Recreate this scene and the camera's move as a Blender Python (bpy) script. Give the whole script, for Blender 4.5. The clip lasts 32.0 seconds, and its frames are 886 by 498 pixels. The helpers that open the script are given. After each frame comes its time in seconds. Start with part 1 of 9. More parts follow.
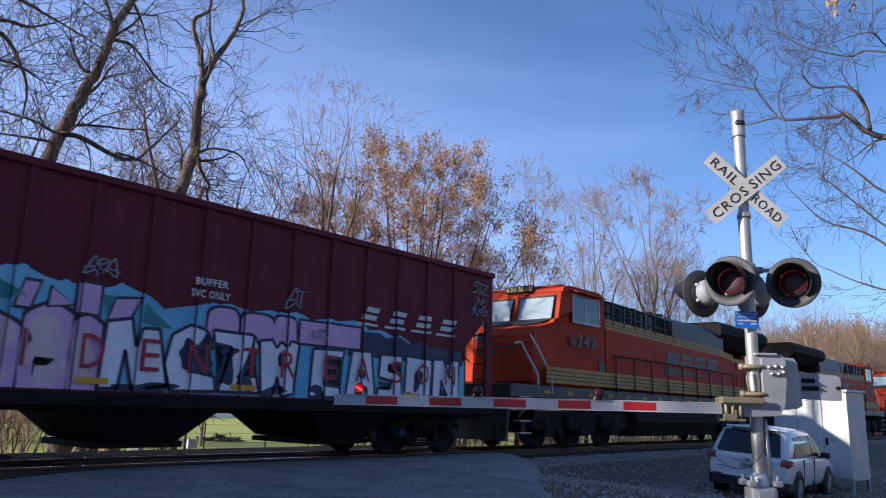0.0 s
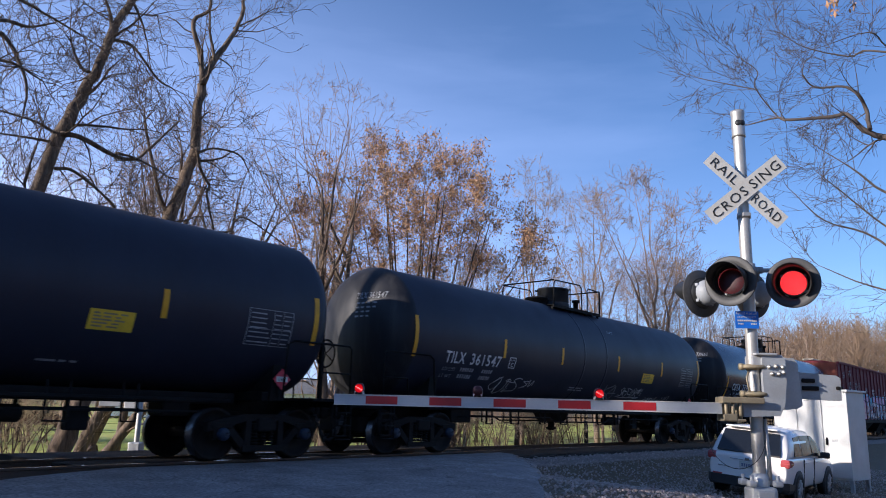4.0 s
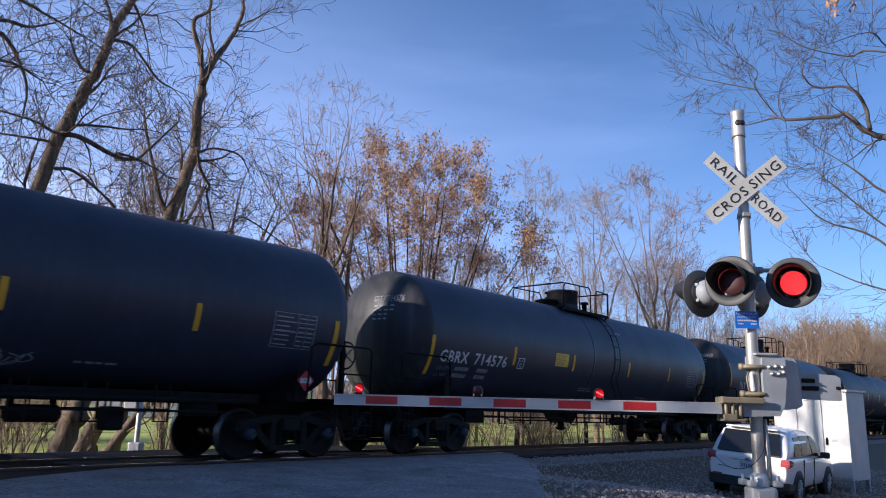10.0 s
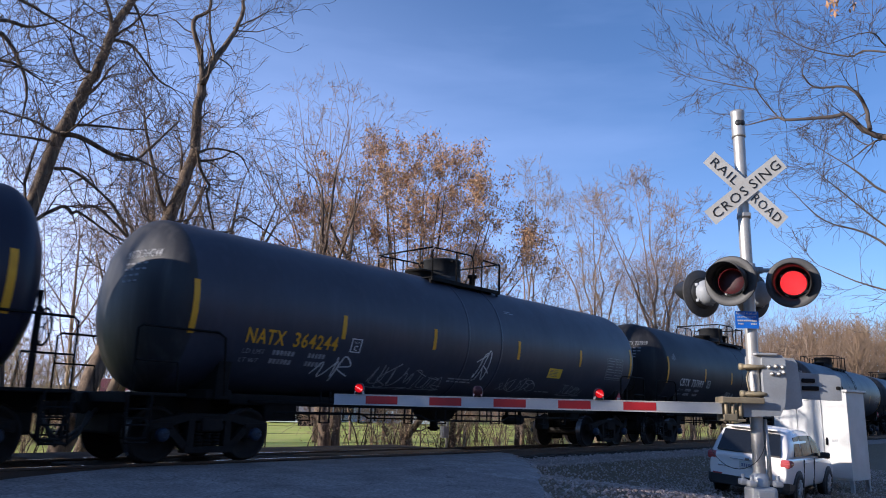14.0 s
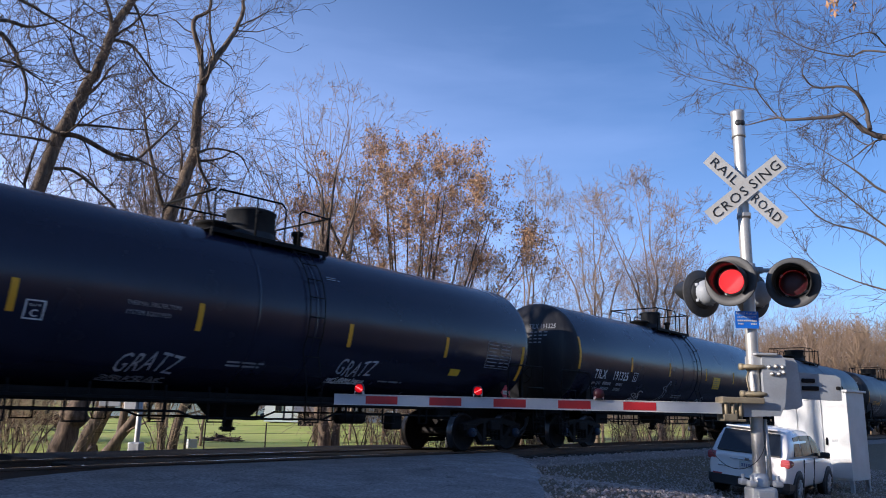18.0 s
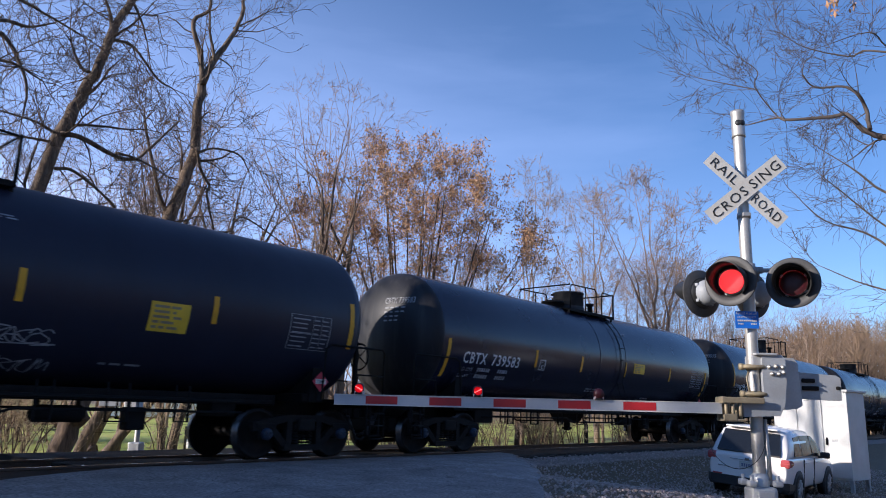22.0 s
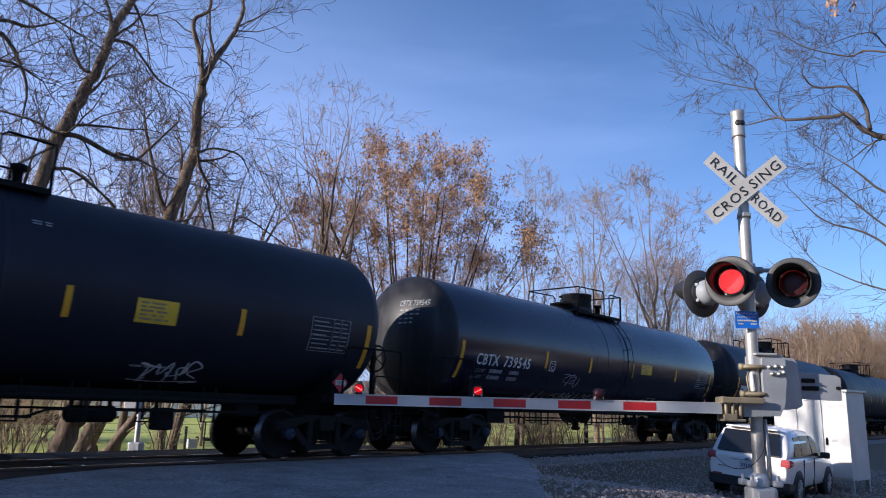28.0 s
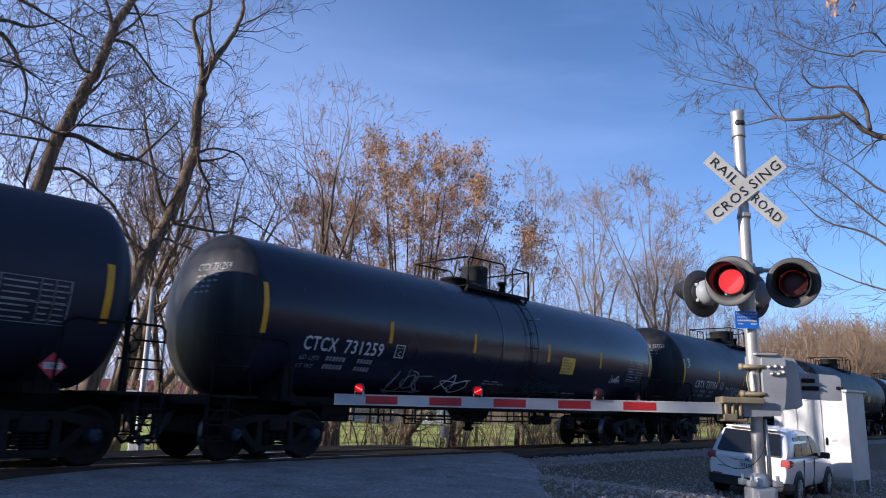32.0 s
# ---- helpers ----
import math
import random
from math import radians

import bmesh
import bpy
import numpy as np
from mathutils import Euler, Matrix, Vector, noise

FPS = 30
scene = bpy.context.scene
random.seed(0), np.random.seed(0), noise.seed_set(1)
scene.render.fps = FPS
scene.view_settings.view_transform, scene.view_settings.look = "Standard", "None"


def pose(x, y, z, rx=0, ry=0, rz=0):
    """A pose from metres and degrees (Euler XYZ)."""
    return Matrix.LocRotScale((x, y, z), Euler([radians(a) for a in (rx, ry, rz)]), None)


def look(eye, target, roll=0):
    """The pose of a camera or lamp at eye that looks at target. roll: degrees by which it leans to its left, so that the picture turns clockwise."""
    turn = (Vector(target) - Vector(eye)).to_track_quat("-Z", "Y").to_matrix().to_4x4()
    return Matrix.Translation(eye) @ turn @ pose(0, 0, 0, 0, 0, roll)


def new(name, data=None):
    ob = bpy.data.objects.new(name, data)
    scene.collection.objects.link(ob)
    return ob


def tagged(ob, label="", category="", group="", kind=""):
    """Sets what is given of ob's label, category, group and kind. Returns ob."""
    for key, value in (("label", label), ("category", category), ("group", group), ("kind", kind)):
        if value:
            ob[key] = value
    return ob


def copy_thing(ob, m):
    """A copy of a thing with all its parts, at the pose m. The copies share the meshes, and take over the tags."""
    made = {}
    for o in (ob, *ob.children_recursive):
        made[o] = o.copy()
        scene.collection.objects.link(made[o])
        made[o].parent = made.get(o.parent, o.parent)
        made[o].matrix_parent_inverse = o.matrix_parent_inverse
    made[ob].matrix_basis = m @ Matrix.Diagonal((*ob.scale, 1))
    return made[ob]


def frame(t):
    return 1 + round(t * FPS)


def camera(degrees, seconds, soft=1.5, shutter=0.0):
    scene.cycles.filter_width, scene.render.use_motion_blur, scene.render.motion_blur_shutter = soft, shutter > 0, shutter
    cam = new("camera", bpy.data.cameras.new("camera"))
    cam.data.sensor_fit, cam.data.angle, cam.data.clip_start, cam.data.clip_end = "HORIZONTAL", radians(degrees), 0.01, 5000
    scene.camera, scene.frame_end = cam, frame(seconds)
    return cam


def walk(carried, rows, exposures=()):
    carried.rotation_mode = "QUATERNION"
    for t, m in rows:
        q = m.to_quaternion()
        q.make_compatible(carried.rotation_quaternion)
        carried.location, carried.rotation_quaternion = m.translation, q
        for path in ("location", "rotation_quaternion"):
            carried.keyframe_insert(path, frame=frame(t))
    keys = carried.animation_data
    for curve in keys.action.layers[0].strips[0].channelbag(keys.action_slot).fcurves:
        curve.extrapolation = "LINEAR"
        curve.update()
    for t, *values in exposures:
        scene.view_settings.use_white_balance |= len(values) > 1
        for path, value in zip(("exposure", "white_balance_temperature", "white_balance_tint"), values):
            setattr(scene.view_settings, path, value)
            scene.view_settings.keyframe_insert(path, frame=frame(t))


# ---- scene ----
# A still camera beside a level crossing; the track runs along +X, rail top is z = 0
EYE = Vector((0.0, 0.0, 0.953))
VIEW = Vector((0.73788, 0.64069, 0.21226))
cam = camera(61.58, 32.0, soft=1.0, shutter=0.1)
STAND = look(EYE, EYE + VIEW * 10, 1.5)
walk(cam, [(0.0, STAND), (32.0, STAND)], exposures=[(0.0, 0.62, 5420, 17), (32.0, 0.62, 5420, 17)])

RAIL = 11.80            # near rail
YC = RAIL + 0.7175      # middle of the track
SPEED = 12.175          # metres a second
PITCH = 18.15           # tank car, coupler to coupler
CAR1 = -10.97           # middle of the first tank car at 0 s

# ---- light ----
SUN_EL, SUN_AZ = radians(18.2), radians(151.5)   # where the sun stands, counted from +X towards +Y
SKY_POWER = 0.094
world = bpy.data.worlds.new("sky")
scene.world = world
world.use_nodes = True
wn, wl = world.node_tree.nodes, world.node_tree.links
wn.clear()
w_out = wn.new("ShaderNodeOutputWorld")
w_bg = wn.new("ShaderNodeBackground")
w_sky = wn.new("ShaderNodeTexSky")
w_sky.sky_type, w_sky.sun_disc = "NISHITA", False
w_sky.sun_elevation, w_sky.sun_rotation = SUN_EL, radians(90) - SUN_AZ
w_sky.air_density, w_sky.dust_density, w_sky.ozone_density = 1.0, 0.0, 4.0
w_tc = wn.new("ShaderNodeTexCoord")
w_map = wn.new("ShaderNodeMapping")
w_map.inputs["Scale"].default_value = (0.9, 1.6, 7.0)
w_map.inputs["Rotation"].default_value = (0.12, 0.1, 0.6)
w_noise = wn.new("ShaderNodeTexNoise")
w_noise.inputs["Scale"].default_value = 1.6
w_noise.inputs["Detail"].default_value = 5
w_noise.inputs["Roughness"].default_value = 0.55
w_ramp = wn.new("ShaderNodeMapRange")
w_ramp.inputs["From Min"].default_value, w_ramp.inputs["From Max"].default_value = 0.48, 0.85
w_ramp.inputs["To Min"].default_value, w_ramp.inputs["To Max"].default_value = 0.03, 0.18
w_mix = wn.new("ShaderNodeMix")
w_mix.data_type = "RGBA"
w_mix.inputs["B"].default_value = (4.7, 5.8, 8.4, 1)
wl.new(w_tc.outputs["Generated"], w_map.inputs["Vector"])
wl.new(w_map.outputs["Vector"], w_noise.inputs["Vector"])
wl.new(w_noise.outputs["Fac"], w_ramp.inputs["Value"])
# thin high cloud, thicker low down and towards the east
w_dir = wn.new("ShaderNodeVectorMath")
w_dir.operation = "DOT_PRODUCT"
w_dir.inputs[1].default_value = (0.20, 0.90, -0.80)
w_east = wn.new("ShaderNodeMapRange")
w_east.interpolation_type = "SMOOTHSTEP"
w_east.inputs["From Min"].default_value, w_east.inputs["From Max"].default_value = 0.10, 0.82
w_east.inputs["To Max"].default_value = 0.6
w_sum = wn.new("ShaderNodeMath")
w_sum.operation = "ADD"
wl.new(w_tc.outputs["Generated"], w_dir.inputs[0])
wl.new(w_dir.outputs["Value"], w_east.inputs["Value"])
wl.new(w_ramp.outputs["Result"], w_sum.inputs[0]), wl.new(w_east.outputs["Result"], w_sum.inputs[1])
wl.new(w_sum.outputs[0], w_mix.inputs["Factor"])
wl.new(w_sky.outputs["Color"], w_mix.inputs["A"])
# white bank of cloud low in the north
w_bank = wn.new("ShaderNodeVectorMath")
w_bank.operation = "DOT_PRODUCT"
w_bank.inputs[1].default_value = (0.33, 0.940, 0.07)
w_bank_on = wn.new("ShaderNodeMapRange")
w_bank_on.interpolation_type = "SMOOTHSTEP"
w_bank_on.inputs["From Min"].default_value, w_bank_on.inputs["From Max"].default_value = 0.966, 1.0
w_streak = wn.new("ShaderNodeMapRange")
w_streak.inputs["From Min"].default_value, w_streak.inputs["From Max"].default_value = 0.32, 0.60
w_streak.inputs["To Min"].default_value, w_streak.inputs["To Max"].default_value = 0.35, 1.0
w_amount = wn.new("ShaderNodeMath")
w_amount.operation = "MULTIPLY"
w_white = wn.new("ShaderNodeMix")
w_white.data_type = "RGBA"
w_white.inputs["B"].default_value = (7.4, 8.1, 9.9, 1)
wl.new(w_tc.outputs["Generated"], w_bank.inputs[0])
wl.new(w_bank.outputs["Value"], w_bank_on.inputs["Value"])
wl.new(w_noise.outputs["Fac"], w_streak.inputs["Value"])
wl.new(w_bank_on.outputs["Result"], w_amount.inputs[0]), wl.new(w_streak.outputs["Result"], w_amount.inputs[1])
wl.new(w_amount.outputs[0], w_white.inputs["Factor"])
wl.new(w_mix.outputs["Result"], w_white.inputs["A"])
wl.new(w_white.outputs["Result"], w_bg.inputs["Color"])
w_bg.inputs["Strength"].default_value = SKY_POWER
wl.new(w_bg.outputs["Background"], w_out.inputs["Surface"])

sun = new("sun", bpy.data.lights.new("sun", "SUN"))
sun.data.energy, sun.data.angle, sun.data.color = 5.0, radians(0.55), (1.0, 0.84, 0.62)
SUN_DIR = Vector((math.cos(SUN_EL) * math.cos(SUN_AZ), math.cos(SUN_EL) * math.sin(SUN_AZ), math.sin(SUN_EL)))
sun.matrix_world = look(SUN_DIR * 60, (0, 0, 0))


# ---- materials ----
def mat(name, a, b=None, rough=0.6, metal=0.0, scale=3.0, fine=40.0, bump=0.0, spread=0.5, rvar=0.1, coat=0.0, emit=None, obj_var=0.0, stretch=None, spec=0.5):
    """Two colours mixed by a coarse and a fine noise, with relief and uneven gloss."""
    m = bpy.data.materials.new(name)
    m.use_nodes = True
    n, l = m.node_tree.nodes, m.node_tree.links
    bs = n["Principled BSDF"]
    bs.inputs["Roughness"].default_value = rough
    bs.inputs["Metallic"].default_value = metal
    bs.inputs["Coat Weight"].default_value = coat
    bs.inputs["Specular IOR Level"].default_value = spec
    if b is None:
        b = tuple(min(1, c * 0.8) for c in a)
    tc = n.new("ShaderNodeTexCoord")
    vec = tc.outputs["Object"]
    if stretch:
        mp = n.new("ShaderNodeMapping")
        mp.inputs["Scale"].default_value = stretch
        l.new(vec, mp.inputs["Vector"])
        vec = mp.outputs["Vector"]
    n1 = n.new("ShaderNodeTexNoise")
    n1.inputs["Scale"].default_value, n1.inputs["Detail"].default_value = scale, 5
    n2 = n.new("ShaderNodeTexNoise")
    n2.inputs["Scale"].default_value, n2.inputs["Detail"].default_value = fine, 3
    l.new(vec, n1.inputs["Vector"]), l.new(vec, n2.inputs["Vector"])
    add = n.new("ShaderNodeMath")
    add.operation = "MULTIPLY_ADD"
    add.inputs[1].default_value = 0.35
    l.new(n2.outputs["Fac"], add.inputs[0]), l.new(n1.outputs["Fac"], add.inputs[2])
    mr = n.new("ShaderNodeMapRange")
    mr.inputs["From Min"].default_value, mr.inputs["From Max"].default_value = 0.675 - spread * 0.4, 0.675 + spread * 0.4
    l.new(add.outputs[0], mr.inputs["Value"])
    mx = n.new("ShaderNodeMix")
    mx.data_type = "RGBA"
    mx.inputs["A"].default_value, mx.inputs["B"].default_value = (*a, 1), (*b, 1)
    l.new(mr.outputs["Result"], mx.inputs["Factor"])
    col = mx.outputs["Result"]
    if obj_var:
        oi = n.new("ShaderNodeObjectInfo")
        hv = n.new("ShaderNodeHueSaturation")
        r2 = n.new("ShaderNodeMapRange")
        r2.inputs["To Min"].default_value, r2.inputs["To Max"].default_value = 1 - obj_var, 1 + obj_var
        l.new(oi.outputs["Random"], r2.inputs["Value"]), l.new(r2.outputs["Result"], hv.inputs["Value"])
        l.new(col, hv.inputs["Color"])
        col = hv.outputs["Color"]
    l.new(col, bs.inputs["Base Color"])
    if rvar:
        rr = n.new("ShaderNodeMapRange")
        rr.inputs["To Min"].default_value, rr.inputs["To Max"].default_value = max(0.02, rough - rvar), min(1, rough + rvar)
        l.new(n1.outputs["Fac"], rr.inputs["Value"]), l.new(rr.outputs["Result"], bs.inputs["Roughness"])
    if bump:
        bp = n.new("ShaderNodeBump")
        bp.inputs["Strength"].default_value, bp.inputs["Distance"].default_value = min(1, bump), 0.02
        l.new(add.outputs[0], bp.inputs["Height"]), l.new(bp.outputs["Normal"], bs.inputs["Normal"])
    if emit:
        bs.inputs["Emission Color"].default_value, bs.inputs["Emission Strength"].default_value = (*emit[0], 1), emit[1]
    return m


def streaky(name, a, dirt, rough, amount=0.5, coat=0.0, spec=0.5):
    """Vehicle paint with dust, run-down streaks and road film."""
    m = mat(name, a, tuple(c * 0.8 for c in a), rough=rough, scale=1.2, fine=25, rvar=0.08, coat=coat, spec=spec)
    n, l = m.node_tree.nodes, m.node_tree.links
    bs = n["Principled BSDF"]
    src = bs.inputs["Base Color"].links[0].from_socket
    tc = n.new("ShaderNodeTexCoord")
    mp = n.new("ShaderNodeMapping")
    mp.inputs["Scale"].default_value = (3.2, 3.2, 0.22)
    nz = n.new("ShaderNodeTexNoise")
    nz.inputs["Scale"].default_value, nz.inputs["Detail"].default_value = 2.2, 6
    mr = n.new("ShaderNodeMapRange")
    mr.inputs["From Min"].default_value, mr.inputs["From Max"].default_value = 0.48, 0.8
    mr.inputs["To Max"].default_value = amount
    mx = n.new("ShaderNodeMix")
    mx.data_type = "RGBA"
    mx.inputs["B"].default_value = (*dirt, 1)
    l.new(tc.outputs["Object"], mp.inputs["Vector"]), l.new(mp.outputs["Vector"], nz.inputs["Vector"])
    l.new(nz.outputs["Fac"], mr.inputs["Value"]), l.new(mr.outputs["Result"], mx.inputs["Factor"])
    l.new(src, mx.inputs["A"]), l.new(mx.outputs["Result"], bs.inputs["Base Color"])
    return m


M = dict(
    tank_gloss=streaky("black_gloss_paint", (0.0145, 0.0146, 0.0320), (0.0190, 0.0195, 0.0360), 0.25, 0.20, spec=0.42),
    tank_satin=streaky("black_satin_paint", (0.0160, 0.0165, 0.0325), (0.0230, 0.0240, 0.0390), 0.42, 0.26, spec=0.34),
    tank_matte=streaky("black_weathered_paint", (0.0180, 0.0190, 0.0340), (0.0260, 0.0275, 0.0400), 0.50, 0.32, spec=0.34),
    tank_flat=streaky("flat_black_paint", (0.0130, 0.0138, 0.0235), (0.0210, 0.0220, 0.0310), 0.50, 0.30, spec=0.28),
    tank_pale=streaky("dusty_slate_paint", (0.040, 0.042, 0.060), (0.070, 0.072, 0.090), 0.46, 0.35, spec=0.45),
    tank_grey=streaky("dusty_dark_grey_paint", (0.0230, 0.0265, 0.0450), (0.0480, 0.0520, 0.0700), 0.46, 0.32, spec=0.45),
    steel_dark=mat("grimy_dark_steel", (0.006, 0.006, 0.0065), (0.015, 0.014, 0.013), 0.75, 0.0, 4, 50, 0.3, spec=0.14),
    cast=mat("rusty_cast_steel", (0.011, 0.0102, 0.0100), (0.023, 0.020, 0.018), 0.75, 0.0, 5, 60, 0.4, spec=0.10),
    housing=mat("dusty_housing_paint", (0.020, 0.022, 0.026), (0.042, 0.043, 0.045), 0.7, 0.0, 3, 50, 0.1, spec=0.2),
    wheel=mat("worn_wheel_steel", (0.012, 0.011, 0.0108), (0.023, 0.020, 0.018), 0.65, 0.0, 6, 50, 0.2, spec=0.12),
    tread=mat("polished_tread", (0.16, 0.15, 0.15), (0.10, 0.095, 0.09), 0.3, 1.0, 8, 60),
    cap=mat("blue_bearing_cap", (0.018, 0.034, 0.07), (0.010, 0.014, 0.022), 0.6, 0.0, 8, 60),
    yellow=mat("yellow_reflective_tape", (0.76, 0.39, 0.02), (0.64, 0.32, 0.02), 0.5, 0, 6, 60, spec=0.3),
    yellow_panel=mat("yellow_decal", (0.78, 0.51, 0.025), (0.64, 0.40, 0.025), 0.5, 0, 5, 60),
    white_ink=mat("white_stencil", (0.72, 0.72, 0.70), (0.55, 0.55, 0.54), 0.6, 0, 6, 70),
    dull_ink=mat("faded_white_stencil", (0.36, 0.37, 0.38), (0.2, 0.2, 0.21), 0.7, 0, 9, 70),
    spray_white=mat("white_spray_paint", (0.56, 0.58, 0.60), (0.30, 0.32, 0.35), 0.7, 0, 7, 40),
    spray_green=mat("green_spray_paint", (0.012, 0.085, 0.060), (0.018, 0.050, 0.042), 0.7, 0, 7, 40),
    red_sign=mat("red_placard", (0.62, 0.04, 0.07), (0.5, 0.04, 0.06), 0.5, 0, 6, 60),
    hopper_red=streaky("brown_red_freight_paint", (0.150, 0.024, 0.034), (0.170, 0.050, 0.050), 0.65, 0.35, spec=0.15),
    hopper_rust=streaky("faded_rusty_red_paint", (0.20, 0.060, 0.042), (0.15, 0.065, 0.048), 0.75, 0.5, spec=0.15),
    loco_orange=streaky("orange_locomotive_paint", (0.48, 0.048, 0.012), (0.22, 0.045, 0.022), 0.6, 0.30, spec=0.12),
    loco_dark=mat("dark_green_black_paint", (0.016, 0.02, 0.02), (0.04, 0.04, 0.038), 0.5, 0, 2, 40),
    loco_yellow=mat("ochre_stripe_paint", (0.48, 0.25, 0.02), (0.36, 0.18, 0.02), 0.6, 0, 3, 40),
    galv=mat("galvanised_steel", (0.52, 0.50, 0.46), (0.37, 0.355, 0.33), 0.46, 0.6, 3, 30, 0.05),
    alu=mat("aluminium_paint", (0.47, 0.48, 0.48), (0.36, 0.36, 0.36), 0.5, 0.3, 3, 40, 0.1),
    grey_box=mat("grey_enamel", (0.33, 0.35, 0.37), (0.25, 0.26, 0.27), 0.55, 0, 4, 50, 0.1),
    bronze=mat("weathered_yellow_zinc", (0.34, 0.28, 0.17), (0.22, 0.18, 0.12), 0.6, 0.3, 6, 50, 0.2),
    white_sign=mat("white_sign_sheeting", (0.66, 0.64, 0.58), (0.54, 0.52, 0.46), 0.5, 0, 4, 60),
    black_paint=mat("black_paint", (0.012, 0.012, 0.012), (0.025, 0.025, 0.024), 0.45, 0, 5, 50),
    faded_black=mat("faded_black_paint", (0.060, 0.059, 0.058), (0.036, 0.036, 0.036), 0.55, 0, 3, 40),
    lens=mat("dark_red_lens", (0.055, 0.003, 0.006), (0.030, 0.002, 0.004), 0.45, 0, 20, 120),
    glow=mat("red_led_glow", (0.5, 0.01, 0.01), (0.4, 0.01, 0.01), 0.3, 0, 20, 120, emit=((1.0, 0.005, 0.009), 0.30)),
    glow_hot=mat("red_led_bright", (0.6, 0.03, 0.03), (0.5, 0.03, 0.03), 0.3, 0, 20, 120, emit=((1.0, 0.16, 0.13), 2.4)),
    glow_dot=mat("red_led_dots", (0.5, 0.01, 0.01), (0.4, 0.01, 0.01), 0.4, 0, 20, 120, emit=((1.0, 0.085, 0.07), 1.9)),
    glow_dim=mat("red_led_dim", (0.4, 0.006, 0.008), (0.3, 0.006, 0.008), 0.5, 0, 20, 120, emit=((1.0, 0.004, 0.008), 0.27), spec=0.2),
    gate_white=mat("white_gate_sheeting", (0.46, 0.47, 0.49), (0.38, 0.40, 0.42), 0.45, 0, 4, 50),
    gate_red=mat("red_gate_sheeting", (0.42, 0.018, 0.022), (0.33, 0.015, 0.018), 0.4, 0, 4, 50),
    blue_sign=mat("blue_sign_sheeting", (0.02, 0.16, 0.66), (0.018, 0.13, 0.56), 0.45, 0, 4, 50),
    plate_ink=mat("faded_blue_ink", (0.16, 0.20, 0.32), (0.12, 0.15, 0.24), 0.6, 0, 4, 50),
    case_white=mat("white_cabinet_paint", (0.62, 0.62, 0.60), (0.50, 0.50, 0.47), 0.5, 0, 1.5, 30, 0.03),
    asphalt=mat("worn_asphalt", (0.185, 0.156, 0.143), (0.340, 0.288, 0.264), 0.72, 0, 1.6, 60, 0.5, spread=0.5),
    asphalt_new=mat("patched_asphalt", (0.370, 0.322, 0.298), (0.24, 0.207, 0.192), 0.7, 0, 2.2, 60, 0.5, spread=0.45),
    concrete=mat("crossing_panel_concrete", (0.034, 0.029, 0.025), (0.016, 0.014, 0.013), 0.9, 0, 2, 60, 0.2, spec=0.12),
    rail=mat("rusty_rail", (0.06, 0.04, 0.03), (0.10, 0.065, 0.045), 0.65, 0.4, 3, 40, 0.1),
    rail_top=mat("polished_rail_top", (0.72, 0.72, 0.73), (0.62, 0.62, 0.63), 0.07, 1.0, 3, 60, rvar=0.02),
    tie=mat("creosoted_timber", (0.035, 0.028, 0.022), (0.075, 0.062, 0.05), 0.85, 0, 3, 30, 0.4, obj_var=0.25, stretch=(6, 0.8, 6)),
    ballast=mat("grey_ballast", (0.200, 0.163, 0.145), (0.35, 0.292, 0.262), 0.9, 0, 1.2, 22, 0.8, spread=0.9),
    bark=mat("grey_brown_bark", (0.06, 0.040, 0.027), (0.21, 0.150, 0.100), 0.9, 0, 2.4, 14, 1.0, spread=0.4, stretch=(3, 3, 0.45)),
    twig=mat("bare_twigs", (0.060, 0.042, 0.032), (0.145, 0.100, 0.072), 0.85, 0, 1, 10),
    twig_red=mat("reddish_bare_twigs", (0.20, 0.132, 0.090), (0.33, 0.235, 0.170), 0.85, 0, 1, 10),
    twig_dark=mat("dark_bare_twigs", (0.055, 0.042, 0.035), (0.105, 0.082, 0.067), 0.85, 0, 1, 10),
    twig_pale=mat("pale_bare_twigs", (0.23, 0.160, 0.112), (0.38, 0.280, 0.200), 0.85, 0, 1, 10),
    twig_oak=mat("brown_oak_twigs", (0.16, 0.110, 0.078), (0.30, 0.215, 0.155), 0.85, 0, 1, 10),
    twig_tan=mat("tan_woods", (0.20, 0.13, 0.08), (0.30, 0.21, 0.13), 0.9, 0, 0.05, 1),
    # brightened so that woods out of view bounce warm light on the crossing
    bounce_woods=mat("bright_brown_bounce_woods", (0.26, 0.165, 0.100), (0.40, 0.275, 0.180), 0.9, 0, 0.05, 1),
    straw=mat("dry_weeds", (0.50, 0.40, 0.24), (0.36, 0.27, 0.15), 0.9, 0, 1, 10),
    tyre=mat("tyre_rubber", (0.018, 0.018, 0.018), (0.03, 0.029, 0.028), 0.8, 0, 6, 60),
    car_white=mat("pearl_white_car_paint", (0.86, 0.82, 0.78), (0.81, 0.77, 0.73), 0.28, 0, 1, 20, coat=0.6, rvar=0.04),
    car_glass=mat("tinted_car_glass", (0.010, 0.012, 0.016), (0.014, 0.016, 0.02), 0.06, 0, 1, 20, rvar=0.02),
    side_glass=mat("brown_tinted_glass", (0.040, 0.030, 0.025), (0.030, 0.023, 0.020), 0.10, 0, 1, 20, rvar=0.02, spec=0.18),
    # pale blue base colour paints the sky's reflection into the windscreen
    sheen_glass=mat("sky_sheen_windscreen_glass", (0.34, 0.41, 0.46), (0.28, 0.34, 0.38), 0.10, 0, 2, 20, rvar=0.04),
    tank_head_dark=streaky("dusty_black_head_paint", (0.020, 0.020, 0.023), (0.066, 0.064, 0.061), 0.44, 0.45, spec=0.26),
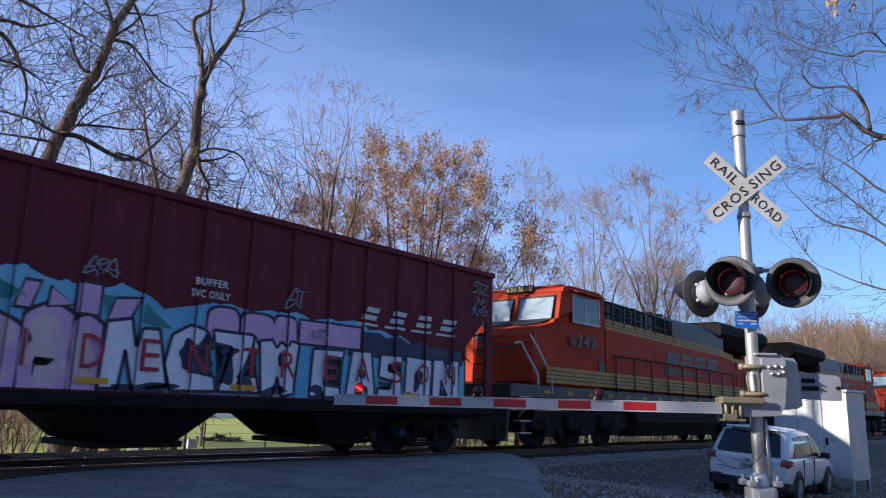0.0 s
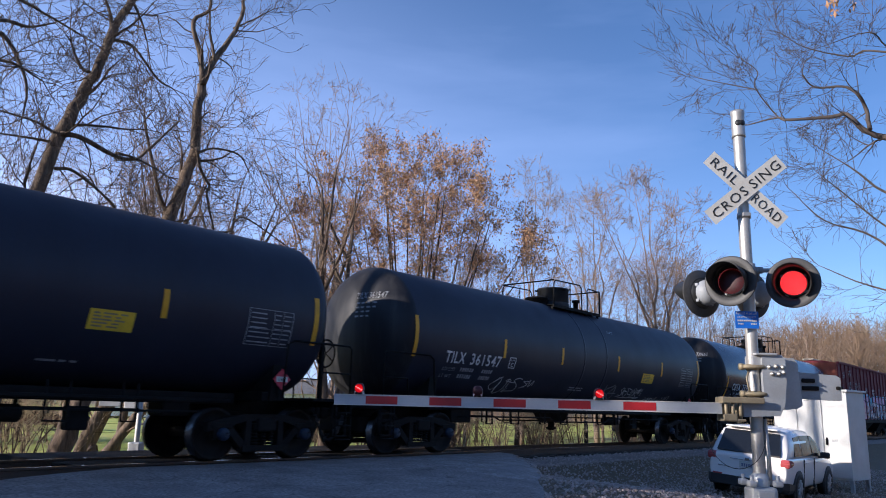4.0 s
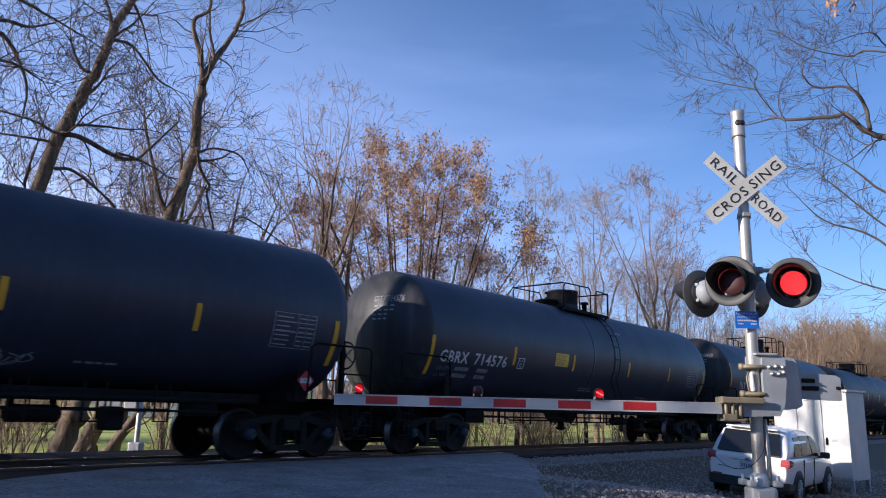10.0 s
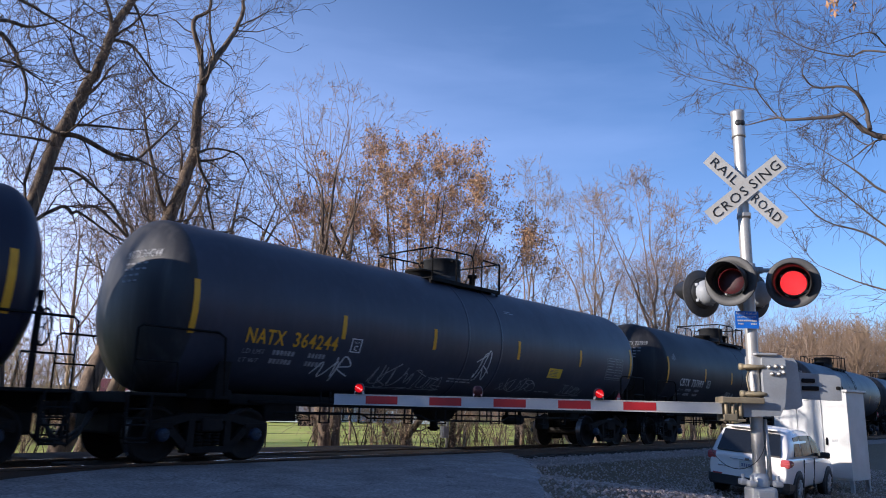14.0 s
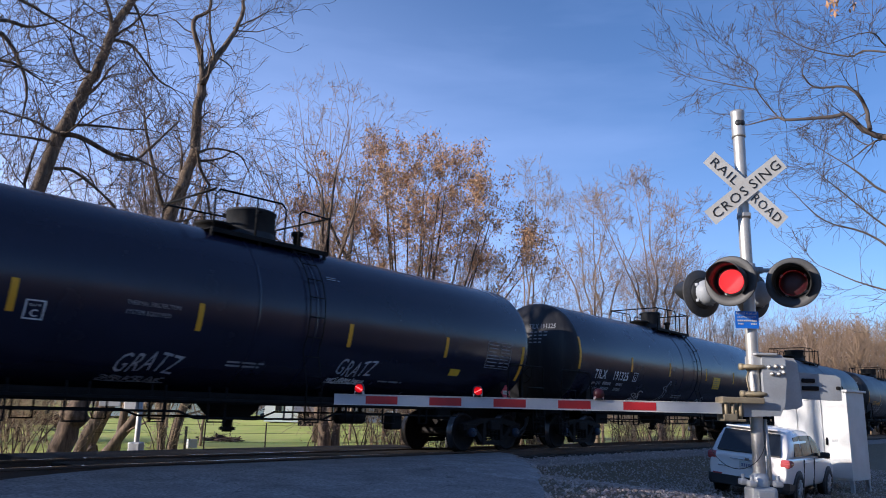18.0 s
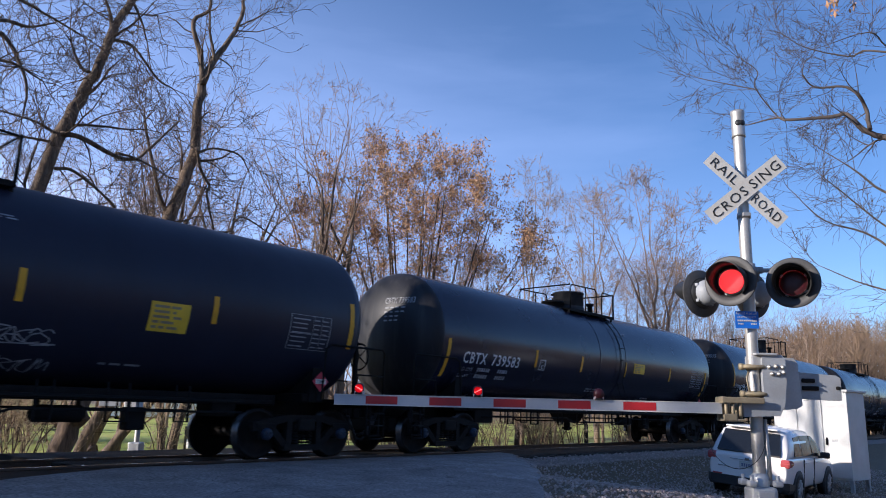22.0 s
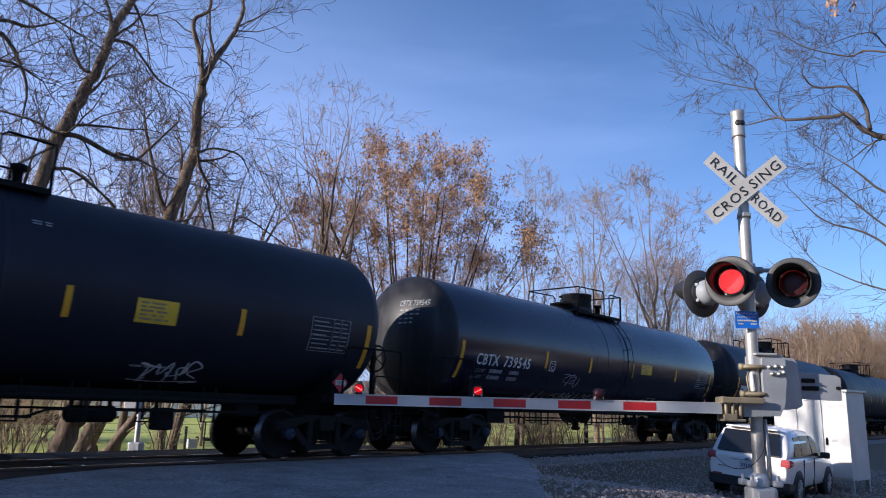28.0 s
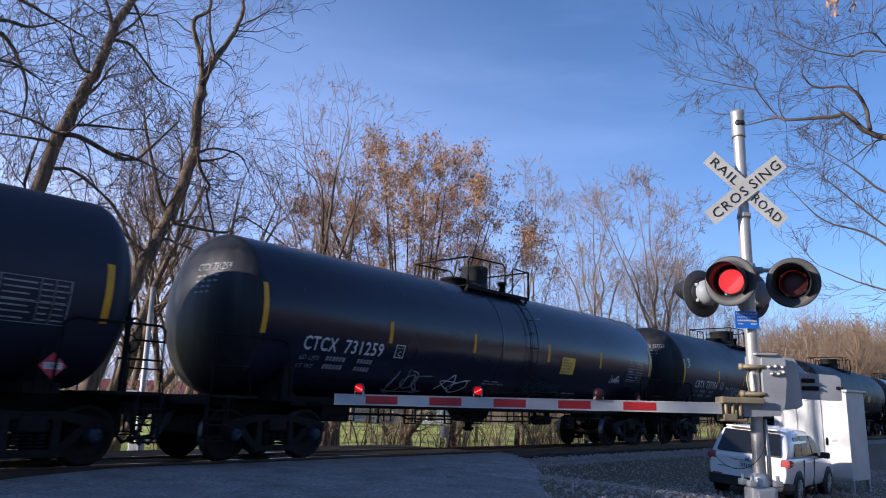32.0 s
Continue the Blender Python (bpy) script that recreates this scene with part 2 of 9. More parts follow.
    tank_head=streaky("dusty_tank_head_paint", (0.036, 0.036, 0.039), (0.110, 0.106, 0.100), 0.46, 0.45, spec=0.28),
    plastic=mat("black_plastic", (0.02, 0.02, 0.021), (0.03, 0.03, 0.031), 0.6, 0, 5, 50),
    chrome=mat("chrome", (0.7, 0.7, 0.7), (0.6, 0.6, 0.6), 0.15, 1.0, 5, 50),
    tail_red=mat("red_tail_lamp", (0.42, 0.085, 0.085), (0.33, 0.05, 0.05), 0.2, 0, 5, 50, coat=0.3),
    amber=mat("amber_lens", (0.55, 0.17, 0.03), (0.45, 0.14, 0.03), 0.2, 0, 5, 50),
)


def ground_material():
    """Winter grass, leaf litter and bare earth."""
    m = mat("winter_grass", (0.29, 0.36, 0.038), (0.43, 0.42, 0.090), 0.95, 0, 0.5, 6, 0.6, spread=0.5)
    n, l = m.node_tree.nodes, m.node_tree.links
    bs = n["Principled BSDF"]
    src = bs.inputs["Base Color"].links[0].from_socket
    geo = n.new("ShaderNodeTexCoord")
    sep = n.new("ShaderNodeSeparateXYZ")
    l.new(geo.outputs["Object"], sep.inputs[0])
    nz = n.new("ShaderNodeTexNoise")
    nz.inputs["Scale"].default_value, nz.inputs["Detail"].default_value = 0.11, 6
    l.new(geo.outputs["Object"], nz.inputs["Vector"])
    add = n.new("ShaderNodeMath")
    add.operation = "MULTIPLY_ADD"
    add.inputs[1].default_value = 26.0
    l.new(nz.outputs["Fac"], add.inputs[0]), l.new(sep.outputs["Y"], add.inputs[2])
    lo = n.new("ShaderNodeMapRange")
    lo.inputs["From Min"].default_value, lo.inputs["From Max"].default_value = 33.0, 42.0
    l.new(add.outputs[0], lo.inputs["Value"])
    mx = n.new("ShaderNodeMix")
    mx.data_type = "RGBA"
    litter = n.new("ShaderNodeMix")
    litter.data_type = "RGBA"
    n3 = n.new("ShaderNodeTexNoise")
    n3.inputs["Scale"].default_value, n3.inputs["Detail"].default_value = 7.0, 6
    l.new(geo.outputs["Object"], n3.inputs["Vector"])
    litter.inputs["A"].default_value, litter.inputs["B"].default_value = (0.080, 0.060, 0.039, 1), (0.22, 0.165, 0.098, 1)
    l.new(n3.outputs["Fac"], litter.inputs["Factor"])
    hill = n.new("ShaderNodeMapRange")
    hill.inputs["From Min"].default_value, hill.inputs["From Max"].default_value = 68.0, 86.0
    hill.inputs["To Min"].default_value, hill.inputs["To Max"].default_value = 1.0, 0.0
    l.new(sep.outputs["X"], hill.inputs["Value"])
    both = n.new("ShaderNodeMath")
    both.operation = "MULTIPLY"
    l.new(lo.outputs["Result"], both.inputs[0]), l.new(hill.outputs["Result"], both.inputs[1])
    l.new(both.outputs[0], mx.inputs["Factor"])
    l.new(litter.outputs["Result"], mx.inputs["A"]), l.new(src, mx.inputs["B"])
    l.new(mx.outputs["Result"], bs.inputs["Base Color"])
    return m


M["ground"] = ground_material()


# ---- mesh tools ----
def part(name, bm, material, parent=None, label="", smooth=False):
    me = bpy.data.meshes.new(name)
    bm.to_mesh(me)
    bm.free()
    if smooth:
        me.polygons.foreach_set("use_smooth", [True] * len(me.polygons))
    mats = material if isinstance(material, (list, tuple)) else [material]
    for m in mats:
        me.materials.append(m)
    ob = new(name, me)
    if parent is not None:
        ob.parent = parent
    if label:
        ob["label"] = label
    return ob


def share(name, ob, parent, m=None):
    """Another object on the same mesh."""
    o = new(name, ob.data)
    o.parent = parent
    if m is not None:
        o.matrix_basis = m
    return o


def thing(name, label, category, at=(0, 0, 0), rz=0.0, group="", kind=""):
    e = new(name)
    e.empty_display_size = 0.2
    e.matrix_basis = pose(at[0], at[1], at[2], 0, 0, rz)
    return tagged(e, label, category, group, kind)


def box(bm, c, s, bevel=0.0, rot=None, mi=0):
    mtx = Matrix.Translation(c) @ (rot.to_4x4() if rot else Matrix()) @ Matrix.Diagonal((s[0], s[1], s[2], 1))
    r = bmesh.ops.create_cube(bm, size=1.0, matrix=mtx)
    faces = list({f for v in r["verts"] for f in v.link_faces})
    for f in faces:
        f.material_index = mi
    if bevel > 0:
        ed = list({e for v in r["verts"] for e in v.link_edges})
        out = bmesh.ops.bevel(bm, geom=ed, offset=min(bevel, min(s) * 0.45), segments=2, affect="EDGES", profile=0.5)
        for f in out["faces"]:
            f.material_index = mi
    return bm


def frame_of(d):
    d = d.normalized()
    a = Vector((0, 0, 1)) if abs(d.z) < 0.9 else Vector((1, 0, 0))
    u = d.cross(a).normalized()
    return u, d.cross(u).normalized()


def tube(bm, pts, r, seg=8, mi=0, caps=True):
    """A round bar along a line of points; r may be a list."""
    pts = [Vector(p) for p in pts]
    rs = r if isinstance(r, (list, tuple)) else [r] * len(pts)
    rings = []
    for i, p in enumerate(pts):
        d = (pts[min(i + 1, len(pts) - 1)] - pts[max(i - 1, 0)])
        u, w = frame_of(d)
        k = 1.0
        if 0 < i < len(pts) - 1:
            c = (pts[i + 1] - p).normalized().dot((p - pts[i - 1]).normalized())
            k = min(1.6, 1 / max(0.4, math.sqrt(max(0.0, (1 + c) / 2))))
        if rings:
            pu = rings[-1][1]
            u2 = (pu - d.normalized() * pu.dot(d.normalized()))
            if u2.length > 1e-4:
                u = u2.normalized()
                w = d.normalized().cross(u)
        vs = [bm.verts.new(p + (u * math.cos(a) + w * math.sin(a)) * rs[i] * k) for a in [2 * math.pi * j / seg for j in range(seg)]]
        rings.append((vs, u))
    for (a, _), (b, _) in zip(rings, rings[1:]):
        for j in range(seg):
            f = bm.faces.new((a[j], a[(j + 1) % seg], b[(j + 1) % seg], b[j]))
            f.material_index = mi
            f.smooth = True
    if caps:
        bm.faces.new(rings[0][0][::-1]).material_index = mi
        bm.faces.new(rings[-1][0]).material_index = mi
    return bm


def lathe(bm, prof, origin, axis, seg=32, mi=0, close=True):
    """Turns (along, radius) pairs about an axis."""
    axis = Vector(axis).normalized()
    u, w = frame_of(axis)
    o = Vector(origin)
    rings = []
    for s, r in prof:
        if r < 1e-5:
            rings.append([bm.verts.new(o + axis * s)])
        else:
            rings.append([bm.verts.new(o + axis * s + (u * math.cos(t) + w * math.sin(t)) * r) for t in [2 * math.pi * j / seg for j in range(seg)]])
    for a, b in zip(rings, rings[1:]):
        for j in range(seg):
            k = (j + 1) % seg
            if len(a) == 1 and len(b) == 1:
                continue
            if len(a) == 1:
                f = bm.faces.new((a[0], b[k], b[j]))
            elif len(b) == 1:
                f = bm.faces.new((a[j], a[k], b[0]))
            else:
                f = bm.faces.new((a[j], a[k], b[k], b[j]))
            f.material_index = mi
            f.smooth = True
    bmesh.ops.recalc_face_normals(bm, faces=bm.faces)
    return bm


def prism(bm, poly, axis, lo, hi, mi=0):
    """A flat outline drawn out along x, y or z."""
    def at(p, d):
        return {"x": (d, p[0], p[1]), "y": (p[0], d, p[1]), "z": (p[0], p[1], d)}[axis]
    a = [bm.verts.new(at(p, lo)) for p in poly]
    b = [bm.verts.new(at(p, hi)) for p in poly]
    fs = [bm.faces.new(a), bm.faces.new(b[::-1])]
    for i in range(len(poly)):
        j = (i + 1) % len(poly)
        fs.append(bm.faces.new((a[j], a[i], b[i], b[j])))
    for f in fs:
        f.material_index = mi
    bmesh.ops.recalc_face_normals(bm, faces=fs)
    return bm


def bm_new():
    return bmesh.new()


def smoothstep(a, b, x):
    t = min(1.0, max(0.0, (x - a) / (b - a)))
    return t * t * (3 - 2 * t)


TEXT_CACHE = {}


def letters(text, size, bold=0.0):
    """A flat mesh of built-in letters in the xy plane from the origin, as (verts, faces); cut at steps so that it bends well."""
    key = (text, round(size, 3), bold)
    if key in TEXT_CACHE:
        return TEXT_CACHE[key]
    cu = bpy.data.curves.new("letters", "FONT")
    cu.body, cu.size, cu.offset = text, size, bold
    cu.space_character = 1.12
    cu.resolution_u = 2
    ob = new("letters", cu)
    bpy.context.view_layer.update()
    me = bpy.data.meshes.new_from_object(ob.evaluated_get(bpy.context.evaluated_depsgraph_get()))
    bm = bm_new()
    bm.from_mesh(me)
    for k in (0.18, 0.36, 0.54):
        bmesh.ops.bisect_plane(bm, geom=bm.verts[:] + bm.edges[:] + bm.faces[:], plane_co=(0, size * k, 0), plane_no=(0, 1, 0))
    bm.verts.ensure_lookup_table()
    bm.verts.index_update()
    vs = [tuple(v.co) for v in bm.verts]
    fs = [[v.index for v in f.verts] for f in bm.faces]
    bm.free()
    bpy.data.objects.remove(ob)
    bpy.data.curves.remove(cu)
    bpy.data.meshes.remove(me)
    TEXT_CACHE[key] = (vs, fs)
    return vs, fs


def put_letters(bm, text, size, place, stretch=1.0, bold=0.0, mi=0, width=None, lo=-1e9, hi=1e9):
    """place(u, v) gives the point in space for the letter-plane point."""
    vs, fs = letters(text, size, bold)
    if width:
        stretch = width / max(v[0] for v in vs)
    nv = [bm.verts.new(place(v[0] * stretch, v[1])) for v in vs]
    for f in fs:
        if not lo <= vs[f[0]][0] < hi:
            continue
        try:
            bm.faces.new([nv[i] for i in f]).material_index = mi
        except ValueError:
            pass
    bmesh.ops.delete(bm, geom=[v for v in nv if not v.link_faces], context="VERTS")
    return bm


def crack(m, scale, width, depth):
    """Wandering dark cracks and sparse dark aggregate in a paved surface."""
    n, l = m.node_tree.nodes, m.node_tree.links
    bs = n["Principled BSDF"]
    col = bs.inputs["Base Color"].links[0].from_socket
    tc = n.new("ShaderNodeTexCoord")
    wob = n.new("ShaderNodeTexNoise")
    wob.inputs["Scale"].default_value, wob.inputs["Detail"].default_value = 1.7, 4
    l.new(tc.outputs["Object"], wob.inputs["Vector"])
    mad = n.new("ShaderNodeVectorMath")
    mad.operation = "MULTIPLY_ADD"
    mad.inputs[1].default_value = (1.1, 1.1, 0)
    l.new(wob.outputs["Color"], mad.inputs[0]), l.new(tc.outputs["Object"], mad.inputs[2])
    vo = n.new("ShaderNodeTexVoronoi")
    vo.feature, vo.voronoi_dimensions = "DISTANCE_TO_EDGE", "2D"
    vo.inputs["Scale"].default_value = scale
    l.new(mad.outputs[0], vo.inputs["Vector"])
    mr = n.new("ShaderNodeMapRange")
    mr.inputs["From Max"].default_value = width * scale
    mr.inputs["To Min"].default_value, mr.inputs["To Max"].default_value = depth, 1.0
    l.new(vo.outputs["Distance"], mr.inputs["Value"])
    gr = n.new("ShaderNodeTexNoise")
    gr.inputs["Scale"].default_value, gr.inputs["Detail"].default_value = 22, 6
    l.new(tc.outputs["Object"], gr.inputs["Vector"])
    g2 = n.new("ShaderNodeMapRange")
    g2.inputs["From Min"].default_value, g2.inputs["From Max"].default_value = 0.36, 0.64
    g2.inputs["To Min"].default_value, g2.inputs["To Max"].default_value = 0.62, 1.30
    l.new(gr.outputs["Fac"], g2.inputs["Value"])
    mul = n.new("ShaderNodeMath")
    mul.operation = "MULTIPLY"
    l.new(mr.outputs["Result"], mul.inputs[0]), l.new(g2.outputs["Result"], mul.inputs[1])
    vm = n.new("ShaderNodeVectorMath")
    vm.operation = "SCALE"
    l.new(col, vm.inputs[0]), l.new(mul.outputs[0], vm.inputs["Scale"])
    l.new(vm.outputs[0], bs.inputs["Base Color"])


crack(M["asphalt"], 0.45, 0.02, 0.4)
crack(M["asphalt_new"], 0.7, 0.012, 0.55)


# ---- ground, road and track ----
def ground_z(x, y):
    near = -0.32 + 0.22 * smoothstep(0, 9, y) - 0.62 * smoothstep(10.5, 17.5, x) * (1 - smoothstep(8.6, 10.9, y))
    near -= 0.10 * smoothstep(15.5, 17.5, x) * smoothstep(7.2, 4.6, y)
    near -= 0.5 * smoothstep(22, 60, x) * (1 - smoothstep(8, 10.9, y))
    bed = -0.30
    far = -0.75 - 0.30 * smoothstep(17, 26, y) + 5.0 * smoothstep(140, 420, y)
    far += 10.5 * smoothstep(62, 150, x) * smoothstep(14, 25, y) * (1 - 0.6 * smoothstep(22, 55, y)) + 0.5 * smoothstep(30, 60, x) * smoothstep(17, 24, y)
    if y < 10.6:
        z = near
    elif y < 14.6:
        z = bed
    else:
        z = bed + (far - bed) * smoothstep(14.6, 17.0, y)
    if y < 10.6:
        z = z + (bed - z) * smoothstep(9.6, 10.6, y)
    z += 4.0 * smoothstep(-9, -60, y) + 16.0 * smoothstep(-60, -190, y)
    return z


def axis_steps(fine0, fine1, step, far, grow=1.25):
    v = list(np.arange(fine0, fine1 + 1e-6, step))
    s = step
    while v[-1] < far:
        s *= grow
        v.append(v[-1] + s)
    s = step
    while v[0] > -far:
        s *= grow
        v.insert(0, v[0] - s)
    return v


def sheet(name, xs, ys, zf, material, label, category="ground"):
    nx, ny = len(xs), len(ys)
    verts = [(x, y, zf(x, y)) for y in ys for x in xs]
    faces = [(j * nx + i, j * nx + i + 1, (j + 1) * nx + i + 1, (j + 1) * nx + i) for j in range(ny - 1) for i in range(nx - 1)]
    me = bpy.data.meshes.new(name)
    me.from_pydata(verts, [], faces)
    me.polygons.foreach_set("use_smooth", [True] * len(me.polygons))
    me.materials.append(material)
    return tagged(new(name, me), label, category, kind="structure")


def rough_ground(x, y):
    n = noise.noise(Vector((x * 0.5, y * 0.5, 0))) * 0.06 + noise.noise(Vector((x * 0.08, y * 0.08, 3))) * 0.25 * smoothstep(18, 40, y)
    return ground_z(x, y) - 0.03 + (n if y > 17 else n * 0.3)


sheet("ground", axis_steps(-12, 60, 0.8, 1600), axis_steps(-6, 60, 0.8, 1600), rough_ground, M["ground"], "winter grass field with leaf litter and bare earth", "ground")



def road_z(y):
    return -0.33 + 0.21 * smoothstep(-2, 7.5, y) + 0.075 * smoothstep(7.0, 11.0, y)


def right_edge(y):
    u = y - 5.4
    return 8.4 + (1.6 * u - 0.055 * u * u if u > 0 else 1.3 * u)


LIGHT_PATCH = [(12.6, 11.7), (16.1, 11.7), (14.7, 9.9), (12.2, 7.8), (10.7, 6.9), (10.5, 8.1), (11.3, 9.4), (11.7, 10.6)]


def inside(x, y, poly):
    hit = False
    for (x0, y0), (x1, y1) in zip(poly, poly[1:] + poly[:1]):
        if (y0 > y) != (y1 > y) and x < x0 + (y - y0) * (x1 - x0) / (y1 - y0):
            hit = not hit
    return hit


def build_road():
    """Worn asphalt up to the near rail, with a resurfaced patch and a crumbling shoulder."""
    bm = bm_new()
    rows = []
    ny, nx = 150, 90
    for j in range(ny + 1):
        y = -14 + (11.62 + 14) * (1 - (1 - j / ny) ** 1.35)
        right = right_edge(y)
        left = right - 12.6 - 6.0 * smoothstep(8.5, 11.6, y)
        left = max(left, 3.9 + (y - 10.9) * 2.0) if y > 8.5 else left
        row = []
        for i in range(-1, nx + 2):
            f = min(1, max(0, i / nx))
            x = left + (right - left) * f
            wob = noise.noise(Vector((x * 0.6, y * 0.6, 5))) * 0.012 + noise.noise(Vector((x * 2.3, y * 2.3, 2))) * 0.006
            edge = 0.05 * (smoothstep(0.95, 1.0, f) + smoothstep(0.05, 0.0, f)) + (0.7 if i < 0 or i > nx else 0)
            jag = (noise.noise(Vector((y * 0.9, 9.0, 0))) * 0.16 + noise.noise(Vector((y * 4.0, 3.0, 0))) * 0.07) * smoothstep(0.92, 1.0, f)
            row.append(bm.verts.new((x + jag + (0.1 if i > nx else -0.1 if i < 0 else 0), y, road_z(y) + wob - edge)))
        rows.append(row)
    for a, b in zip(rows, rows[1:]):
        for i in range(len(a) - 1):
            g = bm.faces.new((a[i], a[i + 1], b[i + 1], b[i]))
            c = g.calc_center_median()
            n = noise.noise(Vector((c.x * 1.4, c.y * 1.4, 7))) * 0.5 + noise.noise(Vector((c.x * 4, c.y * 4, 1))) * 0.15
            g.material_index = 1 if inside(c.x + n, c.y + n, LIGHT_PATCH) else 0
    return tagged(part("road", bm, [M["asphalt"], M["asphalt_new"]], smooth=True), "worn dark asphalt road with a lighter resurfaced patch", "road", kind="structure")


road = build_road()


def rail_profile(y):
    return [(y - 0.07, -0.17), (y + 0.07, -0.17), (y + 0.07, -0.155), (y + 0.012, -0.13), (y + 0.012, -0.045), (y + 0.036, -0.035), (y + 0.036, -0.006), (y + 0.028, 0.0), (y - 0.028, 0.0), (y - 0.036, -0.006), (y - 0.036, -0.035), (y - 0.012, -0.045), (y - 0.012, -0.13), (y - 0.07, -0.155)]


def build_track():
    tr = thing("track", "single railway track on dark ballast", "track", (0, 0, 0), kind="structure")
    for y in (YC - 0.7535, YC + 0.7535):
        bm = bm_new()
        prism(bm, rail_profile(y), "x", -120, 420)
        bm.faces.ensure_lookup_table()
        for f in bm.faces:
            if f.normal.z > 0.9 and f.calc_center_median().z > -0.01:
                f.material_index = 1
        part("rail", bm, [M["rail"], M["rail_top"]], tr, "steel rail with a polished top")
    bm = bm_new()
    ys = [10.1, 10.7, 11.15, YC, 13.9, 14.4, 15.2]
    zs = [-0.52, -0.24, -0.2, -0.2, -0.2, -0.24, -0.6]
    xs = axis_steps(-8, 60, 0.35, 420, 1.3)
    rows = [[bm.verts.new((x, y, z + noise.noise(Vector((x * 2, y * 2, 1))) * 0.05)) for y, z in zip(ys, zs)] for x in xs]
    for a, b in zip(rows, rows[1:]):
        for i in range(len(ys) - 1):
            bm.faces.new((a[i + 1], a[i], b[i], b[i + 1]))
    part("ballast_bed", bm, M["ballast"], tr, "bed of dark crushed stone", smooth=True)
    first = None
    for i in range(150):
        x = -14 + i * 0.53
        if 5.3 < x < 15.8:
            continue
        if first is None:
            bm = bm_new()
            box(bm, (0, 0, 0), (0.22, 2.6, 0.16), 0.012)
            first = part("tie", bm, M["tie"], tr)
            first.matrix_basis = pose(x, YC, -0.245)
        else:
            share("tie", first, tr, pose(x + random.uniform(-0.03, 0.03), YC + random.uniform(-0.04, 0.04), -0.245, 0, 0, random.uniform(-1, 1)))
    base = None
    for i in range(4):
        for y0, y1 in ((YC - 0.66, YC + 0.66),):
            if base is None:
                bm = bm_new()
                box(bm, (0, 0, 0), (2.53, y1 - y0, 0.16), 0.015)
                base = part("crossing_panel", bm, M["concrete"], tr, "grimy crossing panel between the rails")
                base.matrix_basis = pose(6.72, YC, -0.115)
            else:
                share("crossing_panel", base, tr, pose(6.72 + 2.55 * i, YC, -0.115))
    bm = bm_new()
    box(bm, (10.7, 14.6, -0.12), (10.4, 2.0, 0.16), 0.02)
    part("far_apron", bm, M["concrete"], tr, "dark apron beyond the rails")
    return tr


build_track()


def stone_field(name, spots, label, lo=0.016, hi=0.038):
    """Crushed stone, thousands of angular pieces in one sheet of stuff."""
    base = [Vector(v) for v in ((1, 0, -0.2), (-0.5, 0.85, -0.3), (-0.5, -0.85, -0.25), (0.3, 0.4, 0.75), (-0.55, -0.1, 0.65), (0.4, -0.6, 0.55))]
    tri = [(0, 1, 3), (1, 2, 4), (2, 0, 5), (0, 3, 5), (1, 4, 3), (2, 5, 4), (3, 4, 5)]
    rnd = random.Random(5)
    verts, faces = [], []
    for x, y, z in spots:
        s = rnd.uniform(lo, hi) * rnd.choice((0.7, 1, 1, 1.3))
        e = Euler((rnd.uniform(-0.7, 0.7), rnd.uniform(-0.7, 0.7), rnd.uniform(0, 6.3))).to_matrix()
        k = len(verts)
        sc = Vector((1, rnd.uniform(0.6, 1), rnd.uniform(0.5, 1)))
        for b in base:
            verts.append((e @ Vector((b.x * sc.x, b.y * sc.y, b.z * sc.z))) * s + Vector((x, y, z)))
        faces += [(k + a, k + b, k + c) for a, b, c in tri]
    me = bpy.data.meshes.new(name)
    me.from_pydata(verts, [], faces)
    m = mat("ballast_stones", (0.36, 0.292, 0.260), (0.50, 0.422, 0.376), 0.85, 0, 2.0, 30, 0.2)
    n, l = m.node_tree.nodes, m.node_tree.links
    bs = n["Principled BSDF"]
    src = bs.inputs["Base Color"].links[0].from_socket
    g = n.new("ShaderNodeNewGeometry")
    mr = n.new("ShaderNodeMapRange")
    mr.inputs["To Min"].default_value, mr.inputs["To Max"].default_value = 0.68, 1.18
    hv = n.new("ShaderNodeHueSaturation")
    l.new(g.outputs["Random Per Island"], mr.inputs["Value"]), l.new(mr.outputs["Result"], hv.inputs["Value"])
    l.new(src, hv.inputs["Color"]), l.new(hv.outputs["Color"], bs.inputs["Base Color"])
    me.materials.append(m)
    return tagged(new(name, me), label, "gravel", kind="stuff")


def spread_stones():
    rnd = random.Random(11)
    spots = []
    while len(spots) < 15000:
        x, y = rnd.uniform(8, 34), rnd.uniform(3.0, 11.5)
        if x < right_edge(y) - 0.22 + abs(rnd.gauss(0, 0.16)) or (x < 13 and y < 4.5):
            continue
        if rnd.random() > min(1, 15.0 / x):
            continue
        z = ground_z(x, y)
        if y > 10.1:
            z = -0.52 + 0.28 * smoothstep(10.1, 10.7, y) + 0.04 * smoothstep(10.7, 11.2, y)
        spots.append((x, y, max(z, ground_z(x, y), road_z(y) - 0.045 if x < right_edge(y) else -9) + 0.005))
    for _ in range(2600):
        x = rnd.uniform(0, 30)
        y = rnd.choice((rnd.uniform(10.3, 11.6), rnd.uniform(11.95, 13.1)))
        if 5.2 < x < 16.0:
            continue
        spots.append((x, y, -0.19))
    stone_field("ballast_stones", spots, "grey crushed stone with scattered dry leaves")


spread_stones()


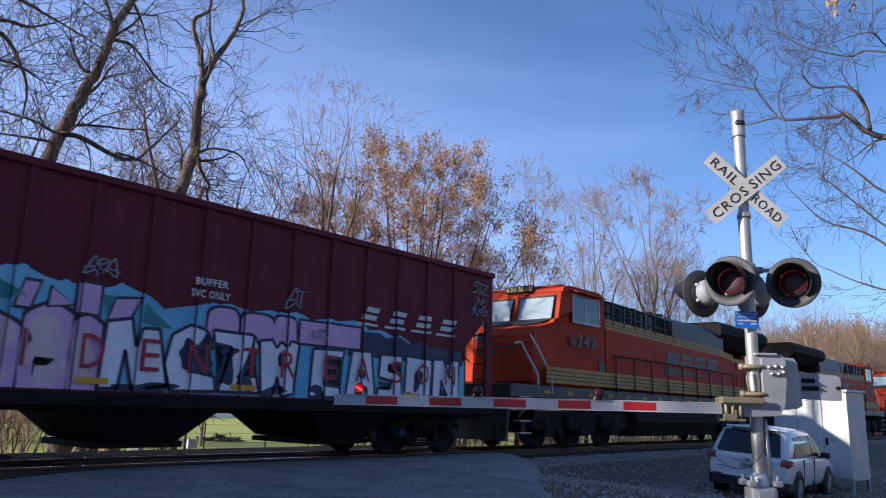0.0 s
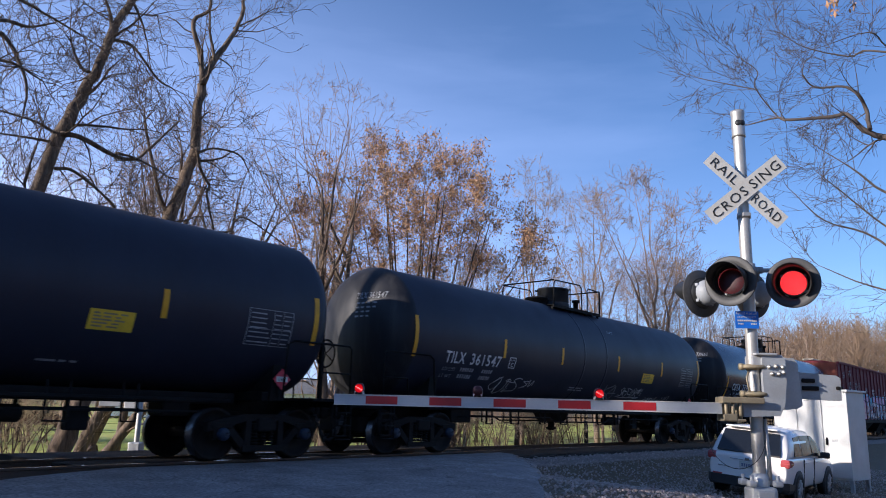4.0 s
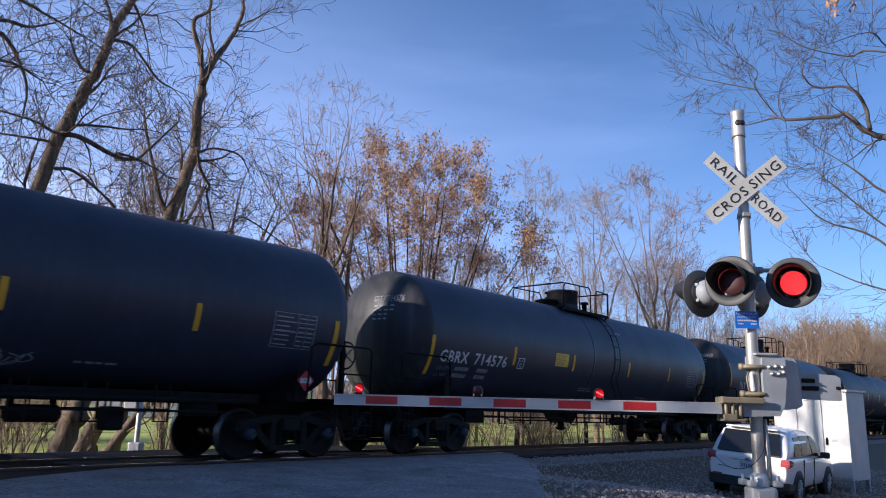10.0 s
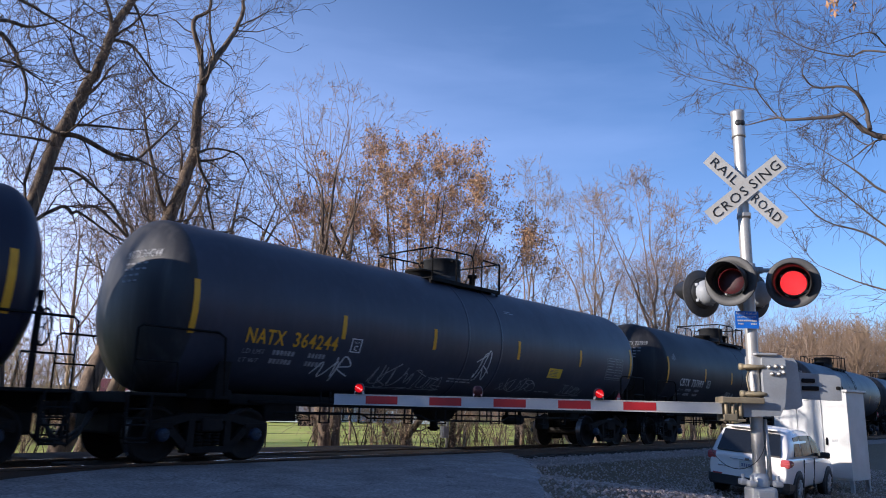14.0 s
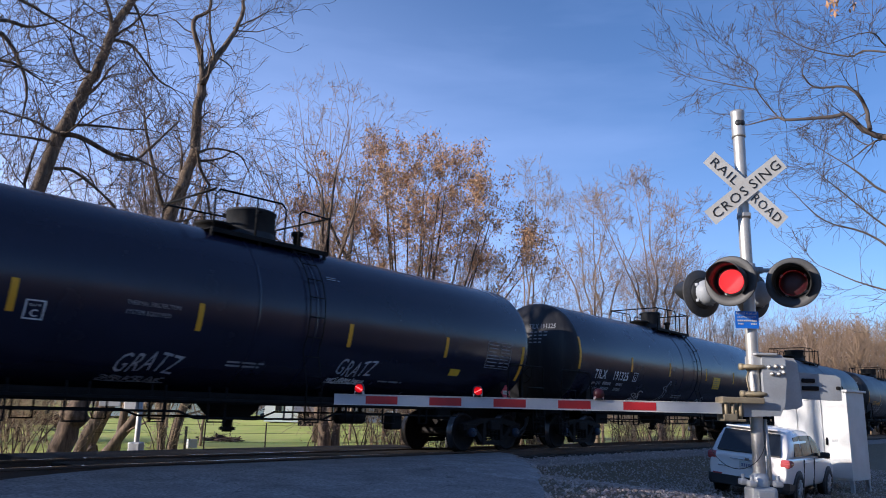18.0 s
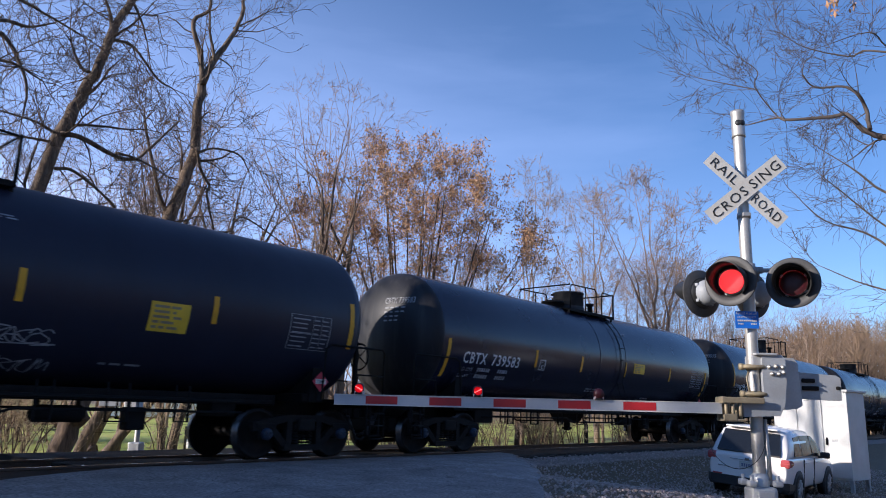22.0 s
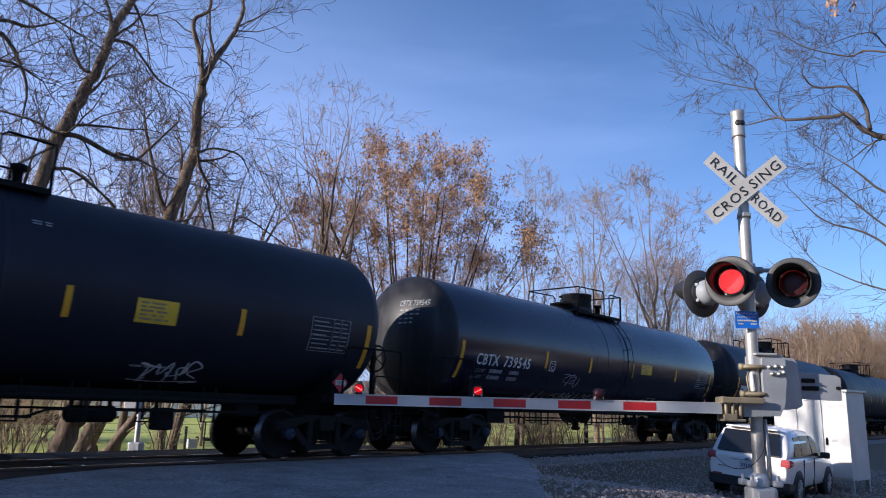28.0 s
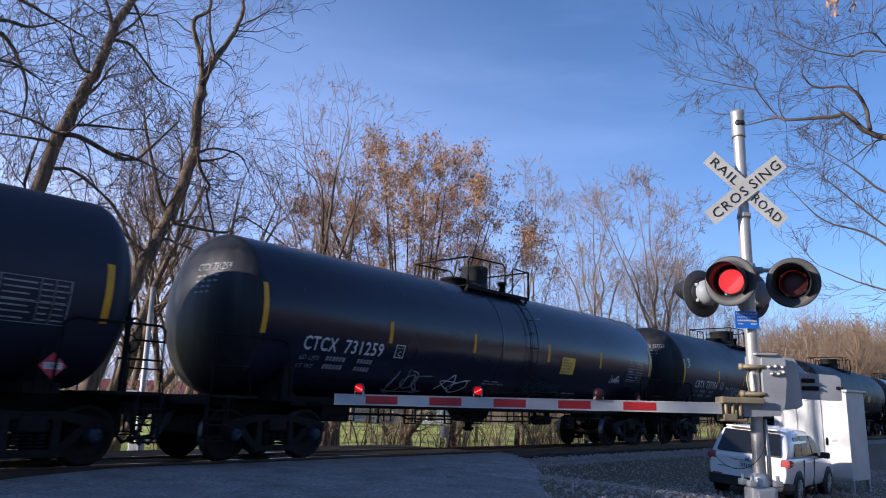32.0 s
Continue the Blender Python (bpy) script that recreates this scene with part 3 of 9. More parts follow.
# ---- trees ----
def tube_mesh(name, segs, sides, material, parent, label=""):
    """Many tapered round sticks in one mesh. segs: rows of p0, p1, r0, r1."""
    a = np.array(segs, dtype=float)
    p0, p1, r0, r1 = a[:, 0:3], a[:, 3:6], a[:, 6], a[:, 7]
    d = p1 - p0
    ln = np.linalg.norm(d, axis=1, keepdims=True)
    d = d / np.maximum(ln, 1e-6)
    ref = np.where(np.abs(d[:, 2:3]) < 0.9, np.array([[0, 0, 1.0]]), np.array([[1.0, 0, 0]]))
    u = np.cross(d, ref)
    u /= np.linalg.norm(u, axis=1, keepdims=True)
    w = np.cross(d, u)
    n = len(a)
    ang = np.arange(sides) * 2 * np.pi / sides
    ring = u[:, None, :] * np.cos(ang)[None, :, None] + w[:, None, :] * np.sin(ang)[None, :, None]
    v0 = p0[:, None, :] + ring * r0[:, None, None]
    v1 = p1[:, None, :] + ring * r1[:, None, None]
    verts = np.concatenate([v0, v1], axis=1).reshape(-1, 3)
    k = (np.arange(n) * 2 * sides)[:, None]
    j = np.arange(sides)[None, :]
    j2 = (np.arange(sides)[None, :] + 1) % sides
    faces = np.stack([k + j, k + j2, k + sides + j2, k + sides + j], axis=2).reshape(-1, 4)
    me = bpy.data.meshes.new(name)
    me.vertices.add(len(verts))
    me.vertices.foreach_set("co", verts.ravel())
    me.loops.add(faces.size)
    me.loops.foreach_set("vertex_index", faces.ravel().astype(np.int32))
    me.polygons.add(len(faces))
    me.polygons.foreach_set("loop_start", np.arange(0, faces.size, 4, dtype=np.int32))
    me.polygons.foreach_set("loop_total", np.full(len(faces), 4, dtype=np.int32))
    me.update(calc_edges=True)
    me.polygons.foreach_set("use_smooth", [True] * len(faces))
    me.materials.append(material)
    ob = new(name, me)
    ob.parent = parent
    if label:
        ob["label"] = label
    return ob


def grow(rnd, out, tips, p, d, length, r, level, last, kink=0.28, droop=0.0, ratio=0.62, kids=(3, 5), spread=0.75):
    """One branch of short bent pieces, then its side branches."""
    n = max(3, int(5 - level * 0.5))
    step = length / n
    pts = [(p.copy(), r)]
    for i in range(n):
        d = (d + Vector((rnd.gauss(0, kink), rnd.gauss(0, kink), rnd.gauss(0, kink) - droop + (0.05 if level < 2 else 0.03)))).normalized()
        q = p + d * step
        r1 = r * (1 - (i + 1) / n * 0.62)
        r0 = r * (1 - i / n * 0.62)
        out.append((level, (*p, *q, r0, r1)))
        p = q
        pts.append((p.copy(), r1))
    if level >= last:
        tips.append((p.copy(), d.copy()))
        return
    for _ in range(rnd.randint(*kids)):
        f = rnd.uniform(0.25, 1.0)
        i = min(n - 1, int(f * n))
        base = pts[i][0].lerp(pts[i + 1][0], f * n - i if f < 1 else 1)
        axis = (pts[i + 1][0] - pts[i][0]).normalized()
        u, w = frame_of(axis)
        t = rnd.uniform(0, 2 * math.pi)
        nd = (axis * rnd.uniform(0.5, 1.0) + (u * math.cos(t) + w * math.sin(t)) * spread).normalized()
        grow(rnd, out, tips, base, nd, length * ratio * rnd.uniform(0.7, 1.15), pts[i][1] * rnd.uniform(0.5, 0.72), level + 1, last, kink, droop, ratio, kids, spread)
    grow(rnd, out, tips, p, d, length * ratio, pts[-1][1] * 0.95, level + 1, last, kink, droop, ratio, kids, spread)


def tree_from(name, rnd, limbs, label, twig_mat, last=4, kids=(3, 4), min_r=0.006, group="", droop=0.0, kink=0.28, along=8, limb_len=3.2, ratio=0.62, leaves=None, spread=0.75, category="tree", bark=None, taper=False, leaf_from=None, loose=0.17):
    """limbs: lines of (point, radius) for the stout wood, bent on from which the rest grows."""
    base = limbs[0][0][0]
    e = thing(name, label, category, tuple(base), group=group)
    out, tips, wood = [], [], bm_new()
    o = Vector(base)
    for li, limb in enumerate(limbs):
        pts = [(Vector(p) - o, r) for p, r in limb]
        fine = []
        for i, ((a, ra), (b, rb)) in enumerate(zip(pts, pts[1:])):
            a0 = pts[i - 1][0] if i else a + a - b
            b1 = pts[i + 2][0] if i + 2 < len(pts) else b + b - a
            for k in range(4):
                f = k / 4
                p = 0.5 * (2 * a + (b - a0) * f + (2 * a0 - 5 * a + 4 * b - b1) * f * f + (3 * a - a0 - 3 * b + b1) * f ** 3)
                j = Vector((rnd.gauss(0, 1), rnd.gauss(0, 1), 0)) * ra * 0.16 * (k > 0)
                fine.append((p + j, (ra + (rb - ra) * f) * rnd.uniform(0.94, 1.06)))
        fine.append(pts[-1])
        tube(wood, [p for p, _ in fine], [r for _, r in fine], 11 if fine[0][1] > 0.12 else 6)
        n = len(fine)
        for k in range(along):
            i = min(n - 2, int(n * (0.25 + 0.75 * (k + rnd.random()) / along))) if li == 0 else min(n - 2, int(n * (k + rnd.random()) / along))
            a, ra = fine[i]
            b, rb = fine[i + 1]
            axis = (b - a).normalized()
            u, w = frame_of(axis)
            t = rnd.uniform(0, 6.28)
            nd = (axis * rnd.uniform(0.3, 0.8) + (u * math.cos(t) + w * math.sin(t)) + Vector((0, 0, 0.2))).normalized()
            grow(rnd, out, tips, a.lerp(b, rnd.random()), nd, limb_len * rnd.uniform(0.6, 1.2), min(ra * 0.42, 0.055), 2, last, kink, droop, ratio, kids, spread)
        a, ra = fine[-1]
        axis = (fine[-1][0] - fine[-2][0]).normalized()
        for _ in range(2):
            grow(rnd, out, tips, a, (axis + Vector((rnd.gauss(0, 0.3), rnd.gauss(0, 0.3), 0.1))).normalized(), limb_len * (0.6 if taper else 1), ra * 0.9, 2, last, kink, droop, ratio, kids, spread)
    fine = [(*s[:6], max(s[6], min_r), max(s[7], min_r * 0.7)) for lv, s in out if lv >= 2]
    part("trunk", wood, bark or M["bark"], e, "furrowed grey-brown bark")
    tube_mesh("crown", fine, 3, twig_mat, e, "bare winter branches and twigs")
    if leaves:
        count, size, material = leaves
        if leaf_from:
            # few leaves low down and in the shade of the crown, most towards its outside
            tips = [(p, d) for p, d in tips if rnd.random() < 0.07 + 0.93 * smoothstep(leaf_from - 2.0, leaf_from + 3.2, p.z + 0.06 * math.hypot(p.x, p.y))]
        leaf_mesh("leaves", rnd, tips, count, size, material, e, loose=loose)
    return e


def leaf_mesh(name, rnd, tips, count, size, material, parent, label="dry brown leaves still hanging on", loose=0.17):
    verts, faces = [], []
    weight = [max(0.2, 0.8 + 0.8 * noise.noise(p * 0.8)) for p, _ in tips]
    for p, d in rnd.choices(tips, weights=weight, k=count):
        c = p - d * rnd.uniform(0, 0.5) + Vector((rnd.gauss(0, loose), rnd.gauss(0, loose), rnd.gauss(0, loose) - 0.05))
        s = size * rnd.uniform(0.6, 1.3)
        m = Euler((rnd.uniform(0, 6.3), rnd.uniform(0, 6.3), rnd.uniform(0, 6.3))).to_matrix()
        k = len(verts)
        for q in ((-1, 0, 0), (0, -0.45, 0.16), (1.0, 0, -0.1), (0, 0.45, 0.16)):
            verts.append(c + m @ (Vector(q) * s))
        faces += [(k, k + 1, k + 2), (k, k + 2, k + 3)]
    me = bpy.data.meshes.new(name)
    me.from_pydata(verts, [], faces)
    me.materials.append(material)
    ob = new(name, me)
    ob.parent = parent
    ob["label"] = label
    return ob


def leaf_material(name, a, b):
    m = mat(name, a, b, 0.8, 0, 1.0, 8)
    n, l = m.node_tree.nodes, m.node_tree.links
    bs = n["Principled BSDF"]
    src = bs.inputs["Base Color"].links[0].from_socket
    g = n.new("ShaderNodeNewGeometry")
    mr = n.new("ShaderNodeMapRange")
    mr.inputs["To Min"].default_value, mr.inputs["To Max"].default_value = 0.55, 1.35
    hv = n.new("ShaderNodeHueSaturation")
    l.new(g.outputs["Random Per Island"], mr.inputs["Value"]), l.new(mr.outputs["Result"], hv.inputs["Value"])
    l.new(src, hv.inputs["Color"]), l.new(hv.outputs["Color"], bs.inputs["Base Color"])
    return m


M["oak_leaf"] = leaf_material("dry_oak_leaves", (0.33, 0.170, 0.082), (0.52, 0.315, 0.160))
M["tan_leaf"] = leaf_material("pale_dry_leaves", (0.36, 0.25, 0.15), (0.27, 0.15, 0.08))


# ---- rolling stock ----
TR_R, TR_Z, TR_HALF, TR_HEAD = 1.53, 2.66, 7.70, 0.66     # tank radius, axis height, straight half, head depth


def build_wheel_set(r=0.457):
    bm = bm_new()
    tube(bm, [(0, -1.02, 0), (0, -0.6, 0), (0, 0.6, 0), (0, 1.02, 0)], [0.075, 0.085, 0.085, 0.075], 10)
    for s in (-1, 1):
        prof = [(0.83, 0.0), (0.83, 0.10), (0.80, 0.13), (0.785, r - 0.09), (0.835, r - 0.07), (0.835, r - 0.008), (0.705, r), (0.70, r + 0.026), (0.672, r + 0.026), (0.668, r - 0.07), (0.735, r - 0.10), (0.72, 0.13), (0.65, 0.12), (0.65, 0.0)]
        lathe(bm, prof, (0, 0, 0), (0, s, 0), 28)
    bm.faces.ensure_lookup_table()
    for f in bm.faces:
        c = f.calc_center_median()
        if abs(math.hypot(c.x, c.z) - r) < 0.012 and 0.70 < abs(c.y) < 0.84:
            f.material_index = 1
    return bm


def build_side_frame():
    """Cast truck side: arched top chord, sloping tension members, columns, jaws over the journal boxes."""
    bm = bm_new()
    y0, y1 = -0.07, 0.07
    prism(bm, [(-1.16, 0.50), (-1.16, 0.66), (-0.98, 0.70), (-0.45, 0.80), (0.45, 0.80), (0.98, 0.70), (1.16, 0.66), (1.16, 0.50), (1.02, 0.53), (0.70, 0.60), (0.40, 0.68), (-0.40, 0.68), (-0.70, 0.60), (-1.02, 0.53)], "y", y0, y1)
    for s in (-1, 1):
        a = [(s * 0.72, 0.62), (s * 0.86, 0.58), (s * 0.44, 0.18), (s * 0.28, 0.20)]
        prism(bm, a if s > 0 else a[::-1], "y", y0, y1)
        b = [(s * 0.29, 0.70), (s * 0.40, 0.70), (s * 0.42, 0.24), (s * 0.29, 0.24)]
        prism(bm, b if s > 0 else b[::-1], "y", y0 - 0.01, y1 + 0.01)
        box(bm, (s * 0.889, 0, 0.47), (0.30, 0.17, 0.22), 0.03)
        box(bm, (s * 0.889, -0.02, 0.60), (0.40, 0.15, 0.10), 0.02)
    prism(bm, [(-0.46, 0.16), (0.46, 0.16), (0.46, 0.26), (-0.46, 0.26)], "y", y0 - 0.03, y1 + 0.03)
    return bm


def build_springs():
    bm = bm_new()
    for x in (-0.17, 0.0, 0.17):
        for k in range(5):
            z = 0.275 + k * 0.055
            lathe(bm, [(0, 0.055), (0.014, 0.075), (0.028, 0.075), (0.042, 0.055)], (x, 0, z), (0, 0, 1), 10)
    box(bm, (0, 0, 0.58), (0.50, 0.2, 0.12), 0.02)
    return bm


WHEELS = []


def add_truck(car, x, r=0.457):
    """Four-wheel truck: bolster with side frames, springs and two wheel sets."""
    bm = bm_new()
    box(bm, (0, 0, 0.62), (0.40, 2.3, 0.24), 0.04)
    box(bm, (0, 0, 0.78), (0.36, 0.5, 0.12), 0.02)
    tube(bm, [(-0.32, -0.55, 0.35), (0.32, -0.55, 0.35)], 0.04, 6)
    tube(bm, [(-0.32, 0.55, 0.35), (0.32, 0.55, 0.35)], 0.04, 6)
    for s in (-0.42, 0.42):
        box(bm, (s, 0, 0.36), (0.10, 1.7, 0.10), 0.02)
    truck = part("truck", bm, M["cast"], car, "cast steel four-wheel truck")
    truck.matrix_basis = pose(x, 0, 0)
    for s in (-1, 1):
        side = part("side_frame", build_side_frame(), M["cast"], truck)
        side.matrix_basis = pose(0, s * 0.99, 0)
        sp = tagged(part("spring_nest", build_springs(), M["steel_dark"], truck), "nest of coil springs", kind="stuff")
        sp.matrix_basis = pose(0, s * 0.99, 0)
    for s in (-1, 1):
        bm = build_wheel_set(r)
        w = part("wheel_set", bm, [M["wheel"], M["tread"]], truck, "dark steel wheel set")
        w.matrix_parent_inverse = pose(s * 0.889, 0, r)
        WHEELS.append(w)
        for q in (-1, 1):
            bm = bm_new()
            lathe(bm, [(0, 0.11), (0.06, 0.11), (0.10, 0.085), (0.10, 0.0)], (0, 0, 0), (0, q, 0), 14)
            for a in (0.5, 2.6, 4.7):
                box(bm, (0.05 * math.cos(a), q * 0.105, 0.05 * math.sin(a)), (0.03, 0.03, 0.03), 0.004)
            c = part("bearing_cap", bm, M["cap"], truck, "blue-grey bearing end cap")
            c.matrix_basis = pose(s * 0.889, q * 1.08, r)
    return truck


def tank_place(x0, z0, out=0.010, side=-1):
    """Maps letter-plane points on to the tank's side; text reads from the track's side."""
    def place(u, v):
        a = math.asin(max(-0.98, min(0.98, (z0 - TR_Z) / TR_R))) + v / TR_R
        x = x0 + u if side < 0 else x0 - u
        return (x, side * (TR_R + out) * math.cos(a), TR_Z + (TR_R + out) * math.sin(a))
    return place


def tank_patch(bm, x0, x1, z0, z1, out=0.006, side=-1, slant=0.0, n=5, mi=0):
    """A thin decal that follows the tank."""
    a0 = math.asin((z0 - TR_Z) / TR_R)
    a1 = math.asin((z1 - TR_Z) / TR_R)
    prev = None
    for i in range(n + 1):
        a = a0 + (a1 - a0) * i / n
        r = TR_R + out
        sh = slant * i / n
        row = [bm.verts.new((x, side * r * math.cos(a), TR_Z + r * math.sin(a))) for x in (x0 + sh, x1 + sh)]
        if prev:
            f = bm.faces.new((prev[0], prev[1], row[1], row[0]) if side < 0 else (prev[1], prev[0], row[0], row[1]))
            f.material_index = mi
        prev = row
    return bm


def ladder(bm, x, w, path, step=0.33, r=0.016):
    for s in (-w / 2, w / 2):
        tube(bm, [(x + s, p[0], p[1]) for p in path], r, 6)
    acc = 0.0
    for a, b in zip(path, path[1:]):
        ln = math.dist(a, b)
        d = step - acc
        while d < ln:
            f = d / ln
            y, z = a[0] + (b[0] - a[0]) * f, a[1] + (b[1] - a[1]) * f
            tube(bm, [(x - w / 2, y, z), (x + w / 2, y, z)], r, 5)
            d += step
        acc = (acc + ln) % step


def arc_path(off, z_lo, z_hi, side=-1, n=7):
    """A line over the tank's flank."""
    a0, a1 = math.asin((z_lo - TR_Z) / TR_R), math.asin((z_hi - TR_Z) / TR_R)
    return [(side * (TR_R + off) * math.cos(a0 + (a1 - a0) * i / n), TR_Z + (TR_R + off) * math.sin(a0 + (a1 - a0) * i / n)) for i in range(n + 1)]


def build_tank_car():
    car = thing("tank_car", "black general-purpose railway tank car", "tank car", group="tank cars of the train")
    # shell with domed heads
    bm = bm_new()
    prof = []
    for i in range(13):
        t = math.pi / 2 * i / 12
        prof.append((-TR_HALF - TR_HEAD * math.cos(t), TR_R * math.sin(t)))
    for x in (-5.0, -4.97, -2.5, 0, 2.5, 5.0):
        prof.append((x, TR_R))
    for i in range(12, -1, -1):
        t = math.pi / 2 * i / 12
        prof.append((TR_HALF + TR_HEAD * math.cos(t), TR_R * math.sin(t)))
    lathe(bm, prof, (0, 0, TR_Z), (1, 0, 0), 64)
    for f in bm.faces:
        f.material_index = 1 if f.calc_center_median().x < -TR_HALF - 0.02 else 0
    tank = part("tank", bm, [M["tank_satin"], M["tank_head"]], car, "black painted tank shell", smooth=True)
    # weld bands
    for x in (-0.55, 0.75):
        bm = bm_new()
        lathe(bm, [(-0.035, TR_R - 0.004), (-0.03, TR_R + 0.007), (0.03, TR_R + 0.007), (0.035, TR_R - 0.004)], (x, 0, TR_Z), (1, 0, 0), 64)
        part("seam_band", bm, M["tank_satin"], tank)
    # stub sills, saddles, couplers
    for s in (-1, 1):
        bm = bm_new()
        box(bm, (s * 7.15, 0, 0.93), (3.3, 0.42, 0.34), 0.02)
        box(bm, (s * 6.96, 0, 1.12), (0.5, 2.5, 0.16), 0.02)
        prism(bm, [(-1.3, 1.05), (1.3, 1.05), (1.36, 1.68), (1.15, 1.50), (0.6, 1.22), (-0.6, 1.22), (-1.15, 1.50), (-1.36, 1.68)], "x", s * 6.96 - 0.12, s * 6.96 + 0.12)
        part("stub_sill", bm, M["steel_dark"], car, "black stub sill and saddle")
        bm = bm_new()
        box(bm, (s * 8.86, 0, 0.86), (0.34, 0.14, 0.16), 0.03)
        box(bm, (s * 9.02, 0.03 * s, 0.86), (0.18, 0.26, 0.28), 0.05)
        part("coupler", bm, M["cast"], car, "rusty knuckle coupler")
        bm = bm_new()
        tube(bm, [(s * 8.6, -0.35, 0.85), (s * 8.75, -0.38, 0.62), (s * 8.95, -0.3, 0.42), (s * 9.07, -0.2, 0.38)], 0.03, 7)
        part("air_hose", bm, M["black_paint"], car, "black rubber air hose")
        bm = bm_new()
        box(bm, (s * 8.2, 0, 1.09), (1.0, 2.94, 0.05), 0.01)
        box(bm, (s * 8.69, 0, 1.03), (0.05, 2.94, 0.16), 0.01)
        part("end_platform", bm, M["steel_dark"], car, "black steel end platform")
        for q in (-1, 1):
            bm = bm_new()
            tube(bm, [(s * 8.62, q * 1.46, 1.08), (s * 8.62, q * 1.46, 2.08), (s * 8.55, q * 1.46, 2.14), (s * 7.2, q * 1.46, 2.14), (s * 7.06, q * 1.46, 2.06), (s * 7.0, q * 1.46, 1.1)], 0.02, 7)
            tube(bm, [(s * 8.62, q * 1.46, 1.6), (s * 7.9, q * 1.46, 1.6), (s * 7.85, q * 1.46, 1.1)], 0.016, 6)
            part("handrail", bm, M["steel_dark"], car)
            bm = bm_new()
            for xx in (8.28, 8.66):
                tube(bm, [(s * xx, q * 1.47, 1.08), (s * xx, q * 1.47, 0.34)], 0.016, 6)
            for z in (0.36, 0.62, 0.86):
                tube(bm, [(s * 8.28, q * 1.47, z), (s * 8.66, q * 1.47, z)], 0.016, 6)
            part("sill_step", bm, M["steel_dark"], car)
    for s in (-6.96, 6.96):
        add_truck(car, s)
    # brake stand with its wheel at the leading end
    bm = bm_new()
    box(bm, (8.22, -1.02, 1.70), (0.09, 0.09, 1.20), 0.02)
    tube(bm, [(8.22, -1.02, 2.25), (8.22, -1.02, 2.50), (8.02, -1.02, 2.47), (7.95, -1.02, 2.42)], 0.035, 8)
    stand = part("brake_stand", bm, M["steel_dark"], car, "upright hand brake stand")
    bm = bm_new()
    lathe(bm, [(-0.02, 0.27), (0, 0.29), (0.02, 0.27), (0, 0.25), (-0.02, 0.27)], (8.32, -1.02, 2.0), (1, 0, 0), 20)
    for a in range(5):
        t = a * 1.2566
        tube(bm, [(8.32, -1.02, 2.0), (8.32, -1.02 + 0.26 * math.cos(t), 2.0 + 0.26 * math.sin(t))], 0.012, 5)
    part("brake_wheel", bm, M["steel_dark"], stand, "spoked hand brake wheel")
    bm = bm_new()
    tube(bm, [(-5.9, 0.1, 0.78), (-5.1, 0.1, 0.78)], 0.24, 14)
    part("air_reservoir", bm, M["steel_dark"], car)
    bm = bm_new()
    box(bm, (-5.35, -0.62, 0.86), (0.75, 0.5, 0.36), 0.03)
    part("brake_valve", bm, M["steel_dark"], car)
    bm = bm_new()
    box(bm, (5.3, -0.6, 0.9), (0.5, 0.5, 0.3), 0.03)
    part("brake_cylinder", bm, M["steel_dark"], car)
    for q in (-1, 1):
        bm = bm_new()
        tube(bm, [(-6.2, q * 1.02, 1.02), (6.2, q * 1.02, 1.02)], 0.035, 7)
        tube(bm, [(-5.6, q * 0.98, 0.83), (-1.6, q * 0.98, 0.83), (-1.3, q * 0.98, 0.72), (1.5, q * 0.98, 0.72), (1.8, q * 0.98, 0.83), (5.6, q * 0.98, 0.83)], 0.022, 6)
        part("train_pipe", bm, M["steel_dark"], car, "pipes slung below the tank")
        for x in (-4.4, -3.3, -2.0, -0.9, 1.2, 2.2, 3.3, 4.4):
            bm = bm_new()
            w = 0.24 if int(x * 10) % 3 else 0.34
            tube(bm, [(x - w / 2, q * 1.0, 1.25), (x - w / 2, q * 1.0, 0.66), (x + w / 2, q * 1.0, 0.66), (x + w / 2, q * 1.0, 1.25)], 0.018, 5)
            part("pipe_hanger", bm, M["steel_dark"], car)
    # sill plate along the belly of the tank
    bm = bm_new()
    box(bm, (0, 0, 1.06), (12.9, 1.60, 0.20), 0.03)
    part("belly_sill", bm, M["steel_dark"], car, "black sill plate below the tank")
    # bottom outlet and skid
    bm = bm_new()
    prism(bm, [(-0.70, 1.15), (0.70, 1.15), (0.34, 0.78), (0.20, 0.70), (-0.20, 0.70), (-0.34, 0.78)], "y", -0.30, 0.30)
    tube(bm, [(0, 0, 0.72), (0, 0, 0.46)], 0.10, 12)
    box(bm, (0.0, 0, 0.52), (0.22, 0.22, 0.06), 0.01)
    part("bottom_outlet", bm, M["steel_dark"], car, "bottom outlet valve with skid")
    # top platform with housing, valves and guard rails
    top = TR_Z + TR_R
    for q in (-1, 1):
        bm = bm_new()
        for y in (0.58, 0.92):
            box(bm, (0.08, q * y, top - 0.18 + (0.04 if y < 0.6 else 0)), (2.72, 0.05, 0.07), 0.008)
        box(bm, (0.08, q * 0.75, top - 0.135), (2.70, 0.38, 0.022), 0.004)
        for x in (-1.22, -0.2, 0.6, 1.40):
            box(bm, (x, q * 0.85, top - 0.3), (0.06, 0.05, 0.25))
        part("platform", bm, M["steel_dark"], car, "narrow steel platform beside the valves")
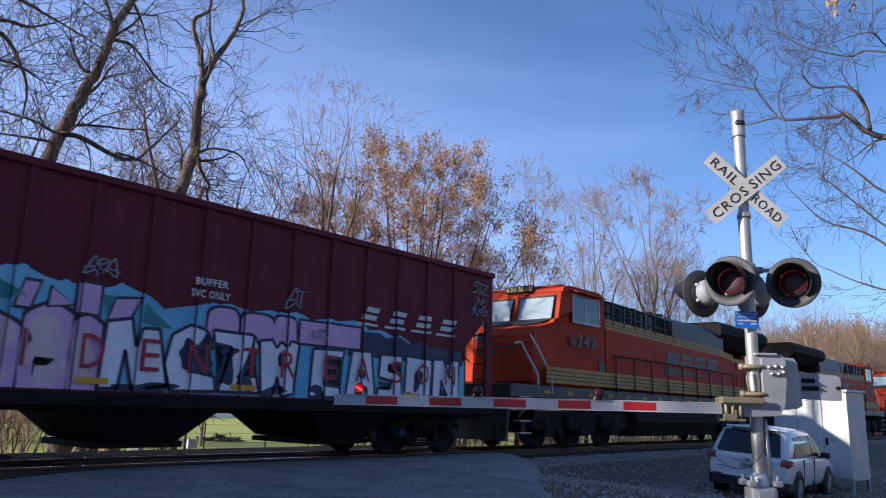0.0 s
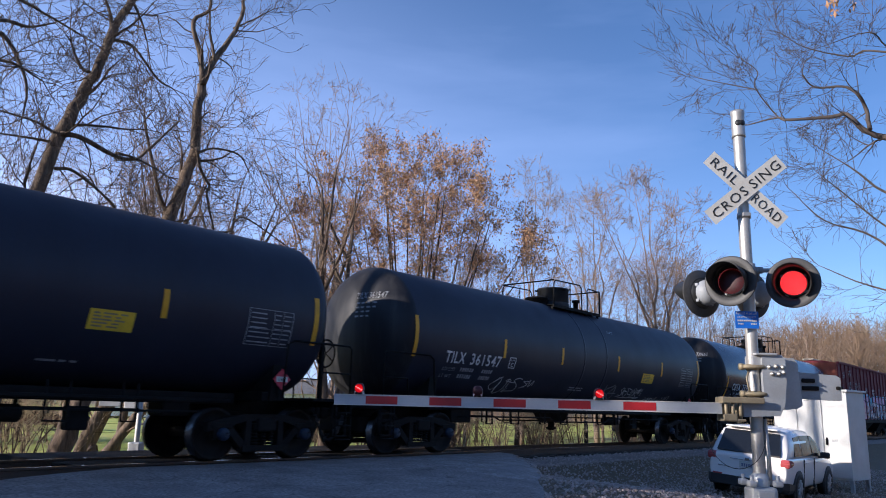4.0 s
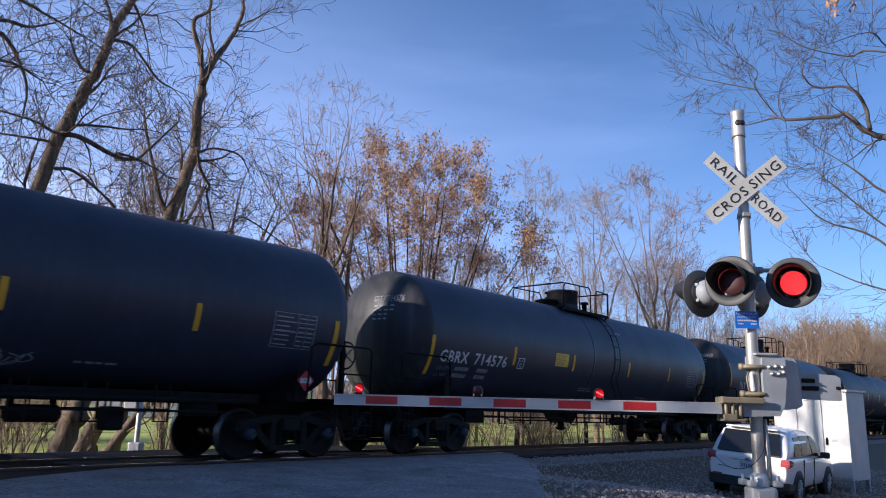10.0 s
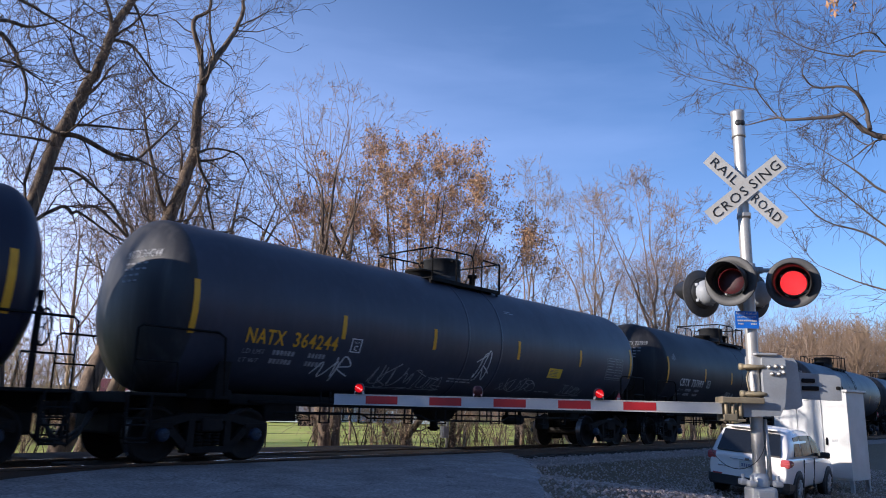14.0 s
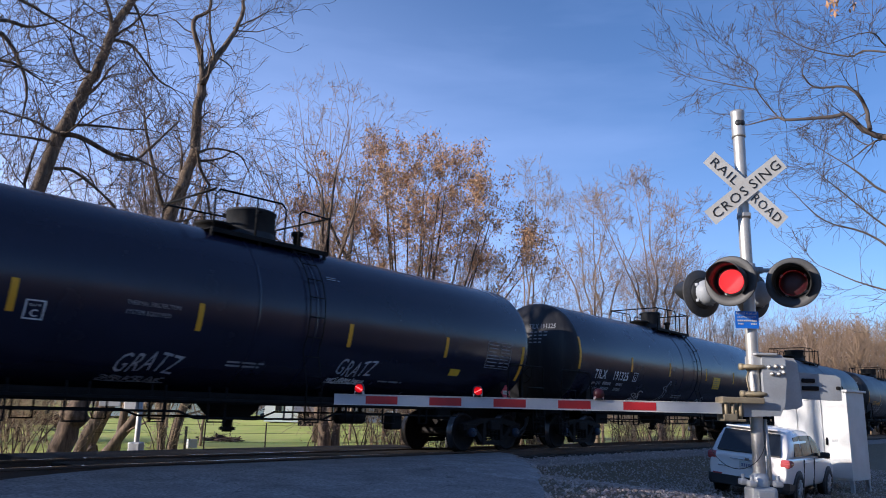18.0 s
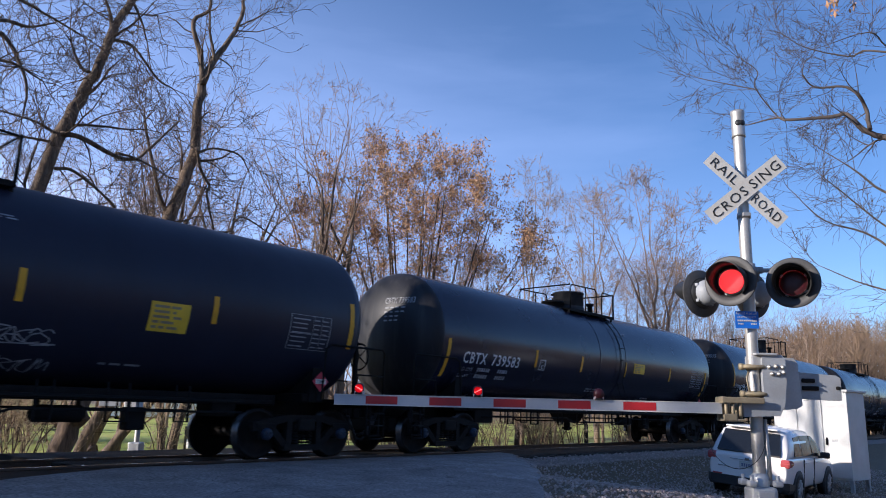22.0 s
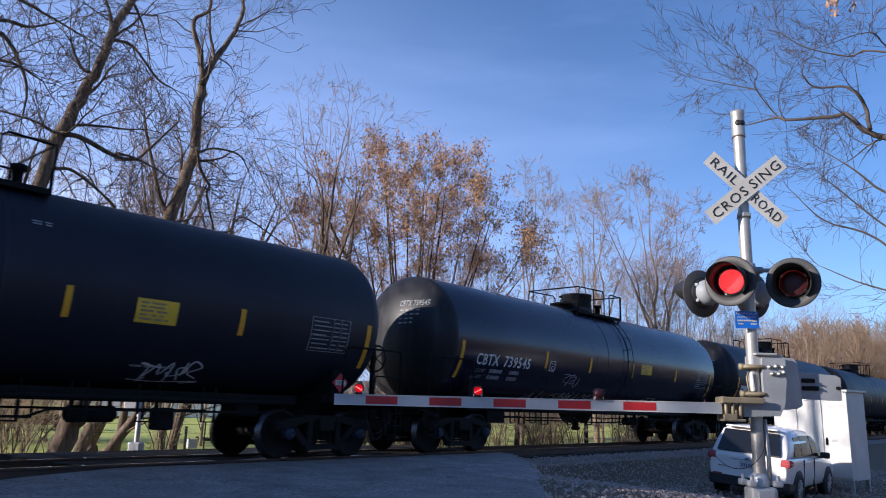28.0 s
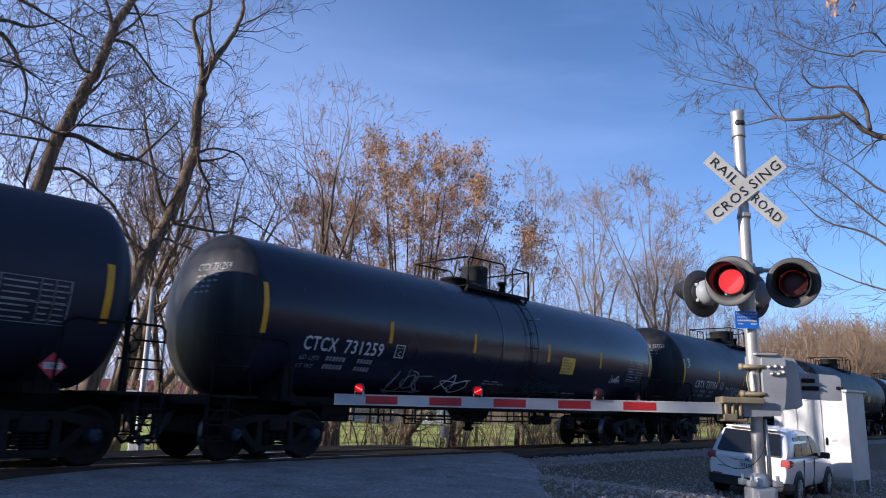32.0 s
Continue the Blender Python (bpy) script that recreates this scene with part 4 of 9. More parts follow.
    for q in (-1, 1):
        bm = bm_new()
        zr = 4.78
        tube(bm, [(-1.25, q * 0.92, top - 0.15), (-1.25, q * 0.92, zr - 0.1), (-1.17, q * 0.92, zr), (0.22, q * 0.92, zr + 0.04), (0.32, q * 0.92, zr - 0.06), (0.32, q * 0.92, top - 0.15)], 0.019, 7)
        tube(bm, [(0.66, q * 0.92, top - 0.15), (0.66, q * 0.92, zr - 0.06), (0.74, q * 0.92, zr), (1.42, q * 0.92, zr - 0.02)], 0.019, 7)
        tube(bm, [(-0.35, q * 0.92, top - 0.15), (-0.35, q * 0.92, zr + 0.02)], 0.02, 6)
        tube(bm, [(1.42, q * 0.92, zr), (1.42, q * 0.92, top - 0.2)], 0.03, 7)
        part("guard_rail", bm, M["steel_dark"], car)
    for x in (-1.25, 1.42):
        bm = bm_new()
        tube(bm, [(x, -0.92, 4.78), (x, 0.92, 4.78)], 0.022, 7)
        part("cross_rail", bm, M["steel_dark"], car)
    bm = bm_new()
    lathe(bm, [(top - 0.05, 0.50), (top + 0.10, 0.50), (top + 0.11, 0.475), (top + 0.14, 0.475), (top + 0.15, 0.485), (top + 0.52, 0.485), (top + 0.525, 0.505), (top + 0.56, 0.505), (top + 0.575, 0.49), (top + 0.58, 0.0)], (0.15, 0, 0), (0, 0, 1), 32)
    housing = part("valve_housing", bm, M["housing"], car, "round steel valve housing", smooth=False)
    for a in (0.3, 2.4, 4.4):
        bm = bm_new()
        box(bm, (0.15 + 0.53 * math.cos(a), 0.53 * math.sin(a), top + 0.50), (0.09, 0.07, 0.06), 0.01, Matrix.Rotation(a, 3, "Z"))
        part("lug", bm, M["steel_dark"], housing)
    bm = bm_new()
    lathe(bm, [(top - 0.03, 0.30), (top + 0.14, 0.30), (top + 0.15, 0.36), (top + 0.20, 0.36), (top + 0.24, 0.2), (top + 0.24, 0.0)], (-0.62, 0.1, 0), (0, 0, 1), 20)
    part("manway_cover", bm, M["steel_dark"], car, "bolted manway cover")
    bm = bm_new()
    lathe(bm, [(top - 0.03, 0.08), (top + 0.25, 0.08), (top + 0.26, 0.13), (top + 0.34, 0.13), (top + 0.36, 0.0)], (1.18, -0.2, 0), (0, 0, 1), 14)
    part("relief_valve", bm, M["steel_dark"], car)
    # air reservoir and brake pipes below the tank
    bm = bm_new()
    lathe(bm, [(-0.42, 0.0), (-0.40, 0.08), (-0.35, 0.13), (0.35, 0.13), (0.40, 0.08), (0.42, 0.0)], (2.6, -0.55, 0.76), (1, 0, 0), 20)
    res = part("air_reservoir", bm, M["steel_dark"], car, "black air reservoir", smooth=True)
    for x in (2.3, 2.9):
        bm = bm_new()
        box(bm, (x, -0.55, 0.98), (0.05, 0.08, 0.34), 0.006)
        part("hanger", bm, M["steel_dark"], res)
    bm = bm_new()
    box(bm, (3.7, -0.75, 0.70), (0.34, 0.26, 0.36), 0.04)
    part("brake_valve", bm, M["steel_dark"], car, "grimy brake valve")
    # end gear below the platforms
    for s in (-1, 1):
        bm = bm_new()
        box(bm, (s * 8.15, 0, 0.62), (0.7, 1.3, 0.34), 0.05)
        part("end_gear", bm, M["steel_dark"], car, "grimy brake gear below the end platform")
        for q in (-1, 1):
            bm = bm_new()
            tube(bm, [(s * 8.62, q * 1.36, 1.02), (s * 8.62, q * 1.36, 0.42), (s * 8.28, q * 1.36, 0.42), (s * 8.28, q * 1.36, 1.02)], 0.022, 6)
            box(bm, (s * 8.45, q * 1.36, 0.42), (0.36, 0.16, 0.03), 0.006)
            box(bm, (s * 8.45, q * 1.36, 0.72), (0.34, 0.05, 0.03), 0.006)
            part("sill_step", bm, M["steel_dark"], car, "black sill step")
            bm = bm_new()
            tube(bm, [(s * 8.7, q * 0.35, 0.80), (s * 8.85, q * 0.38, 0.45), (s * 9.0, q * 0.30, 0.28), (s * 9.12, q * 0.2, 0.36)], 0.03, 7)
            part("air_hose", bm, M["tyre"], car, "black rubber air hose")
    # side ladders
    for q in (-1, 1):
        bm = bm_new()
        ladder(bm, 0.72, 0.36, [(q * 1.62, 0.75), (q * 1.62, 1.3)] + arc_path(0.07, 2.0, 3.95, q), 0.38, 0.011)
        part("ladder", bm, M["steel_dark"], car, "steel ladder up the tank side")
        # placards by both ends
        add_placard(car, (7.0 if q < 0 else -7.0, q * 1.40, 1.43), 90 if q > 0 else -90)
    return car, tank


def add_placard(car, at, rz):
    """Diamond hazard placard with its number, on a small back plate. Faces +X before the turn."""
    e = pose(at[0], at[1], at[2], 0, 0, rz)
    bm = bm_new()
    d = 0.19
    prism(bm, [(0, -d), (d, 0), (0, d), (-d, 0)], "x", 0.0, 0.012)
    plate = part("placard", bm, M["red_sign"], car, "red diamond hazard placard")
    plate.matrix_basis = e
    bm = bm_new()
    box(bm, (0.014, 0, 0), (0.006, 0.25, 0.095))
    part("number_band", bm, M["white_sign"], plate)
    bm = bm_new()
    put_letters(bm, "1987", 0.085, lambda u, v: (0.019, -0.095 + u, -0.03 + v), width=0.19)
    part("number", bm, M["black_paint"], plate, "black number 1987")
    bm = bm_new()
    box(bm, (-0.012, 0, -0.1), (0.02, 0.1, 0.5), 0.004)
    part("holder", bm, M["steel_dark"], plate)


def stencil_rows(bm, rnd, x0, x1, z0, z1, rows, side=-1, out=0.007, fill=0.8):
    """Small lettering too far off to read: plain bars."""
    h = (z1 - z0) / rows
    for i in range(rows):
        x = x0
        zz = z1 - (i + 0.75) * h
        end = x0 + (x1 - x0) * rnd.uniform(fill * 0.8, 1.0)
        while x < end - 0.05:
            w = rnd.uniform(0.08, 0.3)
            tank_patch(bm, x, min(x + w, end), zz, zz + h * 0.5, out, side, n=1)
            x += w + rnd.uniform(0.03, 0.07)


GLYPHS = (
    ((0.9, 0.85), (0.5, 1.0), (0.15, 0.8), (0.7, 0.45), (0.8, 0.15), (0.1, 0.0)),
    ((0.0, 0.0), (0.35, 1.0), (0.55, 0.95), (0.8, -0.1), (0.1, 0.4), (0.95, 0.35)),
    ((0.1, 0.95), (0.15, 0.0), (0.2, 0.9), (0.8, 0.8), (0.3, 0.5), (0.9, -0.05)),
    ((0.0, 0.9), (1.0, 1.0), (0.5, 0.9), (0.45, -0.15), (0.3, 0.1)),
    ((0.8, 0.9), (0.2, 0.7), (0.05, 0.3), (0.5, 0.0), (0.9, 0.4), (0.6, 0.85), (0.3, 0.6)),
    ((0.0, 0.1), (0.2, 0.95), (0.45, 0.2), (0.7, 1.0), (0.95, 0.0)),
    ((0.2, 1.0), (0.15, 0.1), (0.7, 0.0), (0.85, 0.9), (0.8, 0.1)),
    ((0.9, 1.0), (0.1, 0.5), (0.9, 0.0), (0.2, 0.1), (0.0, 0.9)),
    ((0.1, 0.0), (0.5, 0.5), (0.3, 0.8), (0.1, 0.5), (0.7, 0.2), (0.95, 0.6)),
)


def tag_lines(rnd, w, h):
    """A quick hand-sprayed scrawl: abstract strokes set close together, some underlined."""
    cells = max(2, int(w / h * 1.7))
    cw = w / (cells + 0.5)
    lines = []
    for c in range(cells):
        g = rnd.choice(GLYPHS)
        up, dn = rnd.uniform(0.75, 1.1), rnd.uniform(-0.1, 0.12)
        flip = rnd.random() < 0.3
        pts = []
        for x, z in g:
            zz = dn + (up - dn) * z + rnd.uniform(-0.15, 0.15)
            xx = c + (1 - x if flip else x) * 1.6 - 0.1 + rnd.uniform(-0.14, 0.14)
            pts.append((xx * cw + 0.2 * h * zz, h * zz))
        lines.append(smooth_line(pts))
    if w > 0.9 and rnd.random() < 0.5:
        lines.append(smooth_line([(0.0, -0.08 * h), (w * 0.4, -0.16 * h), (w * 1.05, -0.04 * h), (w * 0.8, -0.2 * h)]))
    return lines


def smooth_line(pts):
    out = []
    n = len(pts)
    for i in range(n - 1):
        p0, p1, p2, p3 = pts[max(0, i - 1)], pts[i], pts[i + 1], pts[min(n - 1, i + 2)]
        for k in range(4):
            t = k / 4
            out.append(tuple(0.5 * (2 * b + (c - a) * t + (2 * a - 5 * b + 4 * c - d) * t * t + (3 * b - a - 3 * c + d) * t ** 3) for a, b, c, d in zip(p0, p1, p2, p3)))
    out.append(pts[-1])
    return out


def ribbon(pts, width, place, bm):
    prev = None
    for i, p in enumerate(pts):
        a, b = pts[max(0, i - 1)], pts[min(len(pts) - 1, i + 1)]
        d = math.hypot(b[0] - a[0], b[1] - a[1]) or 1
        nx, nv = -(b[1] - a[1]) / d * width / 2, (b[0] - a[0]) / d * width / 2
        row = (bm.verts.new(place(p[0] + nx, p[1] + nv)), bm.verts.new(place(p[0] - nx, p[1] - nv)))
        if prev:
            bm.faces.new((prev[0], prev[1], row[1], row[0]))
        prev = row
    return bm


PAINTS = {"flat": M["tank_flat"], "gloss": M["tank_gloss"], "satin": M["tank_satin"], "matte": M["tank_matte"], "grey": M["tank_grey"], "pale": M["tank_pale"]}
# layouts: tall strips' place, their foot and head, short strips' places, their foot and head, mark from, to, foot
LAYOUT = {
    "low": (7.5, 1.72, 2.58, (-3.93, -1.60, 1.05, 4.30), 2.13, 2.57, -6.94, -4.67, 2.07),
    "wide": (7.7, 1.75, 2.60, (-4.55, -1.68, 1.65, 4.60), 2.13, 2.58, -7.40, -4.85, 2.05),
    "wider": (7.7, 1.75, 2.60, (-4.85, -1.40, 1.34, 4.85), 2.13, 2.58, -7.40, -4.95, 2.05),
    "high": (7.72, 2.09, 2.98, (-4.45, -1.75, 1.50, 4.55), 2.27, 2.73, -6.65, -4.55, 2.04),
    "tall": (7.70, 2.22, 3.13, (-4.50, -1.67, 1.54, 4.35), 2.30, 2.75, -6.74, -4.65, 2.02),
}
# mark, paint, layout, yellow panel (from, to, foot, head), spray lines as (from, length, foot, height)
CARS = [
    ("CBTX 739663", "gloss", "low", (1.55, 2.33, 2.26, 2.57), []),
    ("TILX 361547", "matte", "high", (3.2, 4.0, 2.0, 2.3), [(-4.6, 1.2, 1.5, 0.45), (-3.3, 0.5, 1.6, 0.3), (1.1, 0.8, 1.5, 0.5), (2.1, 1.5, 1.55, 0.35), (4.1, 1.1, 1.35, 0.35), (5.3, 0.6, 1.4, 0.4)]),
    ("TILX 361562", "matte", "high", (3.4, 4.1, 2.0, 2.3), [(-2.3, 1.0, 1.5, 0.5)]),
    ("TILX 361408", "matte", "high", (3.4, 4.15, 2.04, 2.32), []),
    ("TILX 290430", "grey", "tall", (2.48, 3.28, 2.2, 2.45), [(-3.9, 0.5, 1.7, 0.5)]),
    ("GBRX 714576", "grey", "wide", (-2.65, -1.99, 2.22, 2.57), []),
    ("GATX 227079", "grey", "wide", (-0.42, 0.20, 1.36, 1.94), [(0.15, 1.15, 1.98, 0.34, "GRIMER"), (1.5, 0.8, 1.45, 0.25)]),
    ("CBTX 737999", "flat", "high", (0.7, 1.1, 1.5, 1.6), [(-2.4, 1.2, 1.5, 0.6), (3.0, 1.6, 1.35, 0.4), (5.0, 0.7, 1.3, 0.3), (-7.4, 0.3, 2.9, 0.2)]),
    ("NATX 364244", "pale", "high", (3.05, 3.7, 1.9, 2.15), [(-4.9, 1.0, 1.55, 0.6), (-3.4, 1.3, 1.45, 0.55), (-2.1, 1.1, 1.45, 0.4), (-0.2, 0.6, 1.7, 0.7), (1.1, 1.6, 1.5, 0.4), (4.0, 1.2, 1.5, 0.35)]),
    ("", "satin", "high", (2.5, 3.2, 2.1, 2.45), [(3.6, 1.0, 1.5, 0.35)]),
    ("TILX 191325", "gloss", "tall", (2.26, 2.93, 2.03, 2.46), [(-4.0, 0.8, 1.45, 0.35), (-2.0, 0.5, 1.5, 0.7), (1.4, 0.7, 1.45, 0.3)]),
    ("CBTX 736851", "gloss", "wide", (4.95, 5.3, 1.75, 1.9), [(-2.85, 1.05, 1.45, 0.42, "GRATZ"), (-2.95, 1.1, 1.30, 0.15), (1.55, 1.0, 1.60, 0.38, "GRATZ"), (1.5, 1.0, 1.46, 0.13)]),
    ("TILX 193535", "gloss", "tall", (2.25, 2.92, 2.07, 2.48), [(-7.6, 1.1, 2.05, 0.32), (-6.5, 1.6, 1.45, 0.4), (-4.7, 0.9, 1.45, 0.4), (-4.1, 0.5, 1.6, 0.6), (-3.4, 1.3, 1.4, 0.6), (-2.0, 1.3, 1.55, 0.45), (-0.3, 1.4, 1.2, 0.35), (0.6, 0.8, 1.6, 0.15), (1.7, 1.0, 1.35, 0.4), (2.8, 0.8, 1.3, 0.45), (3.9, 1.0, 1.35, 0.3), (5.2, 1.3, 1.35, 0.3)]),
    ("CBTX 739583", "gloss", "low", (1.6, 2.35, 2.26, 2.57), []),
    ("BRGX 1151", "satin", "high", (3.41, 4.09, 2.06, 2.52), [(-4.2, 1.1, 1.4, 0.65), (0.8, 1.3, 1.75, 0.25), (1.3, 0.9, 1.35, 0.3)]),
    ("TCBX 304053", "flat", "wide", (3.31, 4.0, 2.2, 2.57), []),
    ("", "matte", "wider", (0.9, 1.3, 1.5, 1.62), [(1.8, 1.0, 1.3, 0.25)]),
    ("CBTX 739545", "gloss", "low", (1.62, 2.38, 2.26, 2.57), [(-2.9, 0.9, 1.75, 0.35), (-4.2, 1.0, 1.25, 0.5), (-3.0, 3.0, 1.3, 0.45)]),
    ("TCBX 301014", "flat", "wide", (2.68, 3.38, 2.17, 2.54), [(3.0, 1.2, 1.35, 0.5)]),
    ("CBTX 737754", "satin", "high", (-2.1, -1.5, 1.85, 2.02), [(-3.75, 1.30, 1.72, 0.50, "TOK"), (-2.45, 0.45, 1.60, 0.55), (-3.95, 0.35, 1.66, 0.12), (-0.42, 0.62, 2.32, 0.34, "PIESA"), (-0.46, 0.74, 1.92, 0.34, "TENER"), (-0.2, 0.3, 1.75, 0.1), (-7.5, 0.3, 2.7, 0.4)]),
    ("CTCX 731259", "gloss", "tall", (2.23, 2.91, 2.03, 2.48), [(-4.1, 1.2, 1.4, 0.65), (-2.5, 1.1, 1.4, 0.65), (5.1, 0.6, 1.92, 0.2), (0.9, 1.75, 1.55, 0.30, "green")]),
    ("", "matte", "high", (2.25, 2.92, 2.07, 2.48), []),
]
MOVING = []


def dress(car, tank, mark, paint, layout, panel_at, sprays, rnd):
    """What tells one tank car from the next: paint, strips, marks, decals, spray lines."""
    for o in (tank, *[c for c in tank.children if c.name.startswith("seam_band")]):
        o.material_slots[0].link = "OBJECT"
        o.material_slots[0].material = PAINTS[paint]
    if paint not in ("grey", "pale"):
        tank.material_slots[1].link = "OBJECT"
        tank.material_slots[1].material = M["tank_head_dark"]
    xl, l0, l1, shorts, s0, s1, m0, m1, z = LAYOUT[layout]
    if mark.startswith("GATX"):
        z = 1.74
    if mark == "TILX 290430":
        z = 2.16
    for q in (-1, 1):
        for x in (-xl, xl - 0.1):
            bm = bm_new()
            tank_patch(bm, x - 0.055, x + 0.055, l0, l1, 0.006, q, n=8)
            part("reflective_strip", bm, M["yellow"], tank, "tall yellow reflective strip")
        for x in shorts:
            bm = bm_new()
            tank_patch(bm, x - 0.05, x + 0.05, s0, s1, 0.006, q, n=5)
            part("reflective_strip", bm, M["yellow"], tank, "short yellow reflective strip")
    ink = M["yellow"] if mark.startswith("NATX") else M["white_ink"]
    split = 0.34 if mark.startswith("TILX") else 0.40
    space = 0.20 if mark.startswith("TILX 191") else 0.09
    for i, nm in enumerate(("reporting_mark", "car_number")):
        bm = bm_new()
        if mark:
            wide = m1 - m0
            u0, uw = ((0.0, split) if i == 0 else (split + space, 1 - split - space))
            put_letters(bm, mark.split()[i], 0.385, tank_place(m0 + u0 * wide, z + 0.0), width=uw * wide * (0.72 if i and len(mark) < 10 else 1), bold=0.006)
        else:
            tank_patch(bm, (m0, m0 + 1.1)[i], (m0 + 0.85, m1)[i], z + 0.02, z + 0.24, 0.008)
        part(nm, bm, ink, tank, ("stencilled reporting mark", "stencilled car number")[i])
    for row, text in enumerate(("LD LMT", "LT WT")):
        bm = bm_new()
        put_letters(bm, text, 0.135, tank_place(m0 + 0.02, z - 0.18 - 0.15 * row), width=0.46 if row == 0 else 0.40)
        part("load_words", bm, M["dull_ink"], tank, "small white letters " + text)
    bm = bm_new()
    for row in range(2):
        zz = z - 0.175 - 0.15 * row
        for u0, n in ((0.66, 6), (1.48, 5)):
            for k in range(n):
                tank_patch(bm, m0 + u0 + 0.085 * k, m0 + u0 + 0.085 * k + 0.062, zz, zz + 0.085, 0.007, n=1)
    tagged(part("load_stencil", bm, M["dull_ink"], tank), "two rows of small figures", kind="stuff")
    px0 = max(m1 + 0.35, shorts[0] + 0.18)
    bm = bm_new()
    for x0, x1, z0, z1 in ((px0, px0 + 0.025, z + 0.0, z + 0.27), (px0 + 0.25, px0 + 0.275, z, z + 0.27), (px0, px0 + 0.275, z, z + 0.02), (px0, px0 + 0.275, z + 0.25, z + 0.27)):
        tank_patch(bm, x0, x1, z0, z1, 0.008)
    put_letters(bm, "C", 0.15, tank_place(px0 + 0.085, z + 0.04), bold=0.003)
    put_letters(bm, "PLATE", 0.05, tank_place(px0 + 0.055, z + 0.18))
    tagged(part("plate_box", bm, M["white_ink"], tank), "boxed letter C", kind="stuff")
    bm = bm_new()
    for i in range(7):
        zz = 2.56 - i * 0.082
        for x0, x1 in ((6.17, 6.17 + rnd.uniform(0.3, 0.46)), (6.68, 6.68 + rnd.uniform(0.12, 0.17)), (6.88, 6.88 + rnd.uniform(0.12, 0.17))):
            tank_patch(bm, x0, x1, zz - 0.022, zz, 0.007, n=1)
    for x0, x1, z0, z1 in ((6.12, 6.135, 2.0, 2.63), (7.07, 7.085, 2.0, 2.63), (6.655, 6.663, 2.0, 2.63), (6.855, 6.863, 2.0, 2.63), (6.12, 7.085, 2.28, 2.288), (6.12, 7.085, 2.0, 2.01), (6.12, 7.085, 2.62, 2.63)):
        tank_patch(bm, x0, x1, z0, z1, 0.008)
    tagged(part("data_stencil", bm, M["dull_ink"], tank), "framed table of small white lettering", kind="stuff")
    bm = bm_new()
    stencil_rows(bm, rnd, -0.9, 0.05, 1.6, 1.72, 2)
    stencil_rows(bm, rnd, 2.9, 3.7, 1.5, 1.56, 1)
    stencil_rows(bm, rnd, 1.1, 1.5, 3.4, 3.48, 2)
    stencil_rows(bm, rnd, -7.0, -6.4, 1.28, 1.33, 1)
    tagged(part("small_stencil", bm, M["dull_ink"], tank), "scattered small lettering", kind="stuff")
    if mark in ("TCBX 304053", "TCBX 301014", "CBTX 736851"):
        bm = bm_new()
        put_letters(bm, "THERMAL PROTECTION", 0.10, tank_place(-2.95, 2.42), width=0.9)
        put_letters(bm, "SYSTEM EQUIPPED", 0.10, tank_place(-2.95, 2.28), width=0.75)
        part("notice", bm, M["dull_ink"], tank, "white words on thermal protection")
    if mark in ("TILX 361408", "CBTX 737999", "TILX 193535"):
        bm = bm_new()
        tank_patch(bm, 0.42, 0.96, 1.32, 1.80, 0.007, slant=0.14)
        part("outlet_decal", bm, M["loco_yellow"], tank, "slanted dull yellow outlet panel")
    if mark == "TILX 290430":
        bm = bm_new()
        put_letters(bm, "FRA-AIP", 0.17, tank_place(5.3, 2.36), width=0.5, bold=0.003)
        part("notice", bm, M["dull_ink"], tank, "faded white letters FRA-AIP")
    x0, x1, z0, z1 = panel_at
    bm = bm_new()
    tank_patch(bm, x0, x1, z0, z1, 0.007, slant=0.3 if mark.startswith("GATX") else 0.0)
    panel = part("yellow_decal", bm, M["yellow_panel"], tank, "yellow instruction panel")
    if z1 - z0 > 0.2:
        bm = bm_new()
        stencil_rows(bm, rnd, x0 + 0.06, x1 - 0.06, z0 + 0.03, z1 - 0.03, 5, out=0.010)
        tagged(part("decal_lettering", bm, M["bronze"], panel), "rows of small dark lettering", kind="stuff")
    # lettering on the trailing head
    def on_head(y0, z0):
        def place(u, v):
            y, zz = y0 + u, z0 + v
            return (-TR_HALF - TR_HEAD * math.sqrt(max(0.0, 1 - (y * y + (zz - TR_Z) ** 2) / TR_R ** 2)) - 0.010, -y, zz)
        return place
    bm = bm_new()
    if mark:
        put_letters(bm, mark, 0.20, on_head(0.16, 3.36), width=0.80, bold=0.003)
    for i in range(4):
        for k in range(4 - (i > 1)):
            f = on_head(0.20 + k * 0.15, 3.24 - i * 0.1)
            w = 0.105 - 0.012 * ((k + i) % 3)
            bm.faces.new([bm.verts.new(f(u, v)) for u, v in ((0, 0), (0, 0.035), (w, 0.035), (w, 0))])
    tagged(part("head_stencil", bm, M["dull_ink"], tank), "small lettering on the tank head", kind="stuff")
    for x0, w, z0, h, *word in sprays:
        bm = bm_new()
        if word and word[0].isupper():
            # loose capitals, slanted and uneven
            f = tank_place(x0, z0, 0.009)
            put_letters(bm, word[0], h / 0.70, lambda u, v: f(u + 0.22 * v, v + 0.035 * math.sin(7.0 * u + x0)), width=w)
            part("spray_word", bm, M["spray_white"], tank, "white spray-painted letters " + word[0])
            continue
        for line in tag_lines(rnd, w, h):
            ribbon(line, 0.021 + 0.010 * (h > 0.45), tank_place(x0, z0, 0.009), bm)
